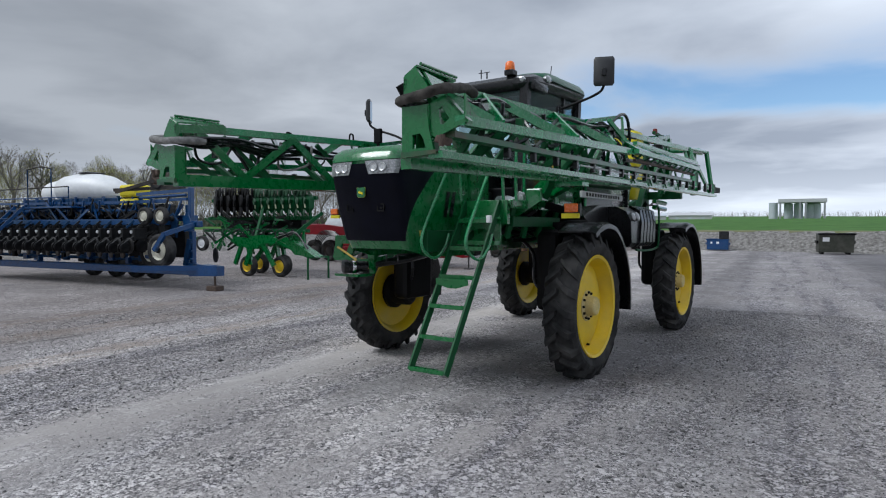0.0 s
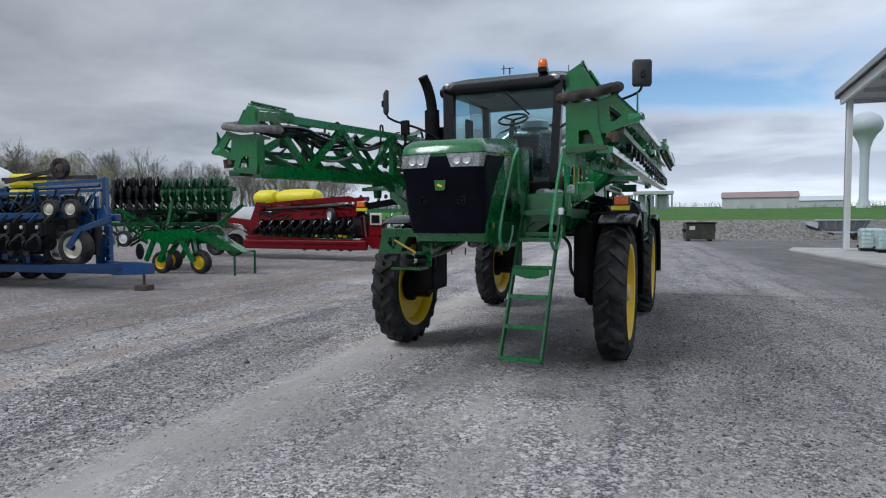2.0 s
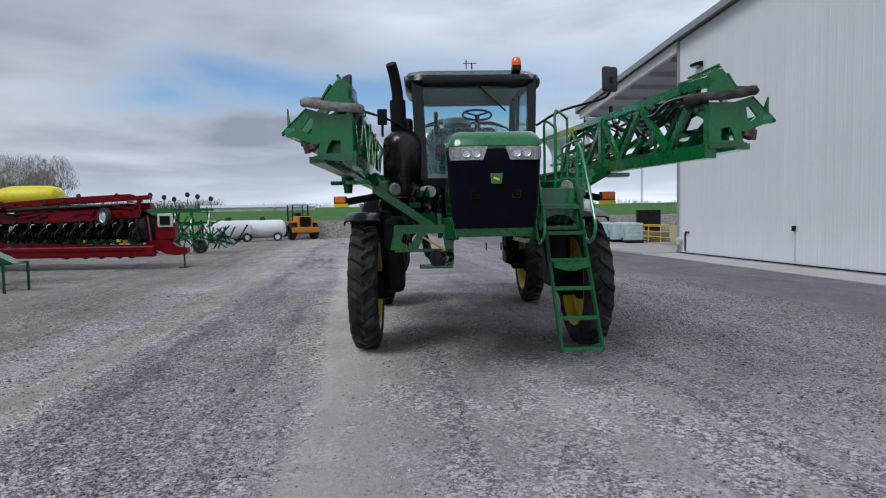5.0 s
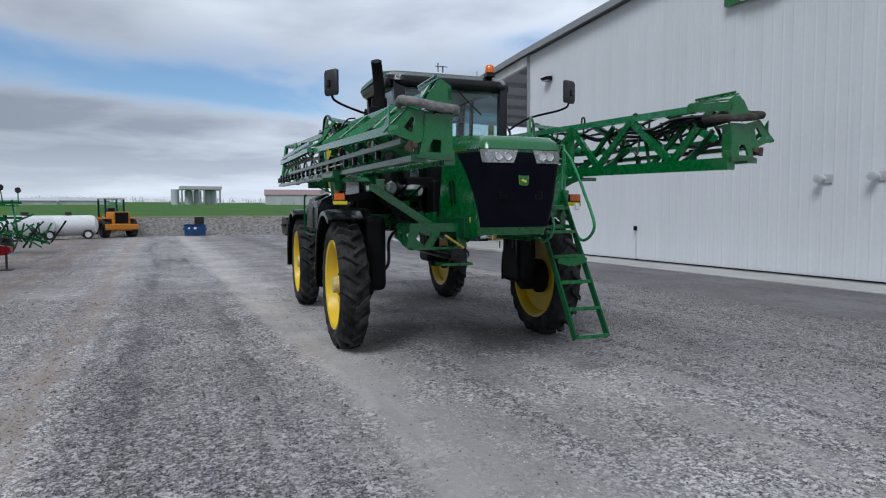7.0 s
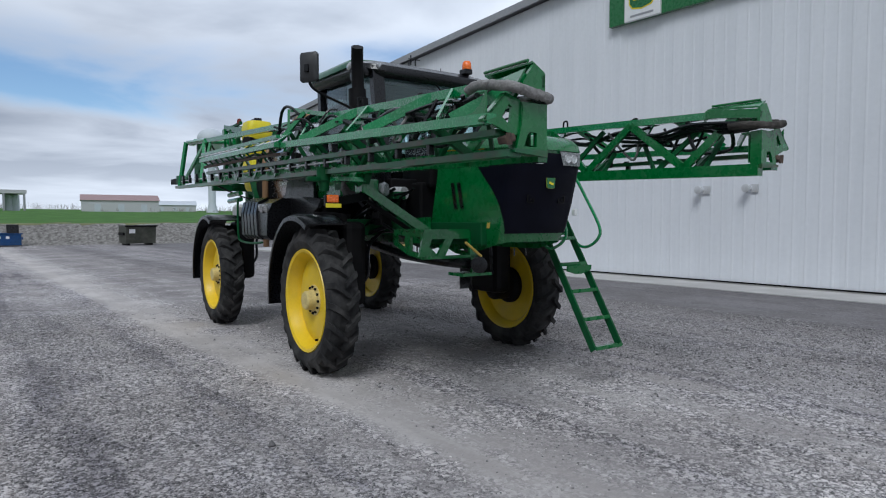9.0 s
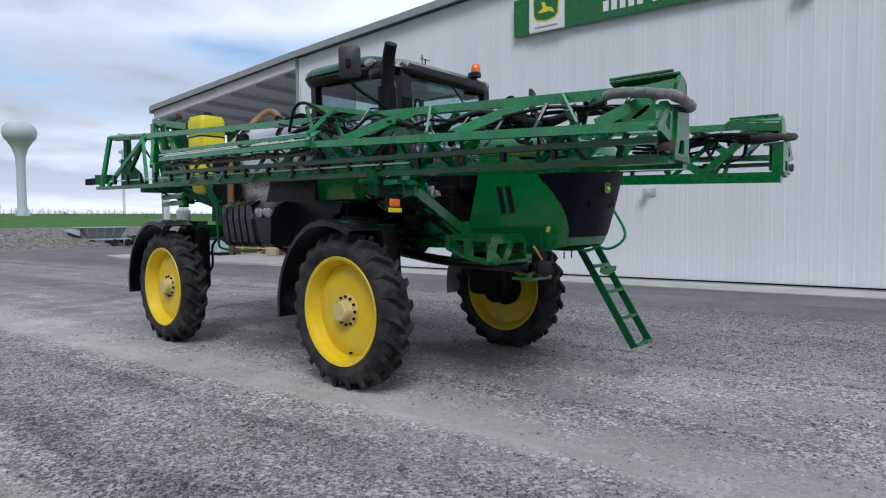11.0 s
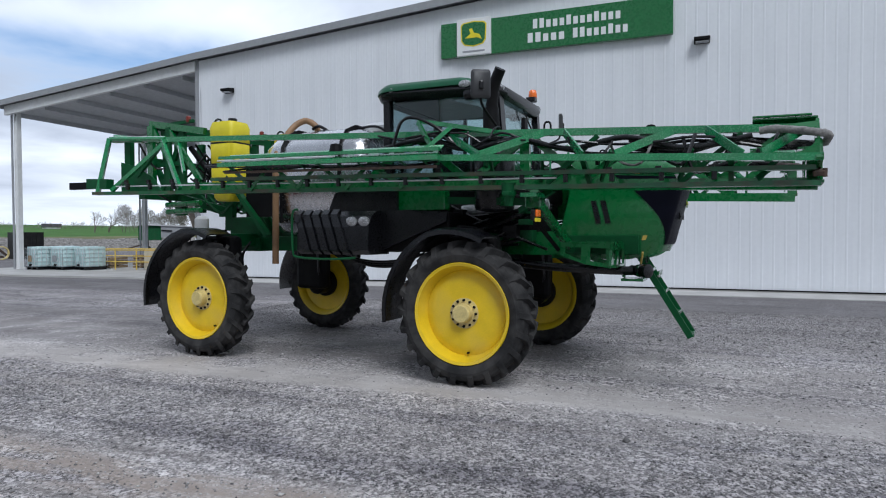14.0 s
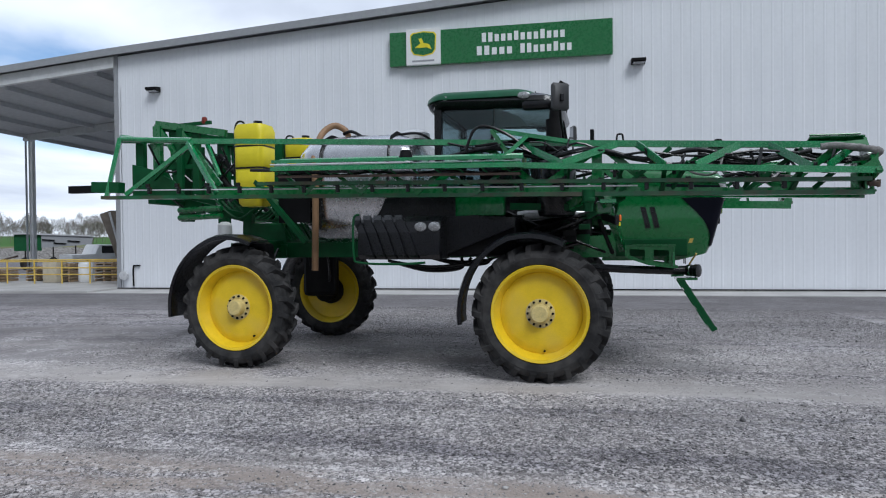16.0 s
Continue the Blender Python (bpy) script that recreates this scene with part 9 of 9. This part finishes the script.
# ---- trees: bare limbs with a haze of spring twigs ----
def tree(x, y, h, spread, seed, buds=0.0, base=None, group="bare trees"):
    rr = random.Random(seed)
    z = land_at(x, y) - 0.15 if base is None else base
    t = thing("bare_tree", "leafless early spring tree with fine grey twigs" if not buds else "tree coming into pale green spring leaf", "tree", pose(x, y, z), group)
    verts, faces, tips = [], [], []

    def limb(p, d, L, r, depth):
        n = 4 if depth < 3 else 3
        q = p + d * L
        side = d.cross(Vector((0.3, 0.7, 0.2))).normalized()
        up = d.cross(side)
        k0 = len(verts)
        for c, rad in ((p, r), (q, r * 0.62)):
            for k in range(n):
                a = 2 * math.pi * k / n
                verts.append(c + (side * math.cos(a) + up * math.sin(a)) * rad)
        for k in range(n):
            j = (k + 1) % n
            faces.append((k0 + k, k0 + j, k0 + n + j, k0 + n + k))
        if depth == 5:
            tips.append(q)
            return
        for k in range(3 if depth < 4 else 4):
            v = Vector((rr.gauss(0, 1), rr.gauss(0, 1), rr.gauss(0.25, 0.6)))
            nd = (d + v * (0.42 * spread)).normalized()
            nd.z = max(nd.z, -0.1)
            limb(p + d * L * rr.uniform(0.65, 1.0), nd.normalized(), L * rr.uniform(0.58, 0.82), r * 0.55, depth + 1)

    limb(Vector((0, 0, 0)), Vector((rr.gauss(0, 0.05), rr.gauss(0, 0.05), 1)).normalized(), h * 0.30, h * 0.022, 0)
    me = bpy.data.meshes.new("trunk")
    me.from_pydata([v[:] for v in verts], [], faces)
    me.materials.append(BARK)
    ob = new("trunk", me)
    ob.parent = t
    vs, fs = [], []
    for q in tips:
        for _ in range(int(1 + buds * 8)):
            c = q + Vector((rr.gauss(0, 1), rr.gauss(0, 1), rr.gauss(0, 1))) * h * 0.014
            s = h * rr.uniform(0.003, 0.006) * (1 + 0.5 * buds)
            a, b = Vector((rr.gauss(0, 1), rr.gauss(0, 1), rr.gauss(0, 1))).normalized() * s, Vector((rr.gauss(0, 1), rr.gauss(0, 1), rr.gauss(0, 1))).normalized() * s
            k = len(vs)
            vs += [c - a, c + b, c + a, c - b]
            fs.append((k, k + 1, k + 2, k + 3))
    me = bpy.data.meshes.new("crown")
    me.from_pydata([v[:] for v in vs], [], fs)
    me.materials.append(LEAF if buds else BARK)
    ob = new("crown", me)
    ob.parent = t
    return t


for k, (x, y, h, buds) in enumerate(((-67.3, 32.0, 6.6, 0), (-66.3, 34.6, 6.8, 0.15), (-64, 38.7, 5.2, 0.8), (-62.5, 40.5, 5.0, 0.7), (-61.5, 42.5, 6.4, 0), (-59.5, 45, 6.0, 0), (-49.5, 58.0, 5.6, 0), (-47.4, 59.3, 5.4, 0.1), (-45.8, 60.3, 6.0, 0.05), (-44.6, 61.2, 5.6, 0),
                                        (-42.3, 62.6, 5.0, 0.5), (-41.0, 63.4, 4.4, 0.4), (-38.0, 65.0, 4.6, 0), (-36.6, 65.8, 4.0, 0), (-53, 54, 5.6, 0.1), (-56, 50.5, 5.8, 0))):
    tree(x, y, h * 1.62, 1.0, 100 + k, buds)
for k, (az, d, h) in enumerate(((39.6, 118, 6.2), (40.6, 120, 6.6), (44.5, 105, 5.6), (46.2, 108, 6.2), (49.0, 104, 5.8), (52.0, 105, 6.0))):
    tree(-12 + d * math.sin(radians(az)), 4 + d * math.cos(radians(az)), h, 1.15, 200 + k, 0.0, 0.9)


def brush(name, label, pts, h, count, seed, mat):
    """A low thicket of crossing twigs along a line."""
    rr = random.Random(seed)
    vs, fs = [], []
    for _ in range(count):
        t = rr.random() * (len(pts) - 1)
        i = int(t)
        p = Vector(pts[i]).lerp(Vector(pts[i + 1]), t - i) + Vector((rr.gauss(0, 1.2), rr.gauss(0, 1.2), 0))
        p.z = land_at(p.x, p.y) - 0.1
        d = Vector((rr.gauss(0, 0.35), rr.gauss(0, 0.35), 1)) * h * rr.uniform(0.4, 1.0)
        w = Vector((rr.gauss(0, 1), rr.gauss(0, 1), 0)).normalized() * 0.05 * h / 3
        k = len(vs)
        vs += [p - w, p + w, p + d + w * 0.3, p + d - w * 0.3]
        fs.append((k, k + 1, k + 2, k + 3))
        for _ in range(2):
            q = p + d * rr.uniform(0.5, 1)
            e = Vector((rr.gauss(0, 1), rr.gauss(0, 1), rr.gauss(0.5, 0.5))) * h * 0.16
            k = len(vs)
            vs += [q - w * 0.6, q + w * 0.6, q + e]
            fs.append((k, k + 1, k + 2))
    me = bpy.data.meshes.new(name)
    me.from_pydata([v[:] for v in vs], [], fs)
    me.materials.append(mat)
    tagged(new(name, me), label, "hedge", kind="stuff")


brush("hedgerow", "grey-brown leafless hedgerow behind the parked implements", [(-72, 22, 0), (-66, 34, 0), (-56, 50, 0), (-44, 61, 0), (-34, 67, 0)], 2.4, 5000, 7, BARK)
brush("far_woods", "hazy line of distant woods", [(-150, 240, 0), (-100, 255, 0), (-62, 262, 0)], 5.0, 2600, 9, BARK)
brush("far_hedge", "thin hedge on the field's horizon", [(-60, 330, 0), (40, 330, 0), (140, 300, 0)], 3.2, 1500, 10, BARK)


def woods(name, label, places, seed, mat, twigs, size):
    """Many far bare trees: trunks and radiating fine twigs, uneven in height."""
    g = np.random.default_rng(seed)
    vs, fs = [], []
    for x, y, h in places:
        z0 = land_at(x, y) - 0.2
        base = np.array([x, y, z0])
        lean = g.normal(0, 0.04, 2)
        k = len(vs)
        w = h * 0.012
        top = base + np.array([lean[0] * h, lean[1] * h, h * 0.62])
        vs += [base + (-w, 0, 0), base + (w, 0, 0), top + (w * 0.5, 0, 0), top - (w * 0.5, 0, 0)]
        fs.append((k, k + 1, k + 2, k + 3))
        n = int(twigs * g.uniform(0.6, 1.2))
        ang, rad = g.uniform(0, 2 * np.pi, n), np.sqrt(g.uniform(0.05, 1, n))
        hz = g.beta(2.2, 1.6, n)
        width = h * g.uniform(0.22, 0.34)
        prof = np.sin(np.pi * (0.12 + 0.80 * hz)) * width
        end = base + np.stack([np.cos(ang) * rad * prof + lean[0] * h, np.sin(ang) * rad * prof + lean[1] * h, h * (0.18 + 0.82 * hz)], -1)
        d = g.normal(0, 1, (n, 3)) * (0.5, 0.5, 0.25) + (0, 0, 0.9)
        d += (end - top) / h
        d *= (h * 0.11 * size * g.uniform(0.5, 1.3, n) / np.linalg.norm(d, axis=1))[:, None]
        wv = g.normal(0, 1, (n, 3))
        wv *= (h * 0.0042 * size / np.linalg.norm(wv, axis=1))[:, None]
        for q in range(n):
            k = len(vs)
            vs += [end[q] - d[q] - wv[q], end[q] - d[q] + wv[q], end[q] + d[q] * 0.6]
            fs.append((k, k + 1, k + 2))
    me = bpy.data.meshes.new(name)
    me.from_pydata([tuple(v) for v in vs], [], fs)
    me.materials.append(mat)
    tagged(new(name, me), label, "trees", kind="stuff")


def wood_line(az0, az1, step, dist, el, seed):
    rr = random.Random(seed)
    out, a = [], az0
    while a < az1:
        d = dist * rr.uniform(0.88, 1.15)
        x, y = -2 + d * math.sin(radians(a)), -1.5 + d * math.cos(radians(a))
        out.append((x, y, (1.9 + d * math.tan(radians(el * rr.uniform(0.72, 1.12))) - land_at(x, y))))
        a += step * rr.uniform(0.5, 1.5)
    return out


woods("woodland", "grey-brown leafless woodland beyond the implements", wood_line(-72, -40, 0.55, 84, 5.3, 31) + wood_line(-41, -26, 0.42, 92, 4.8, 32), 33, TWIG, 900, 0.62)
woods("budding_trees", "trees with a first pale green haze of spring buds", wood_line(-70, -42, 1.9, 80, 5.5, 34) + wood_line(-36, -28, 2.6, 86, 4.6, 35), 36, LEAF, 1500, 0.5)
woods("east_woodland", "dense dark leafless woods beyond the canopy", [(x - 10, y + 5, h) for x, y, h in wood_line(41.5, 66, 0.28, 128, 2.35, 40)], 41, TWIG, 620, 1.0)
woods("field_bushes", "low bushes along the field's far edge", [(x - 10, y + 5, h) for x, y, h in wood_line(12, 43, 0.15, 190, 1.0, 42)], 43, TWIG, 110, 1.6)
woods("far_woodland", "hazy line of woods on the horizon", wood_line(-17, -5, 0.35, 260, 1.35, 37) + wood_line(-5, 2, 0.6, 300, 0.9, 38), 39, TWIG, 160, 1.3)


# ---- loose stones on the gravel ----
def loose_stones(count, seed):
    g = np.random.default_rng(seed)
    base = np.array([(1, 0, 0), (-1, 0, 0), (0, 1, 0), (0, -1, 0), (0, 0, 1), (0, 0, -0.6)], float)
    tri = np.array([(0, 2, 4), (2, 1, 4), (1, 3, 4), (3, 0, 4), (2, 0, 5), (1, 2, 5), (3, 1, 5), (0, 3, 5)])
    x = g.uniform(-12.5, 3.0, count * 2)
    y = g.uniform(0.3, 14.0, count * 2)
    coarse = np.exp(-((x + 7.3) / 0.8) ** 2) + (x > -1.9) * 0.8 + 0.45
    lumps = 0.5 + 0.5 * np.sin(x * 1.7 + 2.1 * np.sin(y * 0.5)) * np.sin(y * 0.9 + 1.3 * np.sin(x * 0.8))
    density = coarse * (0.35 + 0.65 * lumps) * np.where((x > -5.95) & (x < -5.2), 0.15, 1.0)
    keep = g.random(count * 2) < density
    x, y = x[keep][:count], y[keep][:count]
    n = len(x)
    size = g.gamma(2.0, 0.0024, n) + 0.0035
    jit = base[None] * (1 + 0.35 * g.standard_normal((n, 6, 3)))
    ang = g.uniform(0, 2 * np.pi, n)
    c, s = np.cos(ang), np.sin(ang)
    v = jit * (size[:, None, None] * np.array([1.0, 0.8, 0.62]))
    vx = v[..., 0] * c[:, None] - v[..., 1] * s[:, None] + x[:, None]
    vy = v[..., 0] * s[:, None] + v[..., 1] * c[:, None] + y[:, None]
    vz = v[..., 2] + size[:, None] * 0.18
    verts = np.stack([vx, vy, vz], -1).reshape(-1, 3)
    faces = (tri[None] + 6 * np.arange(n)[:, None, None]).reshape(-1, 3)
    me = bpy.data.meshes.new("loose_gravel")
    me.vertices.add(len(verts))
    me.vertices.foreach_set("co", verts.ravel())
    me.loops.add(len(faces) * 3)
    me.loops.foreach_set("vertex_index", faces.ravel())
    me.polygons.add(len(faces))
    me.polygons.foreach_set("loop_start", np.arange(len(faces)) * 3)
    me.update(calc_edges=True)
    me.materials.append(STONES)
    tagged(new("loose_gravel", me), "loose angular grey limestone gravel on the yard", "gravel", kind="stuff")


loose_stones(150000, 3)
